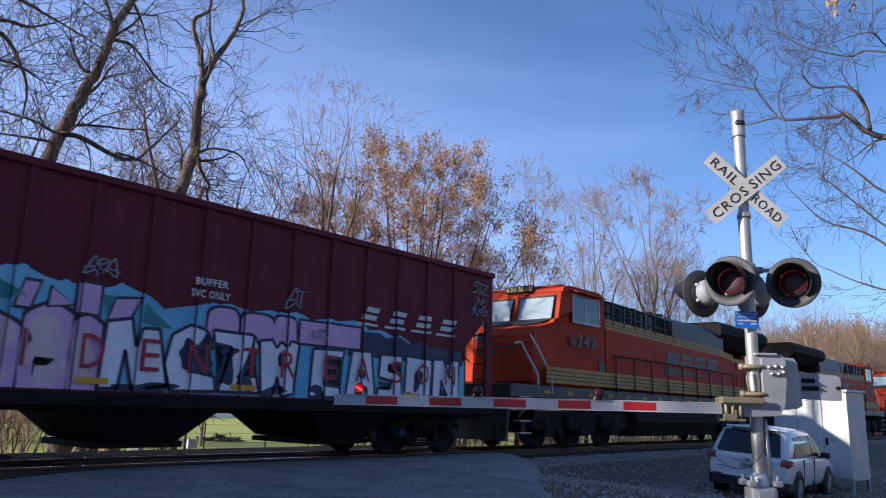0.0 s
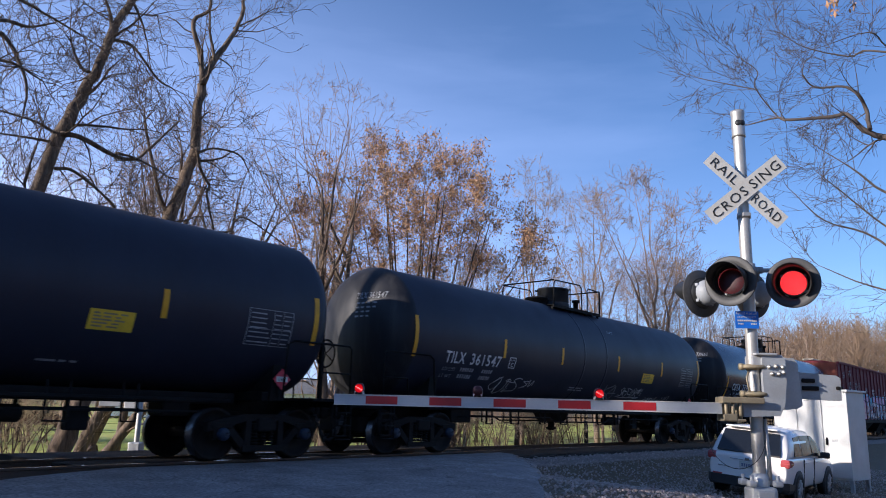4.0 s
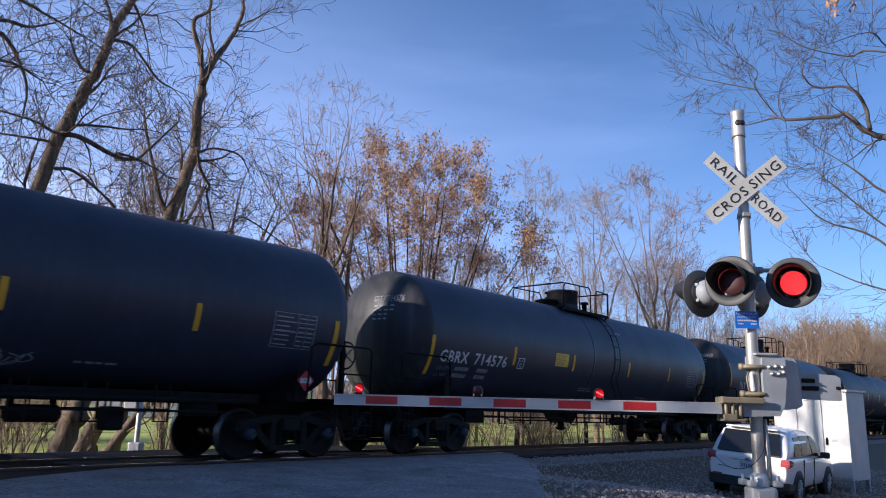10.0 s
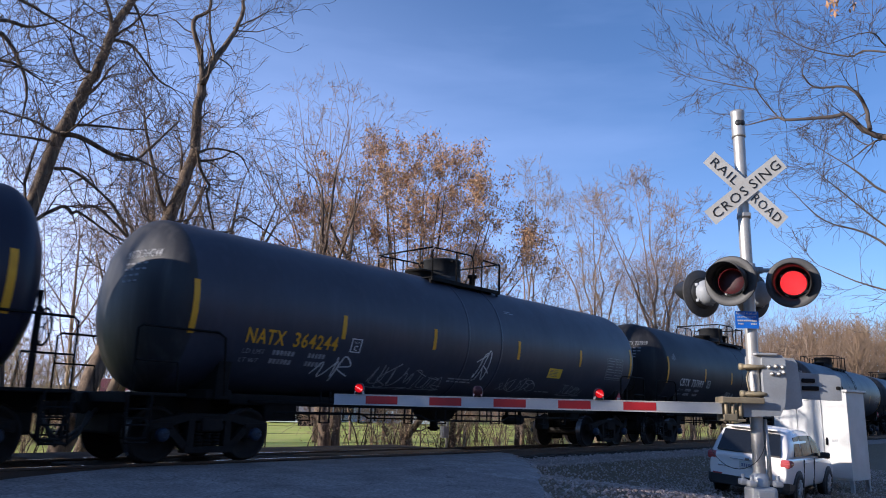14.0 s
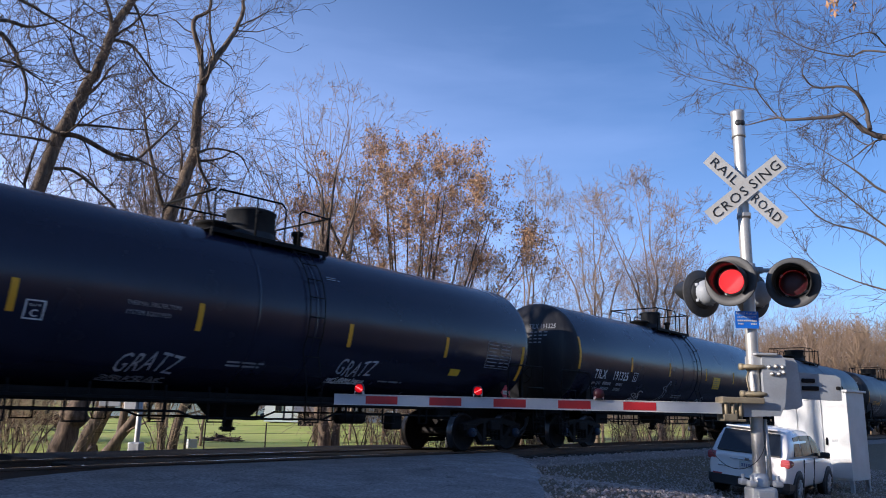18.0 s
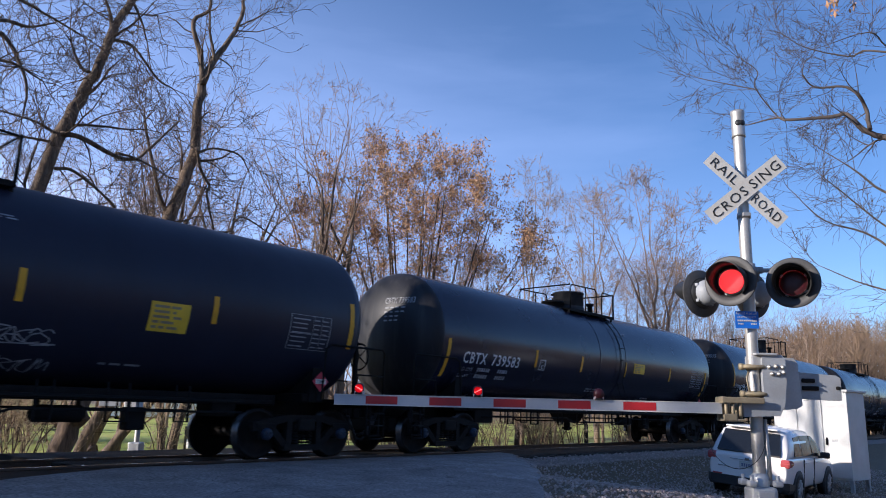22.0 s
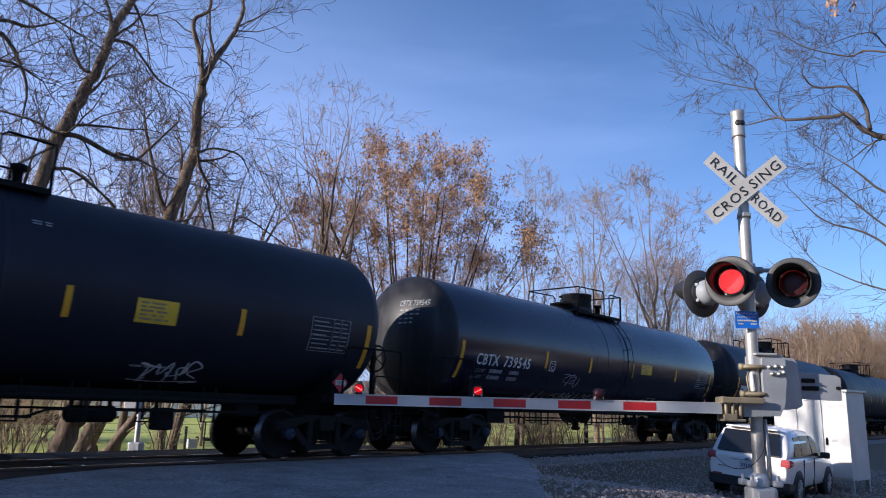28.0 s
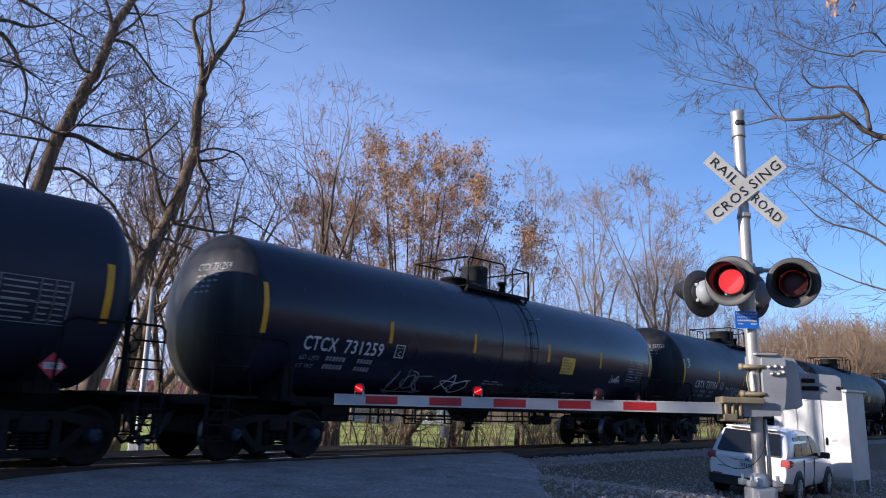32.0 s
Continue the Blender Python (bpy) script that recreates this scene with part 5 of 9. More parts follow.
        if word:
            part("spray_line", bm, M["spray_green"], tank, "faded green spray-painted scrawl")
        else:
            part("spray_line", bm, M["dull_ink"] if rnd.random() < 0.6 else M["white_ink"], tank, "white spray-painted scrawl")


def build_tank_cars():
    rnd = random.Random(21)
    first, tank = build_tank_car()
    cars = [first]
    for i in range(1, len(CARS)):
        cars.append(copy_thing(first, pose(CAR1 - PITCH * i, YC, 0)))
    for i, (car, (mark, paint, layout, panel_at, sprays)) in enumerate(zip(cars, CARS)):
        shell = [c for c in car.children if c.name.startswith("tank")][0]
        dress(car, shell, mark, paint, layout, panel_at, sprays, rnd)
        if paint != "gloss" and mark[:4] not in ("GBRX", "GATX"):
            for c in [c for c in car.children if c.name.startswith("ladder")]:
                bpy.data.objects.remove(c)
        if layout == "tall":
            # tall narrow housing on these cars
            for c in car.children:
                if c.name.startswith("valve_housing"):
                    c.matrix_basis = pose(0.15, 0, TR_Z + TR_R) @ Matrix.Diagonal((0.74, 0.74, 1.08, 1)) @ pose(-0.15, 0, -TR_Z - TR_R)
        words = {"flat": "flat black", "gloss": "glossy black", "satin": "satin black", "matte": "weathered matt black", "grey": "dusty dark grey", "pale": "dusty slate grey"}[paint]
        tagged(car, "%s railway tank car%s%s" % (words, " marked " + mark if mark else " with faded marks", ", with spray-painted scrawls" if sprays else ""))
        MOVING.append((car, CAR1 - PITCH * i, 0))
        for t in car.children:
            if t.name.startswith("truck") and car is not first:
                for w in t.children:
                    if w.name.startswith("wheel_set"):
                        WHEELS.append(w)


build_tank_cars()


# ---- crossing signal with gate ----
SIG = Vector((9.34, 3.09, 0))
SIG_TURN = -49.0
LAMPS = []      # discs that show their lit face in turn: (object, beat)


def lit_disc(parent, name, r, m, glow, dots=True):
    """A turning disc: light-emitting face on one side, dark lens on the other."""
    bm = bm_new()
    lathe(bm, [(-0.012, 0.0), (-0.010, r * 0.8), (-0.003, r)], (0, 0, 0), (0, 1, 0), 24, 0)
    lathe(bm, [(0.003, r), (0.012, r * 0.85), (0.022, r * 0.5), (0.026, 0.0)], (0, 0, 0), (0, 1, 0), 24, 1)
    lathe(bm, [(-0.003, r), (0.003, r)], (0, 0, 0), (0, 1, 0), 24, 1)
    if dots:
        for ring in range(1, 8):
            n = ring * 6
            for i in range(n):
                t = 2 * math.pi * i / n
                rr = r * 0.92 * ring / 7
                box(bm, (rr * math.cos(t), -0.0155, rr * math.sin(t)), (0.0075, 0.004, 0.0075), 0, None, 2)
    d = part(name, bm, [glow, M["lens"], M["glow_dot"]], parent, "red light-emitting disc, dark when turned off")
    d.matrix_parent_inverse = m
    return d


def lamp_head(sig, x, z, y, aim, beat):
    """Round flasher: black background disc, hood, grey housing, red lens."""
    bm = bm_new()
    lathe(bm, [(-0.01, 0.195), (-0.02, 0.20), (-0.035, 0.295), (-0.028, 0.305), (-0.02, 0.297), (0.0, 0.20)], (0, 0, 0), (0, 1, 0), 40)
    head = part("lamp_head", bm, M["faded_black"], sig, "black round background of a flasher", smooth=True)
    head.matrix_basis = pose(x, y, z, 0, 0, aim)
    bm = bm_new()
    lathe(bm, [(-0.01, 0.155), (0.08, 0.165), (0.15, 0.15), (0.20, 0.10), (0.21, 0.0)], (0, 0, 0), (0, 1, 0), 28)
    for a in (0.6, 2.5, 4.2, 5.6):
        box(bm, (0.165 * math.cos(a), 0.05, 0.165 * math.sin(a)), (0.04, 0.05, 0.04), 0.008)
    part("housing", bm, M["grey_box"], head, "grey lamp housing")
    bm = bm_new()
    n = 26
    rows = []
    for k in range(n + 1):
        t = radians(-52) + radians(284) * k / n
        u = smoothstep(0, 0.30, k / n) * smoothstep(0, 0.30, 1 - k / n)
        ln = 0.05 + 0.25 * u
        row = []
        for r in (0.196, 0.203):
            row.append(bm.verts.new((r * math.cos(t), -0.02, r * math.sin(t))))
            row.append(bm.verts.new((r * 1.06 * math.cos(t), -0.02 - ln, r * 1.06 * math.sin(t) - 0.02 * u)))
        rows.append(row)
    for a, b in zip(rows, rows[1:]):
        bm.faces.new((a[0], a[1], b[1], b[0]))
        bm.faces.new((a[3], a[2], b[2], b[3]))
        bm.faces.new((a[1], a[3], b[3], b[1]))
    part("hood", bm, M["black_paint"], head, "black sheet hood over the lens", smooth=True)
    bm = bm_new()
    lathe(bm, [(0.05, 0.0), (0.05, 0.16), (-0.01, 0.198)], (0, 0, 0), (0, 1, 0), 28)
    part("reflector", bm, M["black_paint"], head)
    LAMPS.append((lit_disc(head, "led_disc", 0.148, pose(0, 0.012, 0), M["glow"]), beat))
    return head


def build_signal():
    sig = thing("crossing_signal", "galvanised crossing signal mast with crossbuck, flashers and lowered gate", "crossing signal", tuple(SIG + Vector((0, 0, -0.15))), SIG_TURN)
    zo = 0.15
    bm = bm_new()
    lathe(bm, [(0.0 + zo, 0.072), (4.5 + zo, 0.072)], (0, 0, 0), (0, 0, 1), 28)
    part("mast", bm, M["galv"], sig, "galvanised steel pipe mast")
    bm = bm_new()
    lathe(bm, [(4.50 + zo, 0.072), (4.50 + zo, 0.084), (4.53 + zo, 0.086), (4.55 + zo, 0.082), (4.80 + zo, 0.082), (4.82 + zo, 0.088), (4.86 + zo, 0.088), (4.87 + zo, 0.0)], (0, 0, 0), (0, 0, 1), 28)
    cap = part("mast_cap", bm, M["galv"], sig, "cast mast top with round openings")
    for a in (-1.95, -1.2, 1.2):
        bm = bm_new()
        c = Vector((0.080 * math.cos(a), 0.080 * math.sin(a), 4.68 + zo))
        lathe(bm, [(-0.02, 0.0), (-0.02, 0.040), (0.004, 0.040), (0.004, 0.0)], c, (math.cos(a), math.sin(a), 0), 14)
        part("opening", bm, M["black_paint"], cap)
    # crossbuck
    zc = 3.77 + zo
    for k, (ang, dy, words) in enumerate(((-43.5, -0.105, "RAIL ROAD"), (39.5, -0.118, "CROSSING"))):
        bm = bm_new()
        R = Matrix.Rotation(-radians(ang), 3, "Y")
        box(bm, (0, dy, zc), (1.22, 0.004, 0.215), 0, R)
        blade = part("crossbuck_blade", bm, M["white_sign"], sig, "white sign blade reading " + words.replace(" ", ""))
        ca, sa = math.cos(radians(ang)), math.sin(radians(ang))

        def place(u, v, u0):
            uu = u0 + u
            vv = v - 0.061
            return (uu * ca - vv * sa, dy - 0.006, zc + uu * sa + vv * ca)
        for word, u0, w in ((("RAIL", -0.56, 0.42), ("ROAD", 0.12, 0.44)), (("CROS", -0.56, 0.56), ("SING", 0.07, 0.49)))[k]:
            bm = bm_new()
            put_letters(bm, word, 0.175, lambda u, v: place(u, v, u0), width=w)
            part("lettering", bm, M["black_paint"], blade, "black capital letters")
    bm = bm_new()
    for z in (zc - 0.32, zc + 0.0):
        lathe(bm, [(-0.03, 0.072), (-0.03, 0.084), (0.03, 0.084), (0.03, 0.072)], (0, 0, z), (0, 0, 1), 24)
        box(bm, (0, -0.085, z), (0.10, 0.05, 0.05), 0.006)
    part("sign_clamp", bm, M["galv"], sig)
    # flashers
    for x, aim, beat in ((-0.325, -38, 0), (0.422, -30, 1)):
        lamp_head(sig, x, 2.555 + zo, -0.3, aim, beat)
    for x, aim, beat in ((-0.455, 203, 1), (0.19, 203, 0)):
        lamp_head(sig, x, 2.50 + zo, 0.30, aim, beat)
    bm = bm_new()
    za = 2.76 + zo
    lathe(bm, [(-0.07, 0.073), (-0.07, 0.10), (0.07, 0.10), (0.07, 0.073)], (0, 0, za), (0, 0, 1), 20)
    tube(bm, [(-0.42, 0.0, za), (0.44, 0.0, za)], 0.026, 10)
    for x in (-0.325, 0.422):
        tube(bm, [(x, 0.0, za), (x, -0.12, za), (x, -0.16, za - 0.07)], 0.024, 8)
    for x in (-0.40, 0.19):
        tube(bm, [(x, 0.0, za), (x, 0.14, za), (x, 0.17, za - 0.12)], 0.024, 8)
    for x in (0.10, 0.16):
        lathe(bm, [(-0.02, 0.0), (-0.02, 0.045), (0.03, 0.045), (0.03, 0.0)], (x, 0, za), (1, 0, 0), 6)
    part("cross_arm", bm, M["grey_box"], sig, "grey pipe cross arm")
    # blue notice
    bm = bm_new()
    box(bm, (-0.083, -0.105, 2.122 + zo), (0.285, 0.004, 0.207), 0)
    plate = part("blue_notice", bm, M["blue_sign"], sig, "small blue emergency notice")
    bm = bm_new()
    put_letters(bm, "REPORT PROBLEM", 0.035, lambda u, v: (-0.213 + u, -0.110, 2.185 + zo + v), width=0.25)
    put_letters(bm, "OR EMERGENCY", 0.035, lambda u, v: (-0.205 + u, -0.110, 2.142 + zo + v), width=0.23)
    for k in range(10):
        box(bm, (-0.19 + 0.024 * k, -0.1095, 2.112 + zo), (0.015, 0.004, 0.020))
    for k in range(4):
        box(bm, (-0.19 + 0.018 * k, -0.1095, 2.072 + zo), (0.011, 0.004, 0.016))
        box(bm, (-0.03 + 0.018 * k, -0.1095, 2.072 + zo), (0.011, 0.004, 0.016))
    for xx in (-0.20, 0.035):
        box(bm, (xx, -0.1095, 2.217 + zo), (0.012, 0.004, 0.006))
    part("lettering", bm, M["white_sign"], plate, "white lettering")
    bm = bm_new()
    box(bm, (-0.02, -0.085, 2.1 + zo), (0.05, 0.04, 0.16), 0.004)
    part("notice_bracket", bm, M["galv"], sig)
    # gate mechanism
    bm = bm_new()
    prism(bm, [(0.06, 1.70 + zo), (0.30, 1.71 + zo), (0.34, 1.66 + zo), (0.34, 1.38 + zo), (0.30, 1.10 + zo), (0.24, 0.99 + zo), (-0.19, 0.97 + zo), (-0.20, 1.17 + zo), (0.06, 1.20 + zo)], "y", -0.12, -0.06)
    mech = part("gate_side_plate", bm, M["grey_box"], sig, "grey cast gate mechanism plate")
    for i, (x, z) in enumerate(((0.14, 1.56), (0.22, 1.57), (0.30, 1.56), (0.17, 1.48), (0.25, 1.48), (0.31, 1.50))):
        bm = bm_new()
        lathe(bm, [(-0.0, 0.026), (0.02, 0.026), (0.024, 0.012), (0.04, 0.012), (0.04, 0.0)], (x, -0.12, z + zo), (0, -1, 0), 6)
        part("bolt", bm, M["galv"], mech)
    bm = bm_new()
    box(bm, (0.10, 0.02, 1.62 + zo), (0.30, 0.22, 0.16), 0.02)
    box(bm, (0.11, -0.05, 1.71 + zo), (0.26, 0.2, 0.03), 0.01)
    box(bm, (0.14, 0.06, 1.35 + zo), (0.16, 0.2, 0.62), 0.02)
    part("gate_casting", bm, M["alu"], sig, "weathered aluminium gate casting")
    bm = bm_new()
    prism(bm, [(0.34, 1.69 + zo), (0.50, 1.68 + zo), (0.54, 1.62 + zo), (0.57, 1.12 + zo), (0.50, 1.08 + zo), (0.32, 1.06 + zo)], "y", 0.0, 0.34)
    part("gate_motor_box", bm, M["alu"], sig, "grey motor housing")
    bm = bm_new()
    prism(bm, [(0.56, 1.52 + zo), (1.03, 1.49 + zo), (1.08, 1.46 + zo), (1.08, 1.19 + zo), (0.58, 1.20 + zo)], "y", 0.06, 0.12)
    weight = part("counterweight", bm, M["grey_box"], sig, "flat grey counterweight plates")
    bm = bm_new()
    prism(bm, [(0.74, 1.50 + zo), (1.03, 1.49 + zo), (1.08, 1.46 + zo), (1.08, 1.19 + zo), (0.74, 1.20 + zo)], "y", 0.13, 0.19)
    part("weight_plate", bm, M["grey_box"], weight)
    bm = bm_new()
    box(bm, (0.68, 0.05, 1.42 + zo), (0.16, 0.03, 0.05), 0.008)
    box(bm, (0.70, 0.05, 1.33 + zo), (0.20, 0.03, 0.05), 0.008)
    box(bm, (1.04, 0.05, 1.34 + zo), (0.05, 0.03, 0.04), 0.01)
    part("weight_clamp", bm, M["steel_dark"], weight)
    for z in (1.56, 1.24):
        bm = bm_new()
        tube(bm, [(-0.16, -0.05, z + zo), (-0.10, -0.11, z + zo), (0.05, -0.12, z + zo), (0.14, -0.08, z + zo)], 0.024, 8)
        lathe(bm, [(-0.03, 0.0), (-0.03, 0.04), (0.03, 0.04), (0.03, 0.0)], (-0.16, -0.05, z + zo), (1, 0, 0), 8)
        lathe(bm, [(-0.035, 0.073), (-0.035, 0.088), (0.035, 0.088), (0.035, 0.073)], (0, 0, z + zo), (0, 0, 1), 20)
        part("u_clamp", bm, M["bronze"], sig, "pipe clamp with nuts")
    bm = bm_new()
    tube(bm, [(-0.10, -0.10, 1.50 + zo), (-0.135, -0.12, 1.42 + zo), (-0.12, -0.12, 1.32 + zo), (-0.10, -0.11, 1.26 + zo)], 0.012, 6)
    part("cable", bm, M["bronze"], sig)
    # arm pivot and arm
    bm = bm_new()
    for y in (-0.19, 0.02):
        box(bm, (-0.22, y, 1.16 + zo), (0.50, 0.03, 0.07), 0.01)
        box(bm, (-0.38, y, 0.96 + zo), (0.16, 0.03, 0.08), 0.01)
    box(bm, (-0.44, -0.08, 1.16 + zo), (0.05, 0.24, 0.08), 0.01)
    box(bm, (-0.32, -0.08, 0.93 + zo), (0.24, 0.24, 0.03), 0.006)
    box(bm, (-0.05, -0.08, 1.16 + zo), (0.05, 0.24, 0.06), 0.006)
    for x in (-0.41, -0.33, -0.24):
        for y in (-0.15, -0.02):
            pin = bm_new()
            tube(pin, [(x, y, 0.92 + zo), (x, y, 1.17 + zo)], 0.022, 8)
            part("pivot_pin", pin, M["bronze"], sig)
    part("arm_bracket", bm, M["bronze"], sig, "yellowed steel arm bracket")
    A0, A1 = Vector((-0.44, -0.085, 1.065 + zo)), Vector((-5.06, 0.13, 1.055 + zo))
    ax = (A1 - A0).normalized()
    up = Vector((0, 0, 1))
    nn = ax.cross(up).normalized()
    L = (A1 - A0).length
    Rm = Matrix((ax, nn, up)).transposed()

    def arm_box(bm, s0, s1, h0, h1, thick, off, mi=0):
        c = A0 + ax * (s0 + s1) / 2 + up * (h0 + h1) / 2 + nn * off
        box(bm, c, (s1 - s0, thick, h1 - h0), 0, Rm, mi)
    bm = bm_new()
    arm_box(bm, 0, L, -0.058, 0.058, 0.028, 0)
    arm = part("gate_arm", bm, M["gate_white"], sig, "lowered white gate arm with red bands")
    for i in range(5):
        bm = bm_new()
        s1 = L - 0.384 - i * 0.771
        arm_box(bm, s1 - 0.386, s1, -0.047, 0.047, 0.034, 0)
        part("red_band", bm, M["gate_red"], arm, "red reflective band")
    for h in (-0.0605, 0.0605):
        bm = bm_new()
        arm_box(bm, 0.0, L, h - 0.004, h + 0.004, 0.04, 0)
        part("arm_edge", bm, M["white_sign"], arm)
    bm = bm_new()
    tube(bm, [A0 + ax * (L - 0.3) + up * 0.02 + nn * 0.03, A0 + ax * (L * 0.5) + up * -0.062 + nn * 0.03, A0 + nn * 0.03 - up * 0.05], 0.007, 5)
    part("arm_cable", bm, M["steel_dark"], arm)
    for i, s in enumerate((L - 0.30, L - 1.735, L - 3.18)):
        c = A0 + ax * s + up * 0.064
        bm = bm_new()
        box(bm, c + up * 0.012, (0.10, 0.10, 0.024), 0.006, Rm)
        for q in (-0.045, 0.045):
            box(bm, c + ax * q + up * 0.02 - nn * 0.0, (0.022, 0.10, 0.035), 0.006, Rm, 1)
        base = part("arm_lamp_base", bm, [M["black_paint"], M["white_sign"]], arm)
        bm = bm_new()
        lathe(bm, [(0.02, 0.058), (0.06, 0.062), (0.10, 0.058), (0.13, 0.035), (0.135, 0.0)], c, (0, 0, 1), 16)
        lens = part("arm_lamp", bm, M["lens"], arm, "red lamp on the gate arm")
        bm = bm_new()
        k = -1 if i % 2 == 0 else 1
        for j in range(4):
            box(bm, (0, -0.008, 0), (0.012, 0.008, 0.012))
            bm.verts.ensure_lookup_table()
            for v in bm.verts[-8:]:
                v.co += Vector(((j - 1.5) * 0.022, 0, (j - 1.5) * 0.012 * k))
        for j in range(3):
            lathe(bm, [(0, 0.0), (0, 0.05 - 0.015 * j), (0.003, 0.05 - 0.015 * j)], (0, 0.002 + 0.001 * j, 0), (0, -1, 0), 14, 1)
        lathe(bm, [(0.0, 0.054), (0.006, 0.05), (0.01, 0.0)], (0, 0.005, 0), (0, 1, 0), 14, 2)
        d = part("arm_led", bm, [M["glow_hot"], M["glow_dim"], M["lens"]], arm, "lit diode strip of an arm lamp")
        d.matrix_parent_inverse = Matrix.Translation(c + up * 0.07 - Vector((0, 0.066, 0)))
        if i > 0:
            LAMPS.append((d, i - 1))
    # foundation
    bm = bm_new()
    box(bm, (0.0, 0, 0.16 + zo - 0.18), (0.30, 0.30, 0.40), 0.04)
    for x, y in ((-0.15, -0.13), (0.15, -0.13), (-0.15, 0.13), (0.15, 0.13)):
        box(bm, (x, y, 0.22 + zo), (0.10, 0.10, 0.07), 0.02)
        tube(bm, [(x, y, 0.22 + zo), (x, y, 0.31 + zo)], 0.022, 6)
    lathe(bm, [(0.20, 0.10), (0.34, 0.10), (0.38, 0.075)], (0, 0, zo - 0.05), (0, 0, 1), 16)
    part("mast_base", bm, M["alu"], sig, "cast aluminium junction box base")
    bm = bm_new()
    box(bm, (0.0, -0.16, 0.02 + zo), (0.20, 0.03, 0.24), 0.012)
    part("base_cover", bm, M["alu"], sig)
    bm = bm_new()
    tube(bm, [(0.09, -0.02, 0.95 + zo), (0.10, -0.04, 0.5 + zo), (0.10, -0.04, 0.25 + zo)], 0.026, 8)
    part("conduit", bm, M["galv"], sig)
    bm = bm_new()
    tube(bm, [(0.06 - 0.36 * (1 - math.cos(t)), -0.1 - 0.03 * t, 0.80 + zo - 0.42 * math.sin(t)) for t in [math.pi * i / 16 for i in range(17)]], 0.0045, 5)
    part("loose_wire", bm, M["black_paint"], sig, "loose dark wire")
    bm = bm_new()
    box(bm, (0, 0, -0.12), (0.7, 0.7, 0.24), 0.03)
    part("foundation", bm, M["concrete"], sig, "concrete footing")


build_signal()


# ---- relay case ----
def build_case():
    """White steel instrument case on legs."""
    e = thing("relay_case", "white steel railway relay cabinet on legs", "cabinet", (22.95, 6.12, -0.95), -9.0)
    W, Dp, H0, H1 = 2.0, 1.2, 0.34, 2.68
    bm = bm_new()
    box(bm, (Dp / 2, 0, (H0 + H1) / 2), (Dp, W, H1 - H0), 0.015)
    body = part("body", bm, M["case_white"], e)
    bm = bm_new()
    box(bm, (Dp / 2, 0, H1 + 0.03), (Dp + 0.12, W + 0.12, 0.06), 0.012)
    part("roof", bm, M["case_white"], e)
    for y in (-0.69, 0.0, 0.69):
        bm = bm_new()
        box(bm, (-0.016, y, (H0 + H1) / 2), (0.03, 0.665, H1 - H0 - 0.1), 0.012)
        door = part("door", bm, M["case_white"], e, "white steel door")
        for z in (2.45, 1.35):
            for k in range(3):
                bm = bm_new()
                box(bm, (-0.035, y + 0.06, z + k * 0.035), (0.012, 0.16, 0.018), 0.003)
                part("louvre", bm, M["grey_box"], door)
        bm = bm_new()
        box(bm, (-0.045, y + 0.26, 1.35), (0.03, 0.05, 0.20), 0.008)
        tube(bm, [(-0.05, y + 0.26, 1.40), (-0.09, y + 0.26, 1.40), (-0.09, y + 0.26, 1.25)], 0.014, 6)
        part("door_handle", bm, M["steel_dark"], door)
    for x, y in ((0.08, -0.95), (0.08, 0.95), (Dp - 0.08, -0.95), (Dp - 0.08, 0.95), (0.08, -0.3)):
        bm = bm_new()
        box(bm, (x, y, H0 / 2 + 0.0), (0.10, 0.10, H0 + 0.1), 0.01)
        part("leg", bm, M["alu"], e)
    bm = bm_new()
    for y in (-0.85, 0.85):
        tube(bm, [(0.1, y, H1 + 0.06), (0.1, y, H1 + 0.14), (0.2, y, H1 + 0.14), (0.2, y, H1 + 0.06)], 0.012, 6)
    part("lifting_eye", bm, M["steel_dark"], e)


build_case()


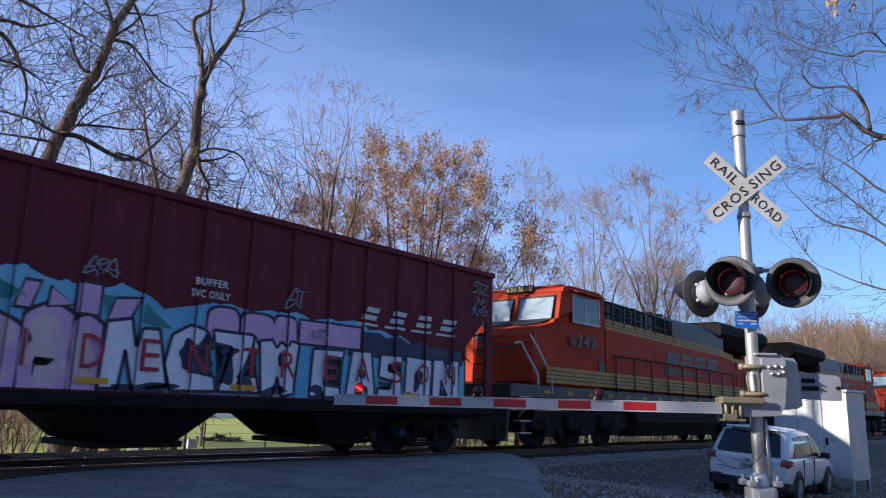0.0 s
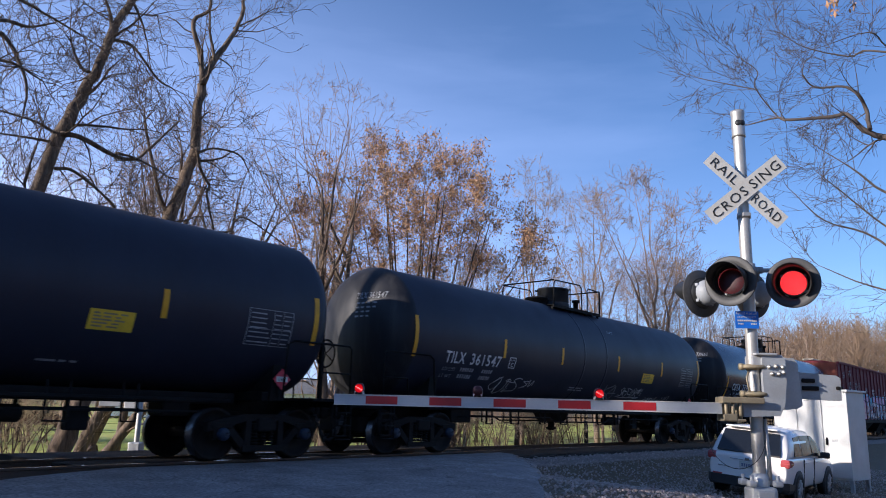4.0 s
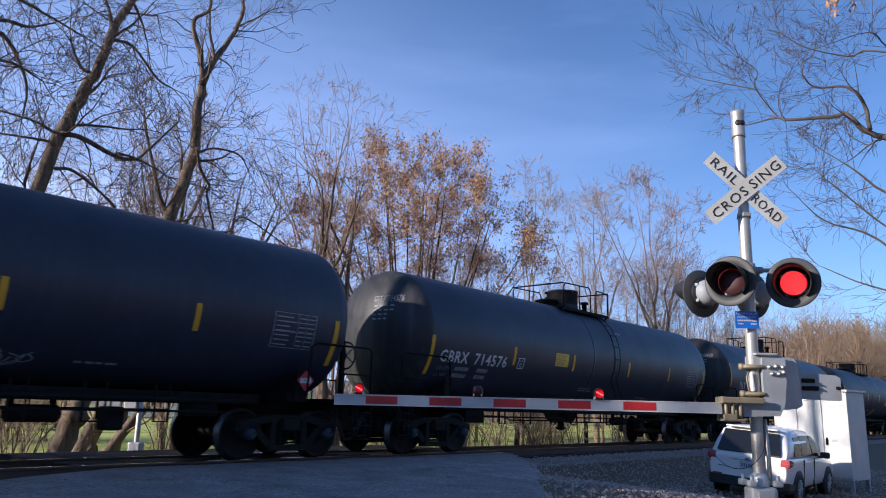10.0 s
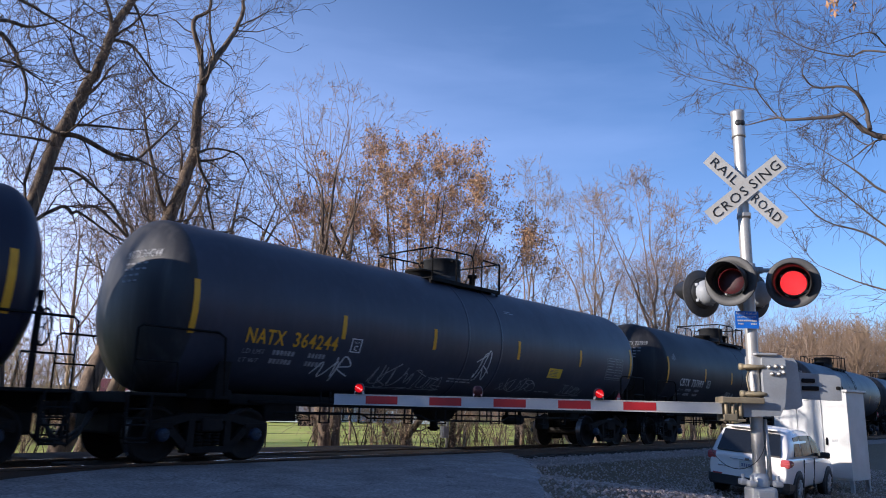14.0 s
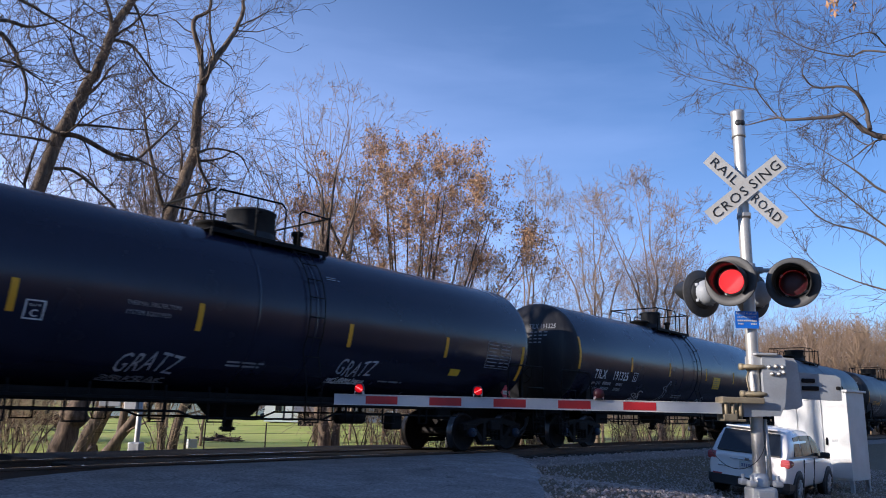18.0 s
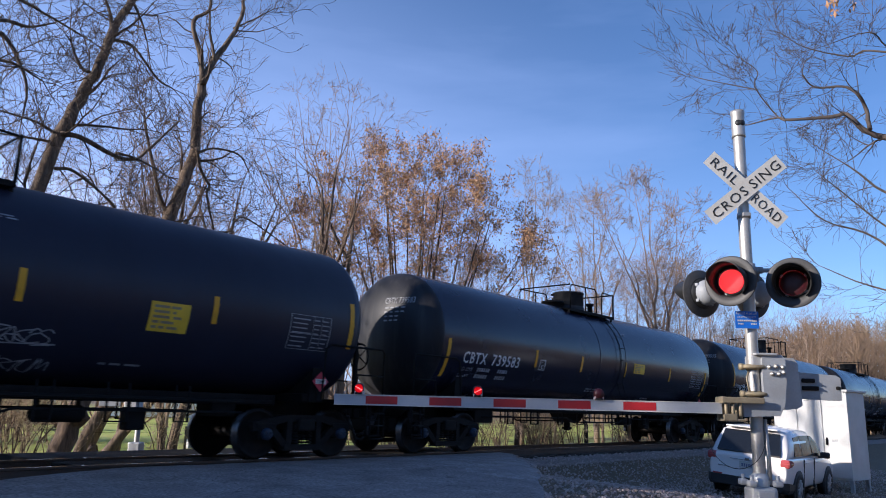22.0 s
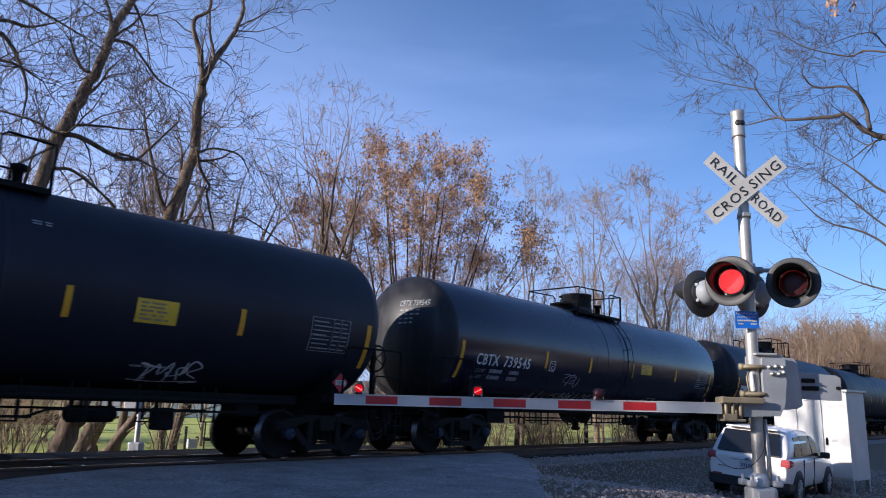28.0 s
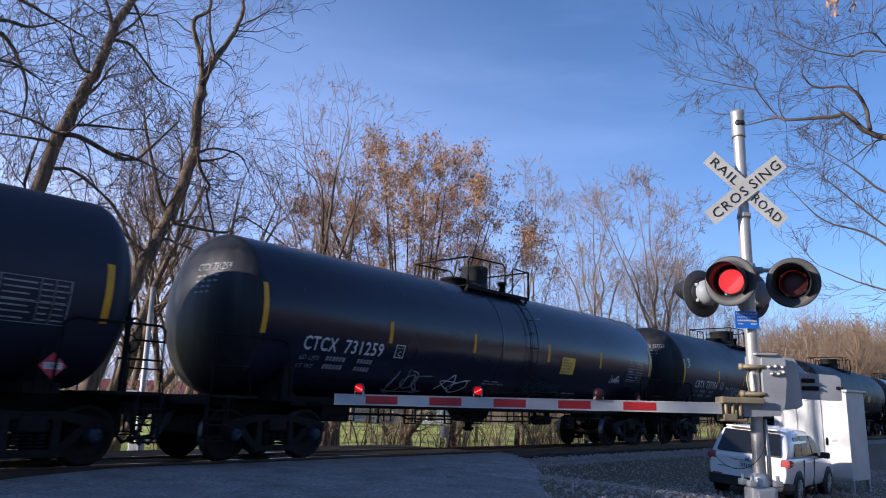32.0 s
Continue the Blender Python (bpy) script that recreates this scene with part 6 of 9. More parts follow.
# ---- parked car ----
def build_suv():
    e = thing("suv_car", "white compact sport utility car parked on gravel", "car", (17.95, 6.28, -0.86), 1.0)
    e.matrix_basis = e.matrix_basis @ pose(0, 0, 0, 5.0, 0, 0)

    def loft(bm, stations, mi=0):
        rings = []
        for x, pts in stations:
            full = [(y, z) for y, z in pts] + [(-y, z) for y, z in reversed(pts) if abs(y) > 1e-6]
            rings.append([bm.verts.new((x, y, z)) for y, z in full])
        n = len(rings[0])
        for a, b in zip(rings, rings[1:]):
            for i in range(n):
                f = bm.faces.new((a[i], a[(i + 1) % n], b[(i + 1) % n], b[i]))
                f.material_index = mi
        bm.faces.new(rings[0][::-1])
        bm.faces.new(rings[-1])
        bmesh.ops.recalc_face_normals(bm, faces=bm.faces)

    def sec(w, zb, zbelt, ztop):
        return [(w * 0.86, zb), (w * 0.97, zb + 0.12), (w * 1.0, zb + 0.32), (w * 0.985, zbelt - 0.12), (w * 0.955, zbelt), (w * 0.90, ztop), (0.0, ztop + 0.02)]
    bm = bm_new()
    loft(bm, [(0.03, sec(0.80, 0.44, 0.86, 0.90)), (0.0, sec(0.84, 0.40, 0.84, 0.94)), (0.06, sec(0.88, 0.34, 0.98, 1.04)), (0.30, sec(0.90, 0.28, 1.02, 1.06)), (1.0, sec(0.905, 0.26, 1.01, 1.05)), (2.4, sec(0.905, 0.26, 0.98, 1.03)), (3.3, sec(0.90, 0.26, 0.94, 1.00)), (3.9, sec(0.89, 0.28, 0.88, 0.95)), (4.45, sec(0.84, 0.32, 0.74, 0.82)), (4.64, sec(0.70, 0.36, 0.62, 0.68))])
    body = part("body", bm, M["car_white"], e, "pearl white bodywork", smooth=True)
    body.modifiers.new("round", "SUBSURF").render_levels = 2
    body.modifiers["round"].levels = 2
    bm = bm_new()

    def top(wb, wt, z0, z1):
        return [(wb, z0), (wb * 0.98, z0 + (z1 - z0) * 0.15), ((wb + wt) / 2 + 0.02, z0 + (z1 - z0) * 0.6), (wt, z1 - 0.05), (wt - 0.10, z1), (0.0, z1 + 0.03)]
    loft(bm, [(0.10, top(0.82, 0.80, 0.98, 1.06)), (0.30, top(0.84, 0.74, 1.0, 1.42)), (0.44, top(0.85, 0.70, 1.0, 1.58)), (0.9, top(0.85, 0.685, 1.0, 1.63)), (1.7, top(0.85, 0.68, 1.0, 1.64)), (2.4, top(0.85, 0.67, 0.98, 1.60)), (2.9, top(0.85, 0.70, 0.96, 1.34)), (3.42, top(0.83, 0.80, 0.93, 1.02))])
    part("cabin", bm, M["car_white"], e, "white roof and pillars", smooth=True)
    # glass laid just outside the pillars
    bm = bm_new()
    v = [(0.085, -0.70, 1.03), (0.085, 0.70, 1.03), (0.36, 0.62, 1.50), (0.36, -0.62, 1.50)]
    vs = [bm.verts.new(Vector(p) + Vector((-0.045, 0, 0.035))) for p in v]
    vb = [bm.verts.new(Vector(p)) for p in v]
    bm.faces.new(vs)
    for i in range(4):
        bm.faces.new((vs[i], vb[i], vb[(i + 1) % 4], vs[(i + 1) % 4]))
    bmesh.ops.recalc_face_normals(bm, faces=bm.faces)
    part("rear_window", bm, M["car_glass"], e, "dark tinted rear window")
    for q in (-1, 1):
        for pts in ([(0.62, 1.06), (1.22, 1.06), (1.20, 1.50), (0.78, 1.47)], [(1.28, 1.06), (2.10, 1.05), (2.02, 1.51), (1.26, 1.51)], [(2.17, 1.05), (2.98, 1.02), (2.62, 1.36), (2.30, 1.50), (2.10, 1.51)]):
            bm = bm_new()
            def yy(z):
                return q * (0.868 - (z - 1.0) * 0.255)
            a = [bm.verts.new((x, yy(z) + q * 0.012, z)) for x, z in pts]
            bm.faces.new(a if q < 0 else a[::-1])
            b = [bm.verts.new((x, yy(z) - q * 0.02, z)) for x, z in pts]
            for i in range(len(pts)):
                j = (i + 1) % len(pts)
                bm.faces.new((a[i], b[i], b[j], a[j]))
            bmesh.ops.recalc_face_normals(bm, faces=bm.faces)
            part("side_window", bm, M["side_glass"], e, "brown tinted side window")
        bm = bm_new()
        prism(bm, [(0.02, 0.82), (0.26, 0.84), (0.40, 0.90), (0.36, 0.965), (0.18, 1.0), (0.04, 1.0), (0.0, 0.93)], "y", 0.70 if q > 0 else -0.913, 0.913 if q > 0 else -0.70)
        bmesh.ops.bevel(bm, geom=bm.edges[:], offset=0.022, segments=2, affect="EDGES")
        lamp = part("tail_lamp", bm, M["tail_red"], e, "red tail lamp cluster")
        bm = bm_new()
        box(bm, (0.24, q * 0.905, 0.90), (0.16, 0.03, 0.04), 0.01)
        part("amber_lens", bm, M["amber"], lamp)
        bm = bm_new()
        box(bm, (-0.012, q * 0.66, 0.50), (0.03, 0.22, 0.07), 0.012)
        part("bumper_reflector", bm, M["tail_red"], e)
        bm = bm_new()
        box(bm, (2.72, q * 1.0, 1.06), (0.14, 0.22, 0.15), 0.045)
        box(bm, (2.74, q * 0.88, 1.0), (0.06, 0.10, 0.05), 0.01)
        part("wing_mirror", bm, M["plastic"], e, "dark wing mirror")
        for x in (1.42, 2.30):
            bm = bm_new()
            box(bm, (x, q * 0.915, 0.90), (0.18, 0.03, 0.03), 0.008)
            part("door_handle", bm, M["car_white"], e)
        for x in (1.25, 2.14):
            bm = bm_new()
            box(bm, (x, q * 0.8975, 0.66), (0.005, 0.028, 0.66))
            part("door_gap", bm, M["plastic"], e)
        for x in (0.82, 3.49):
            bm = bm_new()
            lathe(bm, [(0.0, 0.40), (0.04, 0.40), (0.05, 0.37), (0.05, 0.0)], (x, q * 0.87, 0.36), (0, q, 0), 26)
            part("wheel_arch", bm, M["plastic"], e)
            bm = bm_new()
            lathe(bm, [(-0.11, 0.20), (-0.11, 0.32), (-0.08, 0.345), (0.08, 0.345), (0.11, 0.32), (0.115, 0.235), (0.10, 0.22)], (x, q * 0.83, 0.345), (0, q, 0), 30)
            w = part("tyre", bm, M["tyre"], e, "black tyre")
            bm = bm_new()
            lathe(bm, [(0.06, 0.225), (0.10, 0.215), (0.085, 0.06), (0.105, 0.05), (0.105, 0.0)], (x, q * 0.83, 0.345), (0, q, 0), 26)
            for k in range(10):
                t = k * math.pi / 5
                box(bm, (x + 0.13 * math.cos(t), q * 0.936, 0.345 + 0.13 * math.sin(t)), (0.17, 0.02, 0.030), 0.006, Matrix.Rotation(-t, 3, "Y"))
            part("rim", bm, M["alu"], w, "multi-spoke alloy rim")
    bm = bm_new()
    loft(bm, [(-0.035, [(0.74, 0.30), (0.80, 0.36), (0.80, 0.50), (0.0, 0.50)]), (0.10, [(0.86, 0.26), (0.90, 0.34), (0.905, 0.50), (0.0, 0.50)]), (0.44, [(0.88, 0.26), (0.913, 0.34), (0.915, 0.46), (0.0, 0.46)])])
    part("rear_bumper", bm, M["plastic"], e, "black lower rear bumper")
    bm = bm_new()
    box(bm, (-0.002, 0, 0.885), (0.02, 0.78, 0.016), 0.006)
    part("tailgate_trim", bm, M["chrome"], e, "chrome tailgate strip")
    bm = bm_new()
    box(bm, (-0.006, 0, 0.775), (0.015, 0.34, 0.15), 0.006)
    plate = part("number_plate", bm, M["white_sign"], e, "white number plate")
    bm = bm_new()
    for k in range(5):
        box(bm, (-0.015, -0.10 + k * 0.05, 0.77), (0.004, 0.032, 0.07))
    part("plate_bars", bm, M["plate_ink"], plate)
    bm = bm_new()
    tube(bm, [(0.06, 0.05, 1.06), (0.10, -0.22, 1.13), (0.12, -0.34, 1.15)], 0.012, 6)
    part("rear_wiper", bm, M["plastic"], e)
    bm = bm_new()
    box(bm, (0.36, 0, 1.615), (0.26, 1.16, 0.035), 0.015)
    part("roof_spoiler", bm, M["car_white"], e)
    bm = bm_new()
    box(bm, (-0.012, 0.0, 0.905), (0.015, 0.10, 0.06), 0.01)
    box(bm, (-0.004, 0.55, 0.70), (0.012, 0.22, 0.022), 0.004)
    part("badge", bm, M["chrome"], e)


build_suv()


# ---- hopper car ----
M["g_pink"] = mat("pink_spray_paint", (0.70, 0.44, 0.62), (0.60, 0.36, 0.55), 0.6, 0, 1.5, 20)
M["g_white"] = mat("white_spray_paint", (0.86, 0.84, 0.86), (0.74, 0.72, 0.76), 0.6, 0, 1.5, 20)
M["g_blue"] = mat("pale_blue_spray_paint", (0.24, 0.54, 0.66), (0.16, 0.42, 0.60), 0.6, 0, 1.5, 20)
M["g_teal"] = mat("teal_spray_paint", (0.03, 0.20, 0.18), (0.05, 0.26, 0.25), 0.6, 0, 1.5, 20)
M["g_navy"] = mat("navy_spray_paint", (0.03, 0.04, 0.10), (0.02, 0.03, 0.06), 0.6, 0, 1.5, 20)
M["g_line"] = mat("dark_outline_paint", (0.025, 0.022, 0.045), (0.04, 0.03, 0.06), 0.6, 0, 1.5, 20)
M["g_red"] = mat("red_spray_paint", (0.40, 0.02, 0.035), (0.32, 0.02, 0.03), 0.6, 0, 2.5, 20)
M["g_tan"] = mat("yellowish_spray_paint", (0.72, 0.58, 0.44), (0.66, 0.46, 0.56), 0.6, 0, 1.5, 20)

HOP_W, HOP_TOP, HOP_BOT = 1.60, 4.24, 1.08
RIBS = [-7.35 + 0.925 * i for i in range(16)]
RIB_W, RIB_D = 0.16, 0.05


def on_side(name, shapes, material, hop, layer, label=""):
    """Paint on the ribbed side: flat outlines cut at the ribs and pressed on to panel or rib."""
    bm = bm_new()
    for poly in shapes:
        vs = [bm.verts.new((u, 0, v)) for u, v in poly]
        bm.faces.new(vs)
    bmesh.ops.triangulate(bm, faces=bm.faces[:], ngon_method="EAR_CLIP")
    for x in RIBS:
        for s in (-RIB_W / 2, RIB_W / 2):
            bmesh.ops.bisect_plane(bm, geom=bm.verts[:] + bm.edges[:] + bm.faces[:], plane_co=(x + s, 0, 0), plane_no=(1, 0, 0))
    out = bm_new()
    for f in bm.faces:
        c = f.calc_center_median()
        rib = any(abs(c.x - x) < RIB_W / 2 for x in RIBS)
        y = -HOP_W - 0.004 - layer * 0.003 - (RIB_D if rib else 0)
        vs = [out.verts.new((v.co.x, y, v.co.z)) for v in f.verts]
        g = out.faces.new(vs)
        g.normal_update()
        if g.normal.y > 0:
            g.normal_flip()
    bm.free()
    return part(name, out, material, hop, label)


def blob(rnd, cx, cz, w, h, power=3.0, wob=0.10, n=26):
    pts = []
    ph = [rnd.uniform(0, 6.28) for _ in range(3)]
    for i in range(n):
        t = 2 * math.pi * i / n
        c, s = math.cos(t), math.sin(t)
        k = 1 + wob * math.sin(2 * t + ph[0]) + wob * 0.7 * math.sin(3 * t + ph[1]) + wob * 0.5 * math.sin(5 * t + ph[2])
        pts.append((cx + w / 2 * k * math.copysign(abs(c) ** (2 / power), c), cz + h / 2 * k * math.copysign(abs(s) ** (2 / power), s)))
    return pts


def scaled(poly, k):
    cx = sum(p[0] for p in poly) / len(poly)
    cz = sum(p[1] for p in poly) / len(poly)
    return [(p[0] + (k if p[0] > cx else -k) * min(1, abs(p[0] - cx) * 8), p[1] + (k if p[1] > cz else -k) * min(1, abs(p[1] - cz) * 8)) for p in poly]


def clip_low(poly, z=1.11):
    return [(u, max(v, z)) for u, v in poly]


def stroke(pts, w):
    """A flat brush line as one outline."""
    left, right = [], []
    for i, p in enumerate(pts):
        a, b = pts[max(0, i - 1)], pts[min(len(pts) - 1, i + 1)]
        dx, dz = b[0] - a[0], b[1] - a[1]
        d = math.hypot(dx, dz) or 1
        left.append((p[0] - dz / d * w / 2, p[1] + dx / d * w / 2))
        right.append((p[0] + dz / d * w / 2, p[1] - dx / d * w / 2))
    return left + right[::-1]


def quad(x0, x1, z0, z1, s=0.0):
    return [(x0, z0), (x1, z0), (x1 + s, z1), (x0 + s, z1)]


def build_hopper():
    hop = thing("hopper_car", "brown-red covered hopper car with large graffiti", "hopper car")
    P = M["hopper_red"]
    for q in (-1, 1):
        y0, y1 = sorted((q * (HOP_W - 0.06), q * HOP_W))
        bm = bm_new()
        prism(bm, [(-6.55, HOP_BOT), (6.55, HOP_BOT), (6.55, 2.0), (7.72, 3.15), (7.72, HOP_TOP), (-7.72, HOP_TOP), (-7.72, 3.15), (-6.55, 2.0)], "y", y0, y1)
        for s in (-1, 1):
            prism(bm, [(s * 7.72, HOP_BOT), (s * 7.97, HOP_BOT), (s * 7.97, HOP_TOP), (s * 7.72, HOP_TOP)], "y", y0, y1)
            prism(bm, [(s * 6.55, HOP_BOT), (s * 7.72, HOP_BOT), (s * 7.72, 1.32), (s * 6.55, 1.32)], "y", y0, y1)
        side = part("side_sheet", bm, P, hop, "brown-red ribbed steel side")
        rib = None
        for x in RIBS:
            if rib is None:
                bm = bm_new()
                prism(bm, [(-RIB_W / 2, 0), (RIB_W / 2, 0), (RIB_W / 2 - 0.015, q * RIB_D), (-RIB_W / 2 + 0.015, q * RIB_D)], "z", HOP_BOT, HOP_TOP - 0.06)
                rib = part("rib", bm, P, side)
                rib.matrix_basis = pose(x, q * HOP_W, 0)
            else:
                share("rib", rib, side, pose(x, q * HOP_W, 0))
        bm = bm_new()
        box(bm, (0, q * (HOP_W + 0.01), HOP_TOP - 0.02), (15.94, 0.14, 0.12), 0.02)
        part("top_chord", bm, P, hop)
        bm = bm_new()
        box(bm, (0, q * (HOP_W - 0.02), HOP_BOT - 0.10), (15.94, 0.12, 0.20), 0.02)
        part("side_sill", bm, M["steel_dark"], hop)
    bm = bm_new()
    prism(bm, [(-1.56, 4.20), (1.56, 4.20), (0.8, 4.36), (-0.8, 4.36)], "x", -7.9, 7.9)
    part("roof", bm, P, hop)
    bm = bm_new()
    box(bm, (0, 0, 4.46), (15.6, 0.6, 0.05), 0.01)
    for i in range(11):
        box(bm, (-7 + i * 1.4, 0, 4.40), (0.08, 0.5, 0.1))
    part("running_board", bm, M["galv"], hop, "roof running board")
    for s in (-1, 1):
        bm = bm_new()
        prism(bm, [(s * 7.97, HOP_TOP), (s * 7.97, 3.45), (s * 7.90, 3.40), (s * 5.5, 1.25), (s * 5.3, 1.25), (s * 7.5, 3.40), (s * 7.85, HOP_TOP)], "y", -HOP_W + 0.07, HOP_W - 0.07)
        part("slope_sheet", bm, M["hopper_rust"], hop, "sloping end sheet")
        for y in (-1.50, -0.75, 0.0, 0.75, 1.50):
            bm = bm_new()
            box(bm, (s * 7.92, y, 2.26), (0.10, 0.09, 2.36), 0.01)
            part("end_post", bm, M["hopper_rust"], hop)
        for y in (-1.1, -0.4, 0.4, 1.1):
            bm = bm_new()
            tube(bm, [(s * 7.85, y, 3.35), (s * 6.4, y, 1.9)], 0.05, 4)
            part("slope_stiffener", bm, M["hopper_rust"], hop)
        bm = bm_new()
        box(bm, (s * 6.3, 0, 1.7), (0.08, 2.6, 1.0), 0.02)
        part("bay_wall", bm, M["hopper_rust"], hop)
        bm = bm_new()
        box(bm, (s * 7.3, 0, 1.06), (1.4, 3.0, 0.06), 0.01)
        box(bm, (s * 7.3, 0, 0.86), (2.2, 0.5, 0.32), 0.02)
        part("end_sill", bm, M["steel_dark"], hop)
        bm = bm_new()
        ladder(bm, 0, 0.44, [(0, 1.0), (0, 4.3)], 0.36, 0.014)
        lad = part("end_ladder", bm, M["steel_dark"], hop, "end ladder")
        lad.matrix_basis = pose(s * 8.05, -1.2 * s, 0, 0, 0, 90)
        bm = bm_new()
        box(bm, (s * 8.3, 0, 0.86), (0.5, 0.16, 0.18), 0.03)
        box(bm, (s * 8.5, 0.03 * s, 0.86), (0.18, 0.26, 0.28), 0.05)
        part("coupler", bm, M["cast"], hop)
    bm = bm_new()
    lathe(bm, [(-0.02, 0.27), (0, 0.29), (0.02, 0.27), (0, 0.25), (-0.02, 0.27)], (-8.12, 0.6, 2.5), (1, 0, 0), 18)
    part("brake_wheel", bm, M["steel_dark"], hop)
    bm = bm_new()
    box(bm, (0, 0, 0.95), (13.0, 0.6, 0.3), 0.02)
    part("centre_sill", bm, M["steel_dark"], hop)
    for x in (-4.6, -0.4, 3.8):
        bm = bm_new()
        w = 1.25
        top = [(x - w, -1.5), (x + w, -1.5), (x + w, 1.5), (x - w, 1.5)]
        lowr = [(x - 0.58, -1.05), (x + 0.58, -1.05), (x + 0.58, 1.05), (x - 0.58, 1.05)]
        a = [bm.verts.new((p[0], p[1], 0.98)) for p in top]
        b = [bm.verts.new((p[0], p[1], 0.36)) for p in lowr]
        bm.faces.new(b)
        bm.faces.new(a)
        for i in range(4):
            bm.faces.new((a[i], a[(i + 1) % 4], b[(i + 1) % 4], b[i]))
        bmesh.ops.recalc_face_normals(bm, faces=bm.faces)
        bay = part("hopper_bay", bm, M["steel_dark"], hop, "black discharge bay")
        bm = bm_new()
        box(bm, (x, 0, 0.30), (1.5, 1.9, 0.10), 0.02)
        part("discharge_gate", bm, M["steel_dark"], bay)
    for s in (-6.25, 6.25):
        add_truck(hop, s)
    # paint: pale clouds, slab letters, outlines, red bars
    rnd = random.Random(77)

    def each(name, shapes, material, layer, label=""):
        for s in shapes:
            on_side(name, [s], material, hop, layer, label)

    def slab(x0, x1, zl, zr, bulge=0.05):
        xm = (x0 + x1) / 2
        return [(x0, 1.11), (x1, 1.11), (x1 + 0.02, 1.6), (x1, zr - 0.06), (x1 - 0.08, zr), (xm, (zl + zr) / 2 + bulge), (x0 + 0.07, zl), (x0, zl - 0.07), (x0 - 0.03, 1.6)]
    def crest(u):
        low = 2.62 - 0.27 * smoothstep(-1.2, -0.3, u) + 0.22 * smoothstep(-0.2, 0.3, u) - 0.5 * smoothstep(3.6, 6.4, u) + 0.12 * smoothstep(-2.4, -3.0, u)
        return low + 0.05 * math.sin(u * 4.3) + 0.04 * math.sin(u * 9.1 + 1) + 0.025 * math.sin(u * 23.0) - 0.8 * smoothstep(-5.6, -6.6, u)
    us = [-6.4 + 0.10 * i for i in range(134)]
    on_side("paint_ground", [[(u, crest(u)) for u in us] + [(6.92, 1.11), (-6.4, 1.11)]], M["g_blue"], hop, 0, "pale blue sprayed ground with a ragged upper edge")
    on_side("paint_haze", [[(3.3 + 0.175 * i, 2.48 + 0.05 * math.sin(i * 1.7) - 0.012 * i) for i in range(21)] + [(6.85, 1.95), (3.3, 1.95)]], M["g_navy"], hop, 1, "dark blue sprayed haze")
    # old lilac and yellowish piece with broad rounded letters
    pale = [slab(-6.2, -4.9, 1.95, 2.1), slab(-4.8, -3.4, 2.05, 2.15), slab(-3.3, -2.62, 2.15, 1.95), slab(-2.58, -1.95, 2.15, 2.2, 0.12), slab(-1.93, -1.52, 2.12, 2.1, 0.06)]
    each("paint_outline", [clip_low(scaled(p, 0.05)) for p in pale], M["g_line"], 1, "dark outline")
    each("paint_lilac", pale, M["g_pink"], 2, "lilac sprayed slab letter")
    each("paint_tan", [clip_low(blob(rnd, x, z, w, h, 2.5, 0.2)) for x, z, w, h in ((-2.3, 1.75, 0.55, 0.6), (-2.2, 1.35, 0.5, 0.35), (-1.75, 1.6, 0.3, 0.7), (-3.0, 1.4, 0.5, 0.4), (-4.1, 1.6, 0.9, 0.6), (-5.5, 1.5, 0.8, 0.6), (-2.85, 1.8, 0.25, 0.5))], M["g_tan"], 3, "yellowish sprayed cloud")
    pink = [quad(-2.75, -2.55, 2.2, 2.55, 0.1), quad(-1.92, -1.60, 2.2, 2.62), [(-2.3, 2.25), (-1.98, 2.3), (-2.28, 2.5)], [(-1.45, 2.12), (-1.12, 2.2), (-0.98, 2.5), (-1.35, 2.45)], blob(rnd, 0.50, 2.27, 0.62, 0.50, 3.2, 0.04), blob(rnd, 1.18, 2.24, 0.66, 0.56, 3.2, 0.04), blob(rnd, 1.78, 2.24, 0.52, 0.54, 3.2, 0.04), quad(2.12, 3.62, 2.10, 2.50)]
    each("paint_outline", [scaled(p, 0.045) for p in pink], M["g_line"], 3, "dark outline")
    each("paint_pink", pink, M["g_pink"], 4, "pink sprayed shape")
    each("paint_facet", [[(-0.95, 2.15), (-0.40, 2.1), (-0.9, 2.45)], [(-1.5, 2.2), (-1.35, 2.5), (-1.55, 2.5)], [(-3.0, 2.25), (-2.6, 2.35), (-3.0, 2.55)]], M["g_teal"], 4, "dark teal facet")
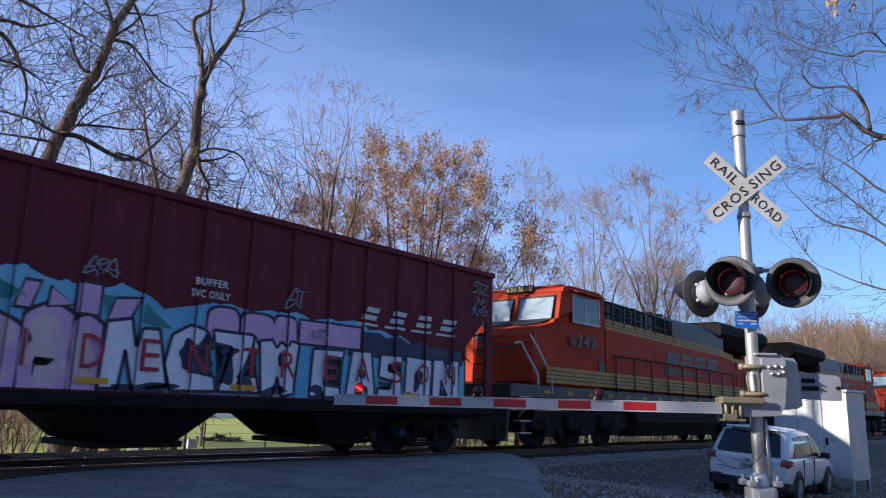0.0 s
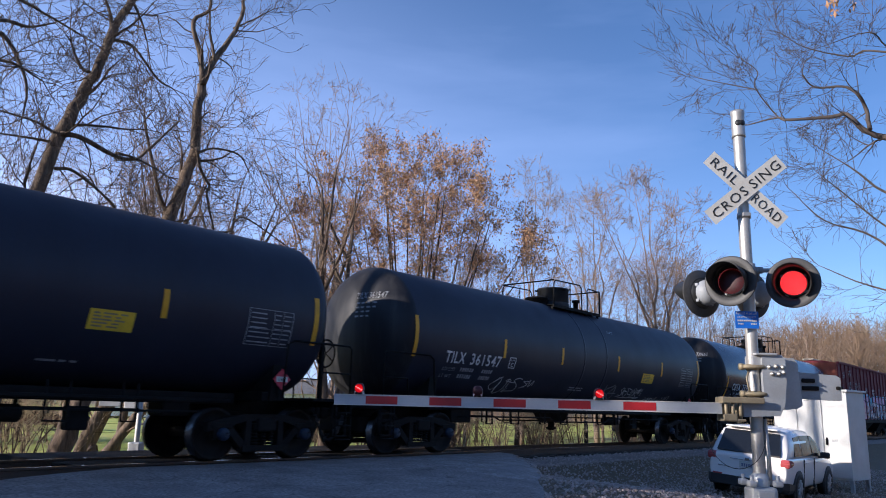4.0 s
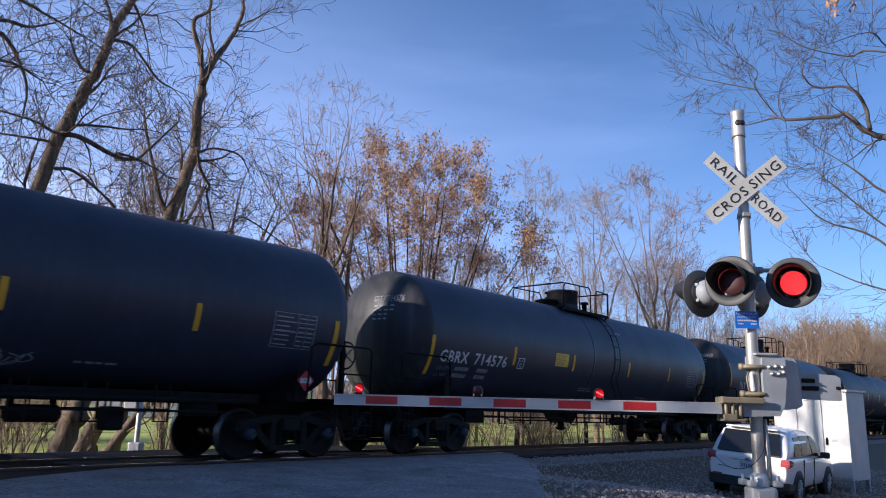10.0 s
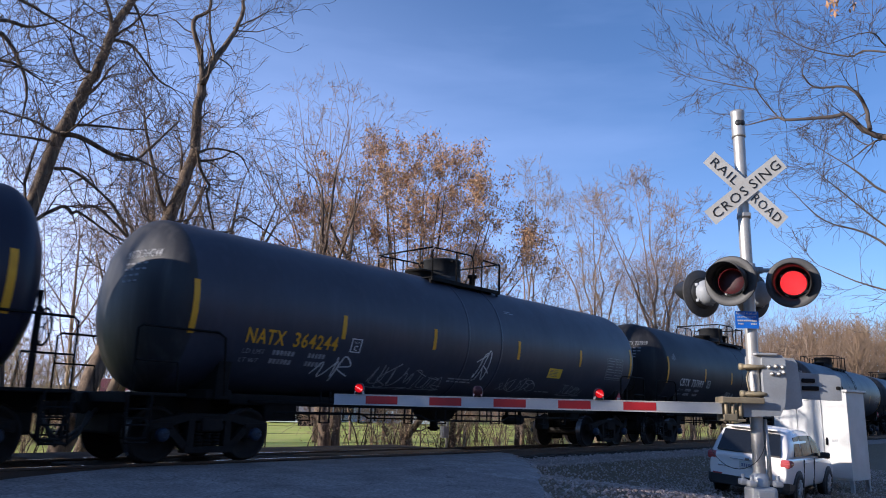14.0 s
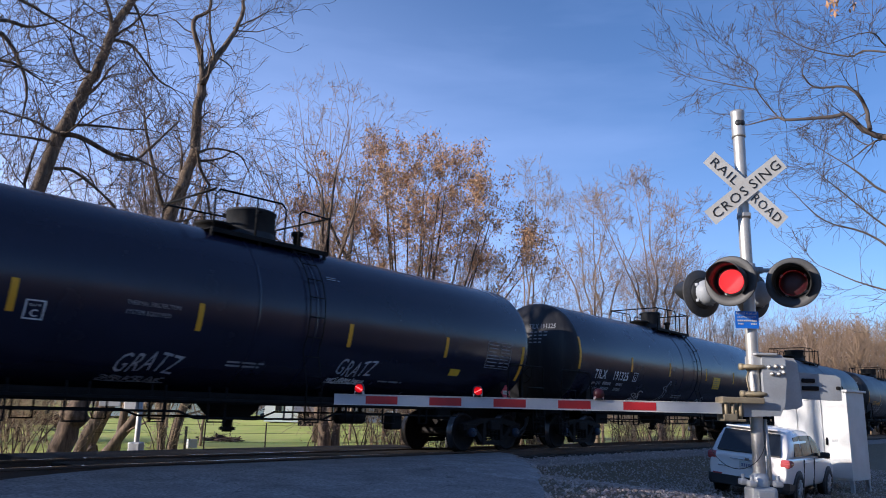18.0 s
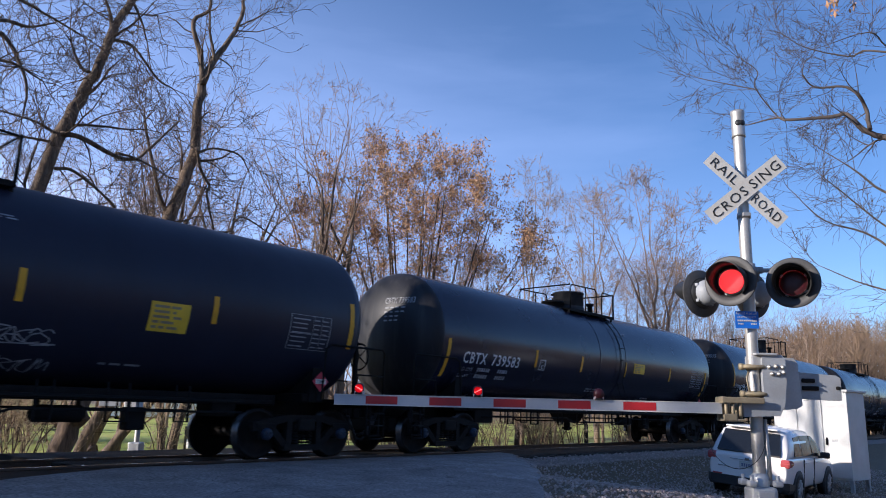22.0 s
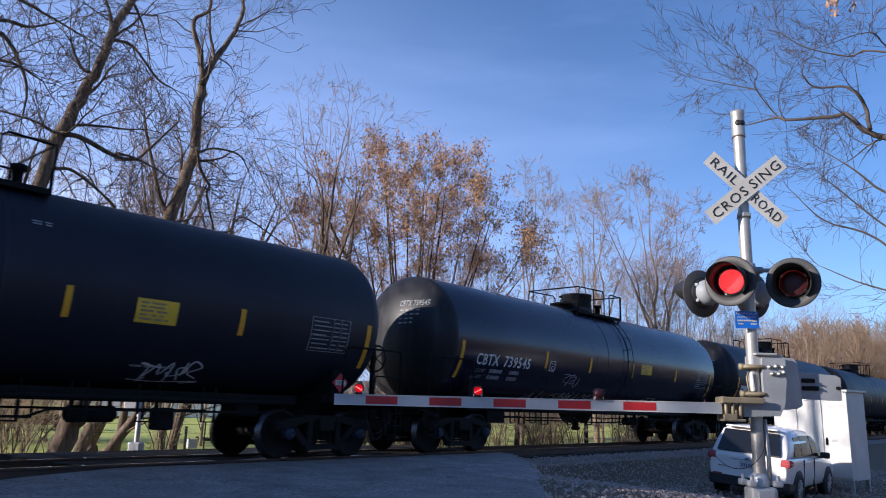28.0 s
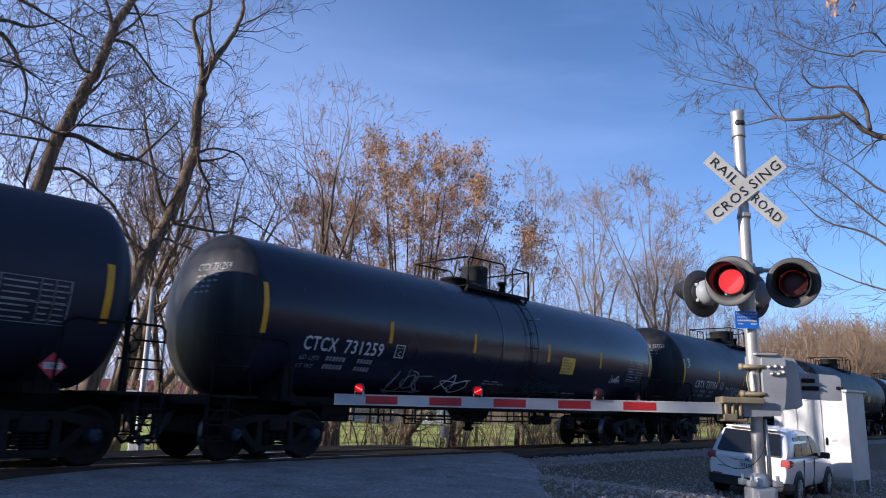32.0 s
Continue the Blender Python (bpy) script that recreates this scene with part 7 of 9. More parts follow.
    # one large white word of angular letters
    white = [
        [(-1.50, 1.14), (-1.20, 1.14), (-1.14, 1.72), (-0.98, 1.14), (-0.42, 1.22), (-0.62, 2.08), (-0.92, 2.06), (-0.98, 1.78), (-1.08, 2.20), (-1.46, 2.12)],
        [(-0.36, 1.14), (0.44, 1.16), (0.40, 1.40), (0.02, 1.46), (0.0, 1.86), (0.34, 1.84), (0.22, 2.12), (-0.10, 2.20), (-0.40, 2.02), (-0.50, 1.55)],
        [(0.48, 1.16), (1.30, 1.16), (1.22, 1.45), (0.84, 1.40), (1.26, 1.95), (1.12, 2.14), (0.32, 2.16), (0.36, 1.94), (0.70, 1.90)],
        [(1.34, 1.14), (1.58, 1.12), (1.66, 1.46), (1.78, 1.12), (2.02, 1.18), (2.12, 2.08), (1.88, 2.10), (1.84, 2.0), (1.70, 2.08), (1.62, 1.96), (1.50, 2.10), (1.24, 2.06)],
        [(2.40, 1.14), (3.16, 1.14), (3.14, 1.34), (2.74, 1.36), (2.74, 1.52), (3.06, 1.56), (3.04, 1.74), (2.74, 1.74), (2.76, 1.86), (3.18, 1.88), (3.22, 2.04), (2.44, 2.02)],
        [(3.28, 1.14), (3.50, 1.14), (3.58, 1.36), (3.78, 1.36), (3.84, 1.14), (4.08, 1.16), (3.94, 2.06), (3.42, 2.06)],
        [(4.14, 1.14), (4.78, 1.16), (4.84, 1.66), (4.42, 1.72), (4.44, 1.84), (4.82, 1.86), (4.78, 2.04), (4.20, 2.04), (4.16, 1.58), (4.52, 1.52), (4.50, 1.36), (4.14, 1.36)],
        [(4.92, 1.14), (5.66, 1.14), (5.72, 2.02), (4.96, 2.06)],
        [(5.78, 1.14), (6.06, 1.14), (6.08, 1.60), (6.36, 1.14), (6.64, 1.16), (6.70, 2.06), (6.40, 2.06), (6.36, 1.66), (6.14, 2.06), (5.82, 2.04)]]
    each("paint_white", white, M["g_white"], 6, "white sprayed slab letter")
    for p in white:
        on_side("paint_white_outline", [stroke([a, b], 0.055) for a, b in zip(p, p[1:] + p[:1])], M["g_line"], hop, 7, "dark outline of a slab letter")
    holes = [clip_low(blob(rnd, x, z, w, h, 2.2, 0.22)) for x, z, w, h in ((-0.75, 1.17, 0.9, 0.18), (-0.12, 1.72, 0.28, 0.42), (0.16, 1.58, 0.34, 0.30), (0.62, 1.50, 0.36, 0.42), (1.02, 1.30, 0.30, 0.24), (0.66, 1.82, 0.30, 0.16), (1.72, 1.78, 0.16, 0.20), (1.62, 1.22, 0.5, 0.14), (2.58, 1.26, 0.3, 0.2), (3.68, 1.62, 0.16, 0.2), (4.34, 1.42, 0.3, 0.14), (5.32, 1.58, 0.26, 0.44), (5.0, 1.22, 0.4, 0.14), (6.2, 1.3, 0.25, 0.2))]
    each("paint_hole", holes, M["g_navy"], 7, "dark counter of a letter")
    on_side("blue_stripe", [quad(2.08, 2.36, 1.11, 2.0, 0.02)], hop=hop, material=M["g_blue"], layer=7, label="blue sprayed stripe")

    def write(text, x, z, size, width, material=M["white_ink"], layer=10, words="white stencilled ", bold=0.004):
        bm = bm_new()
        put_letters(bm, text, size, lambda u, v: (x + u, -HOP_W - RIB_D - 0.006 - layer * 0.003, z + v), width=width, bold=bold)
        part("lettering", bm, material, hop, words + text)
    # red brushed letters
    for k, (ch, x) in enumerate(zip("IDENTREASON", (-2.64, -1.85, -0.98, -0.16, 0.88, 1.64, 2.62, 3.48, 4.42, 5.24, 6.12))):
        write(ch, x, 1.40 + 0.010 * k, 0.74 - 0.012 * k, 0.09 if ch == "I" else 0.38, M["g_red"], 8, "red brushed letter ", 0.0)
    each("red_scrawl", [blob(rnd, -6.1, 1.85, 0.5, 0.35, 2, 0.2), blob(rnd, -5.85, 1.35, 0.5, 0.3, 2, 0.2)], M["g_red"], 8, "red sprayed patch")
    each("yellow_strip", [quad(x, x + 0.5, 1.20, 1.29) for x in (-6.2, -3.6, -1.85, 0.72, 4.9)], M["yellow"], 9, "yellow reflective strip")
    each("number_panel", [quad(-5.66, -4.86, 1.52, 2.12), quad(-4.74, -3.94, 1.50, 2.10)], M["black_paint"], 9, "black number panel")

    write("808", -5.58, 1.60, 0.26, 0.62)
    write("311", -4.62, 1.58, 0.26, 0.50)
    write("BUFFER", -0.13, 2.86, 0.17, 0.62)
    write("SVC ONLY", -0.18, 2.66, 0.17, 0.72)
    each("mark_bar", [quad(-5.45, -5.25, 1.90, 2.04), quad(-5.18, -4.98, 1.90, 2.04), quad(-4.45, -4.3, 1.88, 2.02), quad(-4.23, -4.08, 1.88, 2.02)], M["dull_ink"], 10)
    logo = []
    for i in range(4):
        x = 3.62 + i * 0.80
        logo += [quad(x, x + 0.40, 2.70, 2.80, 0.05), quad(x + 0.08, x + 0.48, 2.86, 2.96, 0.05), quad(x - 0.14, x + 0.46, 2.58, 2.63, 0.02)]
    each("company_bar", logo, M["white_ink"], 2, "slanting white company bar")
    for x0, z0, w, h in ((-7.4, 3.4, 0.5, 0.4), (-6.0, 3.55, 0.7, 0.35), (-6.2, 2.4, 0.6, 1.0), (-4.9, 2.75, 0.7, 0.55), (-4.0, 2.8, 0.8, 0.5), (-1.95, 2.78, 0.6, 0.28), (1.7, 2.74, 0.5, 0.30), (7.1, 3.72, 0.6, 0.26), (7.15, 3.44, 0.5, 0.2), (7.1, 3.2, 0.6, 0.2), (2.35, 2.2, 0.4, 0.2)):
        bm = bm_new()
        for line in tag_lines(rnd, w, h):
            ribbon([(x0 + p[0], z0 + p[1]) for p in line], 0.026, lambda u, v: (u, -HOP_W - RIB_D - 0.012, v), bm)
        part("spray_line", bm, M["dull_ink"], hop, "faded white scrawl")
    MOVING.append((hop, 6.51, 0))
    return hop


build_hopper()


# ---- locomotive ----
def build_loco():
    loc = thing("locomotive", "orange diesel road locomotive with dark roof and ochre stripes", "locomotive", group="locomotives of the train")
    O, K, Yw = M["loco_orange"], M["loco_dark"], M["loco_yellow"]
    bm = bm_new()
    box(bm, (0, 0, 1.50), (21.3, 3.0, 0.34), 0.03)
    part("underframe", bm, K, loc, "black underframe")
    for q in (-1, 1):
        bm = bm_new()
        box(bm, (0.3, q * 1.49, 1.97), (18.6, 0.03, 0.44), 0.006)
        band = part("side_stripe", bm, Yw, loc, "ochre side stripe with dark lines")
        for z in (1.86, 1.97, 2.08):
            bm = bm_new()
            box(bm, (0.3, q * 1.508, z), (18.6, 0.008, 0.03))
            part("stripe_line", bm, K, band)
        for x in np.arange(-9.0, 9.6, 1.15):
            bm = bm_new()
            box(bm, (float(x), q * 1.508, 1.50), (0.30, 0.02, 0.10))
            part("sill_reflector", bm, Yw, loc)
    # cab with sloping nose
    bm = bm_new()
    prism(bm, [(-9.35, 1.68), (-5.69, 1.68), (-5.69, 4.42), (-5.9, 4.55), (-7.9, 4.55), (-8.18, 4.40), (-8.40, 3.46), (-9.12, 3.22), (-9.35, 2.95)], "y", -1.48, 1.48)
    ed = [e for e in bm.edges if e.calc_length() > 2.5]
    bmesh.ops.bevel(bm, geom=ed, offset=0.10, segments=2, affect="EDGES")
    for v in bm.verts:
        if v.co.x < -8.45:
            v.co.y *= 0.86 if v.co.x < -9.0 else 0.95
    cab = part("cab", bm, O, loc, "orange cab with a sloping nose")
    bm = bm_new()
    box(bm, (-6.85, 0, 4.57), (2.1, 2.5, 0.06), 0.025)
    box(bm, (-6.6, 0, 4.66), (0.7, 0.8, 0.12), 0.04)
    part("cab_roof", bm, O, cab, "orange cab roof")
    for y0, y1 in ((-1.30, -0.12), (0.12, 1.30)):
        bm = bm_new()
        vs = [bm.verts.new(p) for p in ((-8.445, y0, 3.50), (-8.445, y1, 3.50), (-8.265, y1, 4.20), (-8.265, y0, 4.20))]
        bm.faces.new(vs[::-1])
        part("windscreen", bm, M["sheen_glass"], cab, "windscreen with a pale sky sheen put into its colour")
        bm = bm_new()
        pts = [(-8.45, y0, 3.50), (-8.45, y1, 3.50), (-8.26, y1, 4.20), (-8.26, y0, 4.20), (-8.45, y0, 3.50)]
        tube(bm, pts, 0.025, 5)
        part("window_frame", bm, K, cab)
    for q in (-1, 1):
        bm = bm_new()
        vs = [bm.verts.new(p) for p in ((-8.46, q * 1.36, 3.52), (-8.46, 0.0, 3.52), (-8.62, 0.0, 3.40), (-8.86, q * 0.62, 3.32), (-8.62, q * 1.05, 3.40))]
        for v in vs:
            v.co += Vector((-0.012, 0, 0.03))
        bm.faces.new(vs)
        part("window_chevron", bm, K, cab, "black chevron below the windscreen")
    bm = bm_new()
    box(bm, (-8.12, 0, 4.50), (0.16, 1.0, 0.20), 0.02)
    nb = part("number_board", bm, K, cab, "lit number board")
    bm = bm_new()
    put_letters(bm, "6242", 0.19, lambda u, v: (-8.21, 0.42 - u, 4.435 + v), width=0.5)
    put_letters(bm, "6242", 0.19, lambda u, v: (-8.21, 0.42 - u - 0.55, 4.435 + v), width=0.3)
    part("board_number", bm, M["yellow_panel"], nb)
    for q in (-1, 1):
        bm = bm_new()
        box(bm, (-6.85, q * 1.485, 3.92), (1.5, 0.02, 0.74), 0.0)
        part("side_window", bm, M["car_glass"], cab, "dark cab side window")
        bm = bm_new()
        for x in (-7.6, -6.9, -6.1):
            box(bm, (x, q * 1.49, 3.92), (0.07, 0.035, 0.78), 0.006)
        for z in (3.53, 4.31):
            box(bm, (-6.85, q * 1.49, z), (1.57, 0.035, 0.06), 0.006)
        part("window_frame", bm, M["alu"], cab)
        bm = bm_new()
        box(bm, (-6.8, q * 1.60, 4.40), (1.9, 0.28, 0.03), 0.006, Matrix.Rotation(radians(-20 * q), 3, "X"))
        part("sun_visor", bm, O, cab)
        bm = bm_new()
        s = 1 if q < 0 else -1
        put_letters(bm, "6242", 0.50, lambda u, v: (-7.05 + s * (u - 0.70), q * 1.498, 2.84 + v), width=1.42, bold=0.016)
        part("cab_number", bm, K, cab, "dark road number 6242")
        bm = bm_new()
        box(bm, (-5.98, q * 1.485, 2.16), (0.36, 0.02, 0.62), 0.004)
        part("cab_vent", bm, K, cab)
        bm = bm_new()
        tube(bm, [(-10.35, q * 1.42, 2.70), (-10.1, q * 1.42, 2.74), (-9.35, q * 1.45, 1.95), (-9.3, q * 1.45, 1.45)], 0.03, 7)
        tube(bm, [(-9.5, q * 1.30, 3.0), (-9.4, q * 1.42, 2.75), (-8.75, q * 1.48, 1.95), (-8.7, q * 1.48, 1.45)], 0.03, 7)
        part("white_handrail", bm, M["white_ink"], loc, "white corner handrail")
        for z in (0.45, 0.75, 1.05, 1.35):
            bm = bm_new()
            box(bm, (-10.0, q * 1.40, z), (0.5, 0.22, 0.035), 0.006)
            part("step", bm, M["galv"], loc)
    # nose emblem: plain dark swash
    bm = bm_new()
    for y, w in ((-0.75, 0.5), (-0.1, 0.5), (0.55, 0.5)):
        box(bm, (-9.36, y * 0.72, 2.72), (0.02, w * 0.7, 0.07))
        box(bm, (-9.36, y * 0.72 + 0.05, 2.56), (0.02, w * 0.5, 0.06))
    part("nose_emblem", bm, K, cab, "dark slanting emblem bars")
    bm = bm_new()
    box(bm, (-9.32, 0.55, 3.0), (0.06, 0.30, 0.30), 0.04)
    part("headlamp", bm, K, cab)
    # long hood: orange below, dark top
    bm = bm_new()
    box(bm, (0.8, 0, 2.55), (13.0, 2.1, 1.75), 0.04)
    hood = part("hood", bm, O, loc, "orange engine hood")
    bm = bm_new()
    prism(bm, [(-1.38, 3.30), (1.38, 3.30), (1.38, 4.22), (0.95, 4.48), (-0.95, 4.48), (-1.38, 4.22)], "x", -5.69, 4.2)
    part("hood_top", bm, K, loc, "black upper hood")
    for q in (-1, 1):
        bm = bm_new()
        prism(bm, [(-5.69, 2.08), (5.0, 2.08), (5.0, 3.20), (3.6, 3.34), (-5.69, 3.50)], "y", q * 1.48 - 0.4 * (q > 0), q * 1.48 + 0.4 * (q < 0))
        side = part("flush_panel", bm, O, loc, "flat orange body panel behind the cab")
        bm = bm_new()
        prism(bm, [(-5.69, 3.50), (3.6, 3.34), (5.0, 3.20), (5.0, 3.46), (3.6, 3.60), (-5.69, 3.82)], "y", q * 1.46 - 0.3 * (q > 0), q * 1.46 + 0.3 * (q < 0))
        stripe = part("upper_stripe", bm, Yw, side, "ochre upper stripe with dark lines")
        for dz in (0.10, 0.20):
            bm = bm_new()
            prism(bm, [(-5.69, 3.50 + dz), (3.6, 3.34 + dz * 0.85), (3.6, 3.36 + dz * 0.85), (-5.69, 3.525 + dz)], "y", q * 1.468 - 0.004, q * 1.468 + 0.004)
            part("stripe_line", bm, K, stripe)
        for k in range(6):
            bm = bm_new()
            box(bm, (-5.2 + k * 0.75, q * 1.44, 4.02), (0.06, 0.08, 0.72), 0.01)
            part("bay_post", bm, K, loc)
        bm = bm_new()
        tube(bm, [(-5.69, q * 1.44, 4.02), (-1.3, q * 1.44, 3.90)], 0.03, 6)
        tube(bm, [(-5.69, q * 1.44, 4.36), (-1.3, q * 1.44, 4.26), (-0.6, q * 1.44, 3.5)], 0.035, 6)
        part("bay_rail", bm, K, loc)
        bm = bm_new()
        box(bm, (-6.5, q * 1.485, 2.62), (1.75, 0.02, 0.025))
        part("cab_seam", bm, K, cab)
    bm = bm_new()
    box(bm, (-4.2, 0, 4.0), (2.6, 2.84, 0.72), 0.05)
    box(bm, (-1.4, 0, 4.0), (2.4, 2.82, 0.6), 0.05)
    for x in (-4.9, -4.2, -3.5, -1.8, -1.0):
        box(bm, (x, -1.43 if x < -3 else -1.42, 4.0), (0.5, 0.02, 0.5), 0.01, None, 1)
    part("blower_housing", bm, [K, M["cast"]], loc, "dark grimy blower housings")
    for q in (-1, 1):
        bm = bm_new()
        box(bm, (0.8, q * 1.075, 3.34), (13.0, 0.02, 0.16), 0.004)
        part("hood_stripe", bm, Yw, hood, "ochre line along the hood")
        for i in range(9, 12):
            bm = bm_new()
            box(bm, (-5.0 + i * 1.08, q * 1.062, 2.5), (0.98, 0.03, 1.45), 0.01)
            d = part("hood_door", bm, O, hood)
            bm = bm_new()
            box(bm, (-4.6 + i * 1.08, q * 1.085, 2.5), (0.05, 0.03, 0.14), 0.006)
            part("latch", bm, K, d)
        bm = bm_new()
        s = 1 if q < 0 else -1
        for i in range(4):
            x = 0.9 + s * (i * 1.2 - 1.85)
            for z0, z1 in ((2.72, 2.90), (2.96, 3.14)):
                a, b = x - 0.5 + 0.35 * s * (z0 - 2.9), x + 0.5 + 0.35 * s * (z0 - 2.9)
                d = 0.35 * s * (z1 - z0)
                prism(bm, [(a, z0), (b, z0), (b + d, z1), (a + d, z1)], "y", q * 1.487 - 0.006, q * 1.487 + 0.006)
        prism(bm, [(0.9 - 2.55 * s, 2.60), (0.9 + 2.2 * s, 2.46), (0.9 - 2.55 * s, 2.36)], "y", q * 1.487 - 0.006, q * 1.487 + 0.006)
        part("company_emblem", bm, K, hood, "dark company emblem of slanted bars and a pointed swash")
        # walkway rail
        bm = bm_new()
        tube(bm, [(-5.4, q * 1.54, 2.72), (9.6, q * 1.54, 2.72)], 0.022, 6)
        part("walkway_rail", bm, K, loc)
        for x in np.arange(-5.2, 9.7, 1.24):
            bm = bm_new()
            tube(bm, [(float(x), q * 1.54, 1.58), (float(x), q * 1.54, 2.72)], 0.022, 6)
            part("stanchion", bm, K, loc)
    # radiator wings
    bm = bm_new()
    prism(bm, [(-1.05, 3.75), (1.05, 3.75), (1.56, 4.25), (1.56, 4.55), (1.40, 4.72), (-1.40, 4.72), (-1.56, 4.55), (-1.56, 4.25)], "x", 3.6, 9.2)
    part("radiator_wing", bm, M["cast"], loc, "flared grimy radiator section")
    bm = bm_new()
    box(bm, (8.3, 0, 2.65), (1.9, 2.1, 2.0), 0.06)
    part("rear_hood", bm, O, loc)
    bm = bm_new()
    box(bm, (0.6, 0, 4.62), (1.4, 0.7, 0.25), 0.05)
    part("exhaust_housing", bm, M["cast"], loc)
    # fuel tank, trucks, couplers
    bm = bm_new()
    prism(bm, [(-1.35, 1.28), (1.35, 1.28), (1.40, 0.75), (1.10, 0.30), (-1.10, 0.30), (-1.40, 0.75)], "x", -3.6, 3.4)
    part("fuel_tank", bm, M["cast"], loc, "grimy fuel tank")
    for s in (-1, 1):
        for q in (-1, 1):
            bm = bm_new()
            prism(bm, [(-2.7, 0.62), (-2.5, 1.02), (2.5, 1.02), (2.7, 0.62), (2.4, 0.52), (-2.4, 0.52)], "y", q * 1.15 - 0.08, q * 1.15 + 0.08)
            for x in (-1.85, 0.0, 1.85):
                box(bm, (x, q * 1.16, 0.55), (0.55, 0.26, 0.42), 0.05)
            for x in (-0.95, 0.95):
                tube(bm, [(x, q * 1.24, 0.50), (x, q * 1.24, 0.95)], 0.11, 10)
            t = part("truck_frame", bm, M["cast"], loc, "six-wheel truck frame")
            t.matrix_basis = pose(s * 6.65, 0, 0)
            if q < 0:
                for x in (-1.85, 0.0, 1.85):
                    w = part("wheel_set", build_wheel_set(0.508), [M["wheel"], M["tread"]], t)
                    w.matrix_parent_inverse = pose(x, 0, 0.508)
                    BIG_WHEELS.append(w)
        bm = bm_new()
        box(bm, (s * 10.85, 0, 0.88), (0.7, 0.2, 0.22), 0.03)
        part("coupler", bm, M["cast"], loc)
        bm = bm_new()
        prism(bm, [(-1.4, 1.3), (1.4, 1.3), (1.3, 0.25), (-1.3, 0.25)], "x", s * 10.55 - 0.06, s * 10.55 + 0.06)
        part("pilot_plate", bm, K, loc)
    MOVING.append((loc, 26.05, 0))
    # the second unit runs cab last, the third like the first
    for x, turn in ((48.5, 180), (70.95, 0)):
        c = copy_thing(loc, pose(x, YC, 0, 0, 0, turn))
        MOVING.append((c, x, turn))
        for t in c.children:
            if t.name.startswith("truck_frame"):
                for w in t.children:
                    w.matrix_parent_inverse = w.matrix_parent_inverse @ pose(0, 0, 0, 0, 0, turn)
                BIG_WHEELS.extend(t.children)


BIG_WHEELS = []
build_loco()


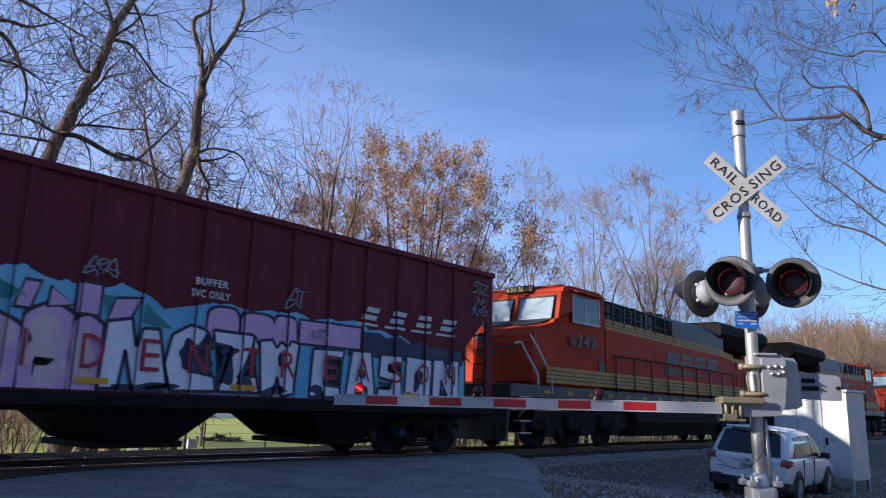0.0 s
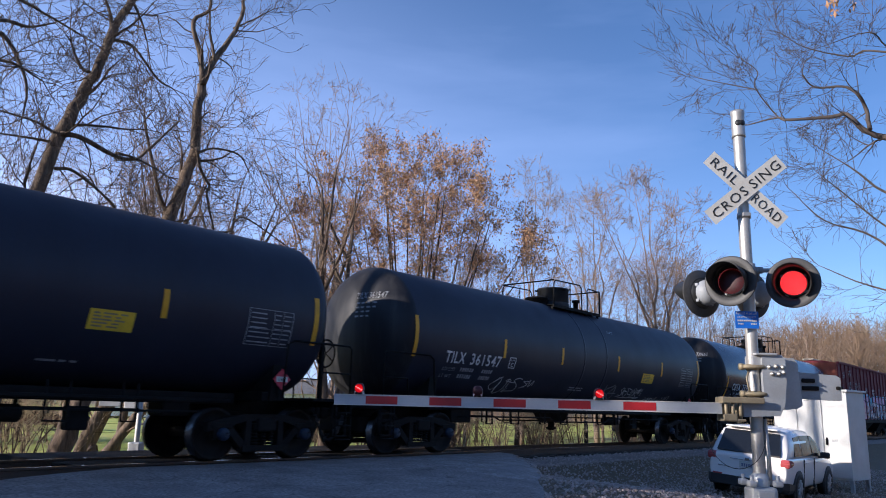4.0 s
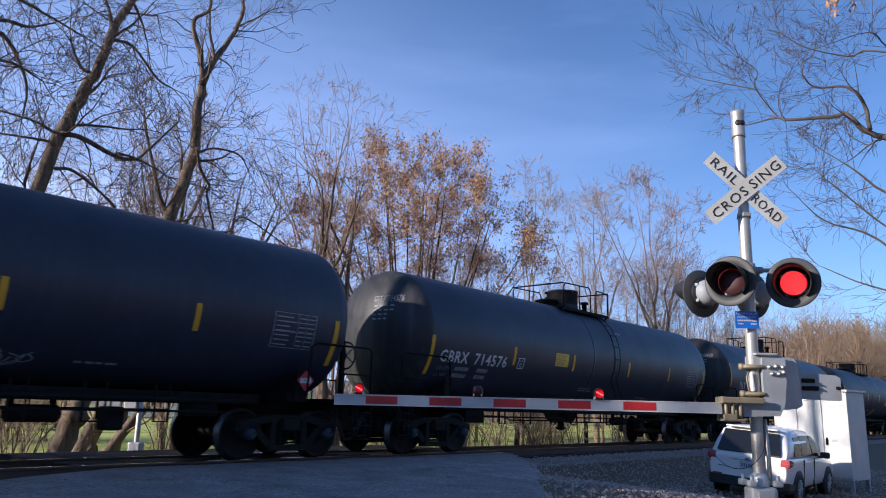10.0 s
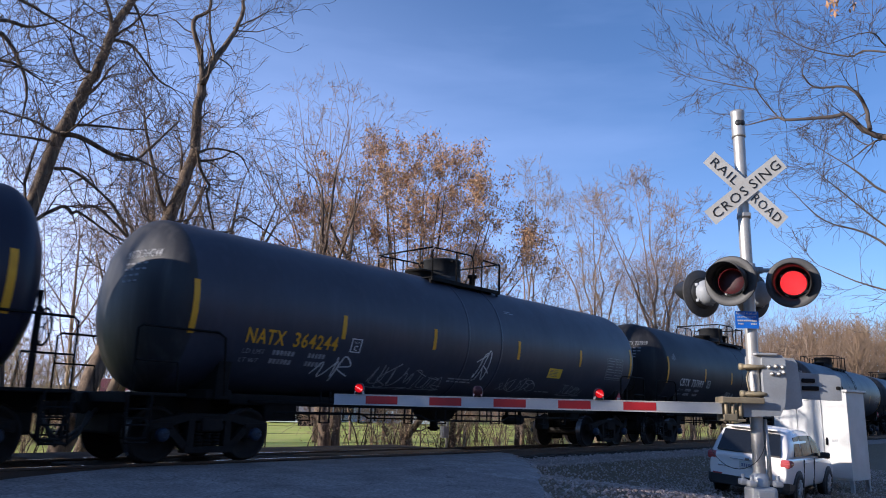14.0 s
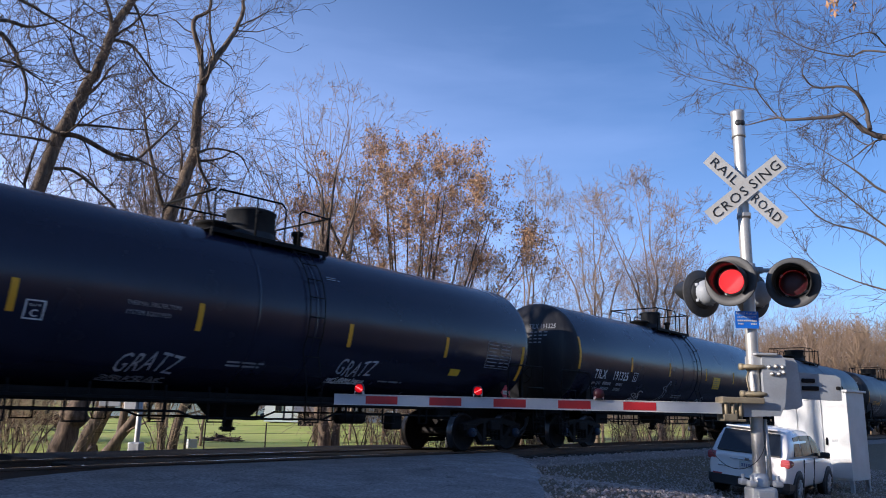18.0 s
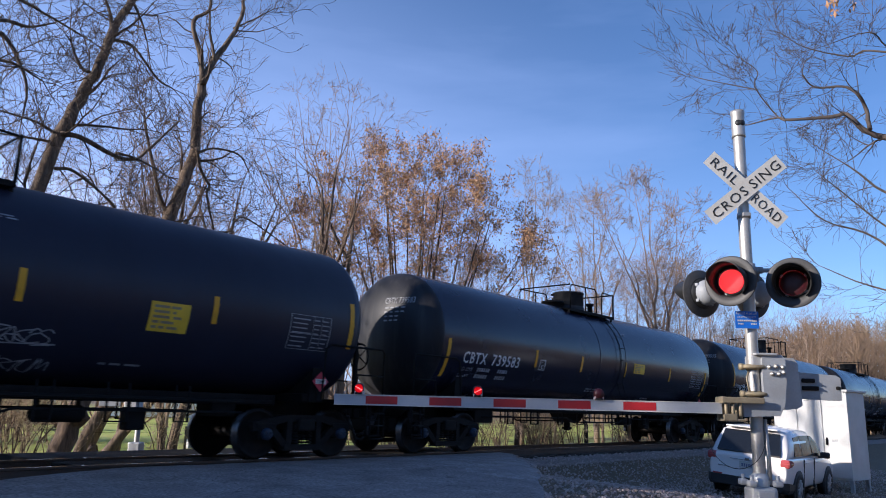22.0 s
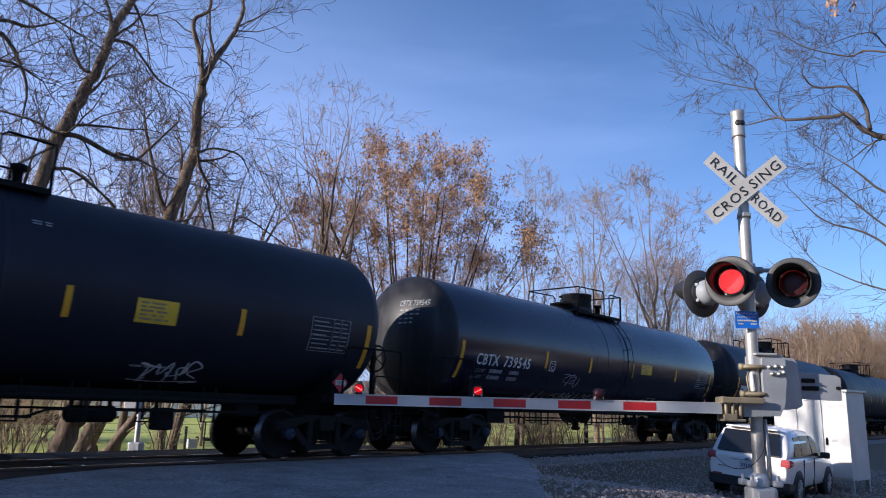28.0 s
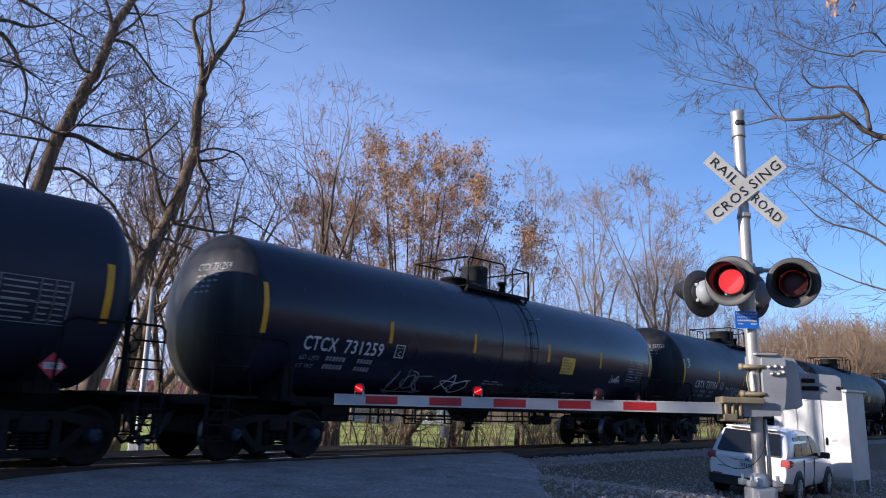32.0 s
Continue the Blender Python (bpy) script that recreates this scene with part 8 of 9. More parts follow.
# ---- trees beyond the track ----
def plant_trees():
    rnd = random.Random(3)
    def limb(y, r0, r1, *line):
        """A limb in the plane of the trunk, tapering from r0 to r1, with a slight sway across that plane."""
        n = len(line) - 1
        return [((x, y + 0.08 * math.sin(1.7 * i + x), z), r0 + (r1 - r0) * i / n) for i, (x, z) in enumerate(line)]
    tree_from("leaning_tree", rnd, [
        [((6.95, 20.9, -0.9), 0.28)] + limb(20.9, 0.225, 0.085, (6.96, 3.01), (6.98, 4.79), (7.31, 6.24), (7.78, 8.32), (8.23, 9.66), (8.55, 10.75), (8.82, 11.90), (9.27, 13.01), (9.61, 14.34)),
        limb(20.7, 0.085, 0.03, (7.69, 8.14), (8.17, 8.17), (9.17, 7.93), (9.85, 8.00), (10.19, 8.40), (11.10, 9.59)),
        limb(20.7, 0.045, 0.02, (9.24, 8.03), (9.94, 7.98), (10.96, 7.76)),
        limb(20.9, 0.055, 0.025, (8.45, 10.27), (8.02, 10.30), (7.66, 10.87)),
        limb(20.8, 0.05, 0.02, (8.84, 11.47), (9.40, 11.43), (10.30, 10.79), (10.80, 10.61)),
        limb(20.9, 0.06, 0.03, (8.79, 11.89), (8.57, 12.35), (8.25, 12.90)),
        limb(20.8, 0.05, 0.02, (7.61, 7.88), (7.06, 7.83), (5.85, 7.66)),
        limb(20.8, 0.05, 0.02, (7.69, 8.10), (7.07, 8.31), (5.89, 8.32)),
        limb(20.6, 0.055, 0.02, (7.63, 7.10), (8.11, 7.13), (9.12, 6.59), (9.72, 6.05)),
        limb(20.6, 0.06, 0.03, (7.14, 5.42), (7.91, 6.08), (8.18, 5.95), (8.43, 6.04), (9.24, 5.62)),
        limb(20.9, 0.05, 0.02, (9.27, 12.97), (9.58, 12.39), (9.90, 11.86)),
    ], "tall bare tree with a leaning trunk beside the track", M["twig"], last=5, kids=(1, 3), along=6, limb_len=2.1, min_r=0.0075, kink=0.20, droop=0.05, ratio=0.68, taper=True)
    tree_from("forked_tree", rnd, [
        [((9.0, 21.6, -1.0), 0.32)] + limb(21.6, 0.28, 0.14, (9.30, 0.26), (9.50, 0.92), (10.17, 2.67), (10.52, 4.05), (11.02, 5.43), (11.53, 6.53), (11.84, 7.63), (12.16, 8.87), (12.22, 10.18), (12.25, 11.54)),
        limb(21.5, 0.13, 0.05, (12.19, 11.49), (12.57, 12.47), (12.94, 13.25), (13.44, 14.52), (13.49, 15.66)),
        limb(21.5, 0.10, 0.04, (12.20, 11.46), (12.07, 12.44), (11.67, 13.56), (12.13, 14.14), (12.22, 14.94)),
        limb(21.5, 0.06, 0.03, (12.57, 12.43), (12.46, 13.06), (12.26, 13.56), (12.09, 14.98)),
        limb(21.5, 0.04, 0.02, (13.19, 13.97), (13.89, 14.58), (14.71, 15.37)),
        limb(21.7, 0.10, 0.03, (11.19, 5.65), (11.57, 6.74), (11.26, 7.41), (10.65, 9.03), (10.43, 9.68)),
        limb(21.7, 0.09, 0.03, (11.81, 7.35), (11.93, 8.09), (11.82, 9.14)),
        limb(21.2, 0.06, 0.03, (12.01, 9.09), (12.33, 8.44), (12.63, 7.98), (12.54, 7.63), (12.98, 6.58)),
        limb(21.2, 0.055, 0.02, (11.40, 6.44), (13.37, 6.53), (13.68, 6.98), (14.24, 7.18), (15.99, 6.47)),
        limb(21.4, 0.05, 0.02, (12.07, 8.90), (12.82, 9.37), (13.71, 9.37), (14.21, 8.99)),
        limb(21.6, 0.07, 0.03, (10.65, 4.41), (10.59, 5.36), (9.86, 6.61), (9.19, 7.16)),
        limb(21.6, 0.06, 0.03, (11.02, 5.43), (10.50, 5.69), (9.44, 6.49), (8.95, 6.48)),
    ], "tall bare forked tree beside the track", M["twig"], last=5, kids=(1, 3), along=5, limb_len=1.45, min_r=0.0075, kink=0.22, droop=0.03, ratio=0.66, taper=True)
    tree_from("side_tree", rnd, [
        [((4.5, 19.6, -0.9), 0.26), ((4.6, 19.7, 4.7), 0.20), ((4.3, 19.7, 8.0), 0.15), ((3.8, 19.7, 11.0), 0.08)],
        limb(19.6, 0.07, 0.02, (4.3, 8.6), (5.40, 9.86), (5.98, 9.41), (6.29, 8.61), (6.33, 7.86)),
        limb(19.6, 0.07, 0.02, (4.2, 9.3), (5.48, 10.21), (6.13, 10.29), (6.71, 10.64)),
        limb(19.6, 0.06, 0.02, (4.0, 10.2), (5.51, 10.92), (6.33, 10.83), (7.77, 10.55)),
        limb(19.6, 0.06, 0.02, (4.4, 8.0), (5.62, 9.19), (6.65, 8.97)),
    ], "slim bare tree with spreading twigs beside the track", M["twig"], last=5, kids=(2, 3), along=6, limb_len=2.0, min_r=0.007, kink=0.20, droop=0.05, taper=True)
    # tree far to the west whose crown throws broken shade over the relay case
    tree_from("roadside_tree", random.Random(15), [
        [((-5.4, 21.0, -0.9), 0.30), ((-5.2, 21.1, 5.0), 0.24), ((-4.9, 21.0, 10.0), 0.16), ((-4.6, 21.2, 15.0), 0.06)],
        [((-5.2, 21.1, 6.5), 0.09), ((-4.2, 20.6, 9.6), 0.06), ((-3.2, 20.2, 12.8), 0.03)],
        [((-5.1, 21.1, 7.5), 0.09), ((-6.0, 21.6, 10.4), 0.06), ((-6.7, 22.0, 13.6), 0.03)],
    ], "tall bare tree in the line beside the track", M["twig"], last=4, kids=(2, 3), along=7, limb_len=2.2, min_r=0.012, kink=0.28)
    # oak that keeps its leaves: many stems fanning up from a low fork
    foot = Vector((26.2, 24.7, -1.2))
    limbs = [[(foot, 0.26), (foot + Vector((0, 0, 1.6)), 0.22), (foot + Vector((0.1, 0.1, 4.5)), 0.14), (foot + Vector((0.3, -0.2, 9.6)), 0.07), (foot + Vector((0.3, -0.3, 13.0)), 0.03)]]
    for a in range(25):
        t = a * 2.4
        reach = 5.9 * math.sqrt((a + 0.6) / 25)
        top = 14.4 - 0.16 * reach ** 2
        z0 = 0.8 + (a % 5) * 0.6
        d = Vector((math.cos(t), math.sin(t), 0))
        limbs.append([(foot + Vector((0, 0, z0)), 0.11), (foot + d * reach * 0.35 + Vector((0, 0, z0 + 2.0)), 0.085), (foot + d * reach * 0.72 + Vector((0, 0, z0 + (top - z0) * 0.58)), 0.05), (foot + d * reach + Vector((0, 0, top - 1.0)), 0.022)])
    tree_from("oak_tree", rnd, limbs, "broad oak still holding rust-brown winter leaves", M["twig_oak"], last=5, kids=(2, 3), along=5, limb_len=1.5, min_r=0.007, kink=0.22, spread=0.62, droop=-0.06, leaves=(36000, 0.070, M["oak_leaf"]), bark=M["bark"], leaf_from=7.8, loose=0.15)
    # line of slim bare trees, each a fan of upswept stems
    made = []
    for k in range(7):
        r = random.Random(40 + k)
        h = 15.0
        lean = Vector((r.uniform(-0.05, 0.05), r.uniform(-0.05, 0.05), 1))
        limbs = [[(lean * h * f, 0.13 * (1 - f) + 0.022) for f in (0, 0.2, 0.4, 0.62, 0.8)]]
        for a in range(7):
            f = 0.10 + 0.065 * a
            b = lean * h * f
            t = a * 2.4 + r.uniform(-0.5, 0.5)
            d = Vector((math.cos(t), math.sin(t), 0))
            ln = r.uniform(1.8, 3.6)
            up = (h * r.uniform(0.78, 0.95) - b.z)
            limbs.append([(b, 0.062), (b + d * ln * 0.45 + Vector((r.gauss(0, 0.2), r.gauss(0, 0.2), up * 0.3)), 0.046), (b + d * ln * 0.75 + Vector((r.gauss(0, 0.25), r.gauss(0, 0.25), up * 0.65)), 0.028), (b + d * ln + Vector((0, 0, up)), 0.012)])
        wood = M["twig_red"] if k % 3 == 1 else M["twig_pale"]
        made.append(tree_from("bare_tree", random.Random(60 + k), limbs, "slim leafless winter tree with upswept branches", wood, last=5, kids=(1, 2), along=4, limb_len=2.4, min_r=0.010, group="bare trees behind the track", kink=0.2, spread=0.72, droop=-0.05, leaves=(500, 0.08, M["tan_leaf"]) if k in (1, 3) else None, bark=wood))
    # single trees told apart against the sky, each a fan of limbs from a low fork
    def fan_tree(x, y, fork, tops, wood, label, seed, limb_len, r=0.13, along=5, kids=(1, 3), min_r=0.009):
        rr = random.Random(seed)
        z0 = ground_z(x, y) - 0.2
        low = Vector((x, y, fork))
        limbs = [[((x - 0.1, y, z0), r * 1.3), ((x, y, z0 + 0.5 * (fork - z0)), r * 1.1), (tuple(low), r)]]
        for k, (tx, tz) in enumerate(tops):
            d = Vector((tx, y + rr.uniform(-1.6, 1.6), tz)) - low
            bow = Vector((rr.uniform(-0.35, 0.35), rr.uniform(-0.3, 0.3), 0))
            a = low - Vector((0, 0, (fork - z0) * 0.12 * (k % 3)))
            limbs.append([(a, r * 0.55), (low + Vector((d.x * 0.24, d.y * 0.24, d.z * 0.27)) + bow, r * 0.42), (low + Vector((d.x * 0.44, d.y * 0.44, d.z * 0.48)) - bow * 0.7, r * 0.32), (low + Vector((d.x * 0.66, d.y * 0.66, d.z * 0.70)) + bow, r * 0.21), (low + d, r * 0.08)])
        return tree_from("winter_tree", rr, limbs, label, wood, last=5, kids=kids, along=along, limb_len=limb_len, min_r=min_r, kink=0.24, spread=0.70, droop=-0.05, bark=wood, group="bare trees told apart against the sky", taper=True)
    fan_tree(30.2, 36.0, 6.6, ((23.2, 17.4), (24.7, 18.4), (26.5, 19.3), (27.4, 18.2), (28.7, 19.7), (30.2, 19.2), (31.2, 20.8), (33.6, 21.0), (32.7, 19.2), (34.8, 18.2)), M["twig_red"], "tall slender bare tree with widespread limbs", 101, 1.9, 0.14, 5, (1, 3), 0.009)
    fan_tree(39.0, 27.0, 5.6, ((38.8, 15.6), (40.2, 15.9), (42.8, 15.7), (41.6, 14.8), (44.4, 14.9)), M["twig_pale"], "slender bare tree beside the oak", 102, 1.6, 0.13, 6, (2, 3), 0.010)
    fan_tree(43.0, 24.0, 5.0, ((39.4, 13.2), (41.4, 13.7), (43.6, 15.0), (45.6, 15.1), (42.2, 13.0), (46.8, 13.6)), M["twig_pale"], "bare tree with upright limbs behind the track", 103, 1.7, 0.15, 6, (2, 3), 0.011)
    fan_tree(42.6, 19.5, 4.6, ((38.4, 12.6), (40.0, 13.6), (42.0, 14.3), (44.8, 14.2), (46.7, 13.7), (48.3, 12.4), (47.9, 10.2), (37.6, 10.4), (43.4, 12.4)), M["twig_red"], "round-crowned bare tree behind the track", 104, 1.9, 0.16, 6, (2, 3), 0.012)
    spots = [(22.0, 39.0, 11.0), (18.5, 40.0, 11.0), (33.5, 36.6, 10.5), (34.5, 34.6, 11.5), (35.0, 33.0, 12), (36.5, 30.0, 12.5), (37.6, 29.5, 12.0), (40.5, 25.6, 11.2), (41.8, 23.0, 10.8), (44.0, 21.0, 11.2), (46.0, 19.0, 9.5), (47.0, 19.6, 11.5), (50.0, 18.8, 10.5), (54.0, 19.0, 10.5), (60.0, 19.2, 11), (22.5, 40.0, 13.5), (18.0, 36.0, 12.5), (14.0, 33.0, 13), (10.0, 34.0, 14), (66.0, 19.0, 11), (74.0, 19.5, 12), (84.0, 20.0, 13), (34.0, 27.5, 11), (46.0, 23.0, 12.5), (20.5, 33.0, 9), (22.3, 25.7, 12), (56.0, 24.0, 13), (64.0, 25.0, 14), (48.0, 27.0, 13)]
    tall = [max((o.matrix_basis @ Vector(c)).z for o in t.children for c in o.bound_box) for t in made]
    for i, (x, y, h) in enumerate(spots):
        k = i % len(made)
        t = made[k] if i < len(made) else copy_thing(made[k], pose(0, 0, 0))
        t.matrix_basis = pose(x, y, ground_z(x, y) - 0.15, 0, 0, rnd.uniform(0, 360)) @ Matrix.Scale(h * 1.1 / tall[k], 4)
    # stout trunks in the grass behind the leaning tree
    for k, (x, y, r0, lean) in enumerate(((13.2, 27.0, 0.19, 0.9), (14.0, 28.2, 0.15, 0.2), (14.2, 30.8, 0.24, 0.5), (15.3, 27.3, 0.15, -0.2), (16.0, 27.7, 0.18, 0.25), (20.0, 23.4, 0.23, -0.1), (20.45, 23.2, 0.17, 0.05), (24.6, 20.6, 0.15, 0.1), (27.9, 19.6, 0.12, 0.0), (11.9, 26.5, 0.20, 0.5))):
        r = random.Random(70 + k)
        k_h = 0.5 if r0 < 0.16 and x > 18 else 1.0
        p = Vector((x, y, ground_z(x, y) - 0.1))
        up = k_h * Vector((lean * 0.6, -lean * 0.2, 1)).normalized()
        limbs = [[(p, r0 * 1.35), (p + Vector((0, 0, 0.5)), r0), (p + up * 3.5, r0 * 0.85), (p + up * 7.0 + Vector((r.uniform(-0.3, 0.3), 0, 0)), r0 * 0.55), (p + up * 11.0, r0 * 0.2)]]
        for a in range(4):
            t = r.uniform(0, 6.28)
            b = p + up * (4.0 + 1.3 * a)
            limbs.append([(b, r0 * 0.4), (b + Vector((math.cos(t) * 0.9, math.sin(t) * 0.9, 1.6)), r0 * 0.3), (b + Vector((math.cos(t) * 1.7, math.sin(t) * 1.7, 3.6)), r0 * 0.14)])
        tree_from("field_tree", r, limbs, "stout bare tree in the grass", M["twig_red"], last=4, kids=(1, 3), along=4, limb_len=2.2 * k_h, min_r=0.010, group="stout trees in the grass", kink=0.2, bark=M["bark"])
    # brush along the far side of the track
    brush = []
    for k in range(4):
        r = random.Random(90 + k)
        limbs = []
        for a in range(9):
            t = r.uniform(0, 6.28)
            d = Vector((math.cos(t), math.sin(t), 0))
            b = Vector((r.gauss(0, 0.25), r.gauss(0, 0.25), 0))
            limbs.append([(b, 0.022), (b + d * 0.25 + Vector((0, 0, 0.9)), 0.017), (b + d * r.uniform(0.4, 0.9) + Vector((0, 0, r.uniform(1.4, 2.2))), 0.010)])
        brush.append(tree_from("leafless_shrub", r, limbs, "tangled tan leafless shrub beside the track", M["straw"] if k % 2 else M["twig_pale"], last=3, kids=(2, 4), along=4, limb_len=0.9, min_r=0.006, group="shrubs beside the track", category="shrub", leaves=(160, 0.05, M["tan_leaf"])))
    rnd2 = random.Random(17)
    spots = [(21.6, 22.2), (22.4, 21.6), (23.2, 21.8), (24.4, 20.4), (25.2, 20.0), (27.3, 20.2), (28.4, 18.8), (29.5, 17.6), (20.4, 23.5), (9.0, 24.0), (7.4, 22.5), (8.2, 23.4)]
    spots += [(3.5 + i * 0.75 + rnd2.uniform(-0.3, 0.3), 22.5 + 0.25 * i + rnd2.uniform(-1.0, 2.2)) for i in range(0, 16, 5)]
    spots += [(26 + i * 1.5 + rnd2.uniform(-0.5, 0.5), rnd2.uniform(17.2, 21.5)) for i in range(0, 34)]
    spots += [(17 + i * 0.62 + rnd2.uniform(-0.3, 0.3), 25.5 - i * 0.3 + rnd2.uniform(-1.2, 1.8)) for i in range(0, 22, 2)]
    far_spots = [(4.0 + i * 0.95 + rnd2.uniform(-0.5, 0.5), rnd2.uniform(38, 50)) for i in range(15)]
    # the lawn stays open between the signal mast and the first thicket
    spots = [(x, y) for x, y in spots if not 0.585 < x / y < 0.835]
    for i, (x, y) in enumerate(spots + far_spots):
        t = brush[i] if i < 4 else copy_thing(brush[i % 4], pose(0, 0, 0))
        t.matrix_basis = pose(x, y, ground_z(x, y) - 0.1, 0, 0, rnd2.uniform(0, 360)) @ Matrix.Scale(rnd2.uniform(0.7, 1.15) * (1.9 if y > 36 else 1.0), 4)
    # tree whose limbs reach in over the crossing
    def arm(x, r0, r1, *line):
        n = len(line) - 1
        return [((x + 0.12 * math.sin(2.1 * i + z), y, z), r0 + (r1 - r0) * i / n) for i, (y, z) in enumerate(line)]
    over = tree_from("overhanging_tree", random.Random(8), [
        [((13.6, -1.6, -0.6), 0.17), ((13.5, -1.3, 2.0), 0.145), ((13.3, -0.8, 3.6), 0.12), ((13.1, 0.4, 4.7), 0.09)] + arm(12.8, 0.055, 0.011, (1.68, 5.22), (1.99, 5.34), (2.27, 5.48), (2.49, 5.80), (2.74, 5.88), (3.35, 5.91), (3.57, 6.02), (4.10, 6.06)),
        arm(12.8, 0.034, 0.009, (2.18, 5.46), (2.24, 5.88), (2.30, 6.09), (2.53, 6.32), (2.95, 6.45), (3.08, 6.63), (3.10, 6.91)),
        arm(12.7, 0.015, 0.006, (3.40, 5.88), (3.59, 6.09), (3.84, 6.60), (3.83, 6.95), (4.09, 7.26)),
        arm(12.7, 0.012, 0.005, (3.83, 6.59), (4.22, 6.79), (4.72, 6.99), (5.05, 7.25)),
        arm(12.9, 0.026, 0.006, (0.2, 4.5), (1.2, 6.3), (2.06, 6.80), (2.43, 6.89), (3.06, 7.23), (3.41, 7.58)),
        arm(13.0, 0.018, 0.006, (1.3, 6.3), (1.87, 6.91), (2.09, 7.18), (2.86, 7.25)),
        arm(12.9, 0.04, 0.006, (-0.8, 3.5), (1.2, 3.9), (2.08, 4.46), (2.51, 4.91), (2.97, 5.38)),
        arm(12.9, 0.03, 0.006, (-0.8, 3.0), (1.3, 3.2), (2.13, 3.92), (2.70, 4.57), (3.09, 5.03)),
        arm(12.9, 0.03, 0.006, (-0.8, 2.9), (1.5, 3.2), (2.43, 3.87), (2.98, 4.12), (3.53, 4.81)),
        arm(13.0, 0.03, 0.006, (-1.1, 2.2), (1.2, 2.6), (2.44, 3.03), (3.15, 3.42)),
        arm(12.1, 0.03, 0.006, (0.2, 5.0), (1.2, 7.4), (1.84, 7.75), (2.40, 7.62), (3.66, 8.0)),
    ], "bare tree with limbs reaching over the crossing", M["twig_dark"], last=5, kids=(1, 3), along=9, limb_len=0.62, min_r=0.0036, ratio=0.7, kink=0.15, spread=0.62, bark=M["twig_dark"], taper=True)
    tips = [(Vector((-1.6 + 0.01 * k, 3.98 - 0.30 * (k % 3 > 1), 7.92 - 0.05 * k)), Vector((0, 0, -1))) for k in range(4)]
    leaf_mesh("leaves", random.Random(2), tips, 60, 0.05, M["oak_leaf"], over, "few dry leaves hanging on a twig", 0.05)


plant_trees()


# ---- across the field ----
def gable_house(name, label, at, rz, w, d, h, roof_h, wall_m, roof_m, windows):
    e = thing(name, label, "house", at, rz)
    bm = bm_new()
    box(bm, (0, 0, h / 2), (w, d, h), 0.02)
    part("wall", bm, wall_m, e)
    bm = bm_new()
    prism(bm, [(-d / 2 - 0.4, h), (d / 2 + 0.4, h), (0, h + roof_h)], "x", -w / 2 - 0.4, w / 2 + 0.4)
    part("roof", bm, roof_m, e)
    for x, z, ww, hh in windows:
        bm = bm_new()
        box(bm, (x, -d / 2 - 0.03, z), (ww, 0.06, hh), 0.01)
        wdw = part("window", bm, M["white_sign"], e)
        bm = bm_new()
        box(bm, (x, -d / 2 - 0.07, z), (ww * 0.8, 0.04, hh * 0.86))
        part("pane", bm, M["car_glass"], wdw)
    return e


def far_car(label, at, rz, paint):
    e = thing("parked_car", label, "car", at, rz, group="cars beyond the field")
    bm = bm_new()
    prism(bm, [(-2.2, 0.35), (2.2, 0.35), (2.25, 0.75), (1.3, 0.92), (0.7, 1.42), (-1.0, 1.45), (-1.7, 0.95), (-2.25, 0.85)], "y", -0.85, 0.85)
    part("body", bm, paint, e)
    bm = bm_new()
    prism(bm, [(1.2, 0.95), (0.66, 1.36), (-0.95, 1.38), (-1.5, 0.98)], "y", -0.87, 0.87)
    part("glass", bm, M["car_glass"], e)
    for x in (-1.35, 1.35):
        for q in (-1, 1):
            bm = bm_new()
            lathe(bm, [(-0.1, 0.0), (-0.1, 0.31), (0.1, 0.31), (0.1, 0.0)], (x, q * 0.8, 0.32), (0, 1, 0), 18)
            part("wheel", bm, M["tyre"], e)


def far_signal():
    """The signal that faces the other way on the far side of the track."""
    e = thing("far_crossing_signal", "grey crossing signal mast with motor box beyond the track", "crossing signal", (10.47, 20.0, -0.62), 131.0)
    bm = bm_new()
    lathe(bm, [(0.0, 0.072), (4.8, 0.072), (4.8, 0.0)], (0, 0, 0), (0, 0, 1), 20)
    part("mast", bm, M["galv"], e)
    bm = bm_new()
    box(bm, (0, 0, 0.30), (0.34, 0.34, 0.44), 0.04)
    box(bm, (0, 0, 0.04), (0.5, 0.5, 0.14), 0.02)
    part("mast_base", bm, M["alu"], e)
    bm = bm_new()
    box(bm, (0.22, 0.0, 1.62), (0.36, 0.30, 0.55), 0.03)
    part("gate_motor_box", bm, M["alu"], e)
    bm = bm_new()
    box(bm, (0.80, 0.1, 1.62), (0.6, 0.06, 0.34), 0.02)
    part("counterweight", bm, M["grey_box"], e)


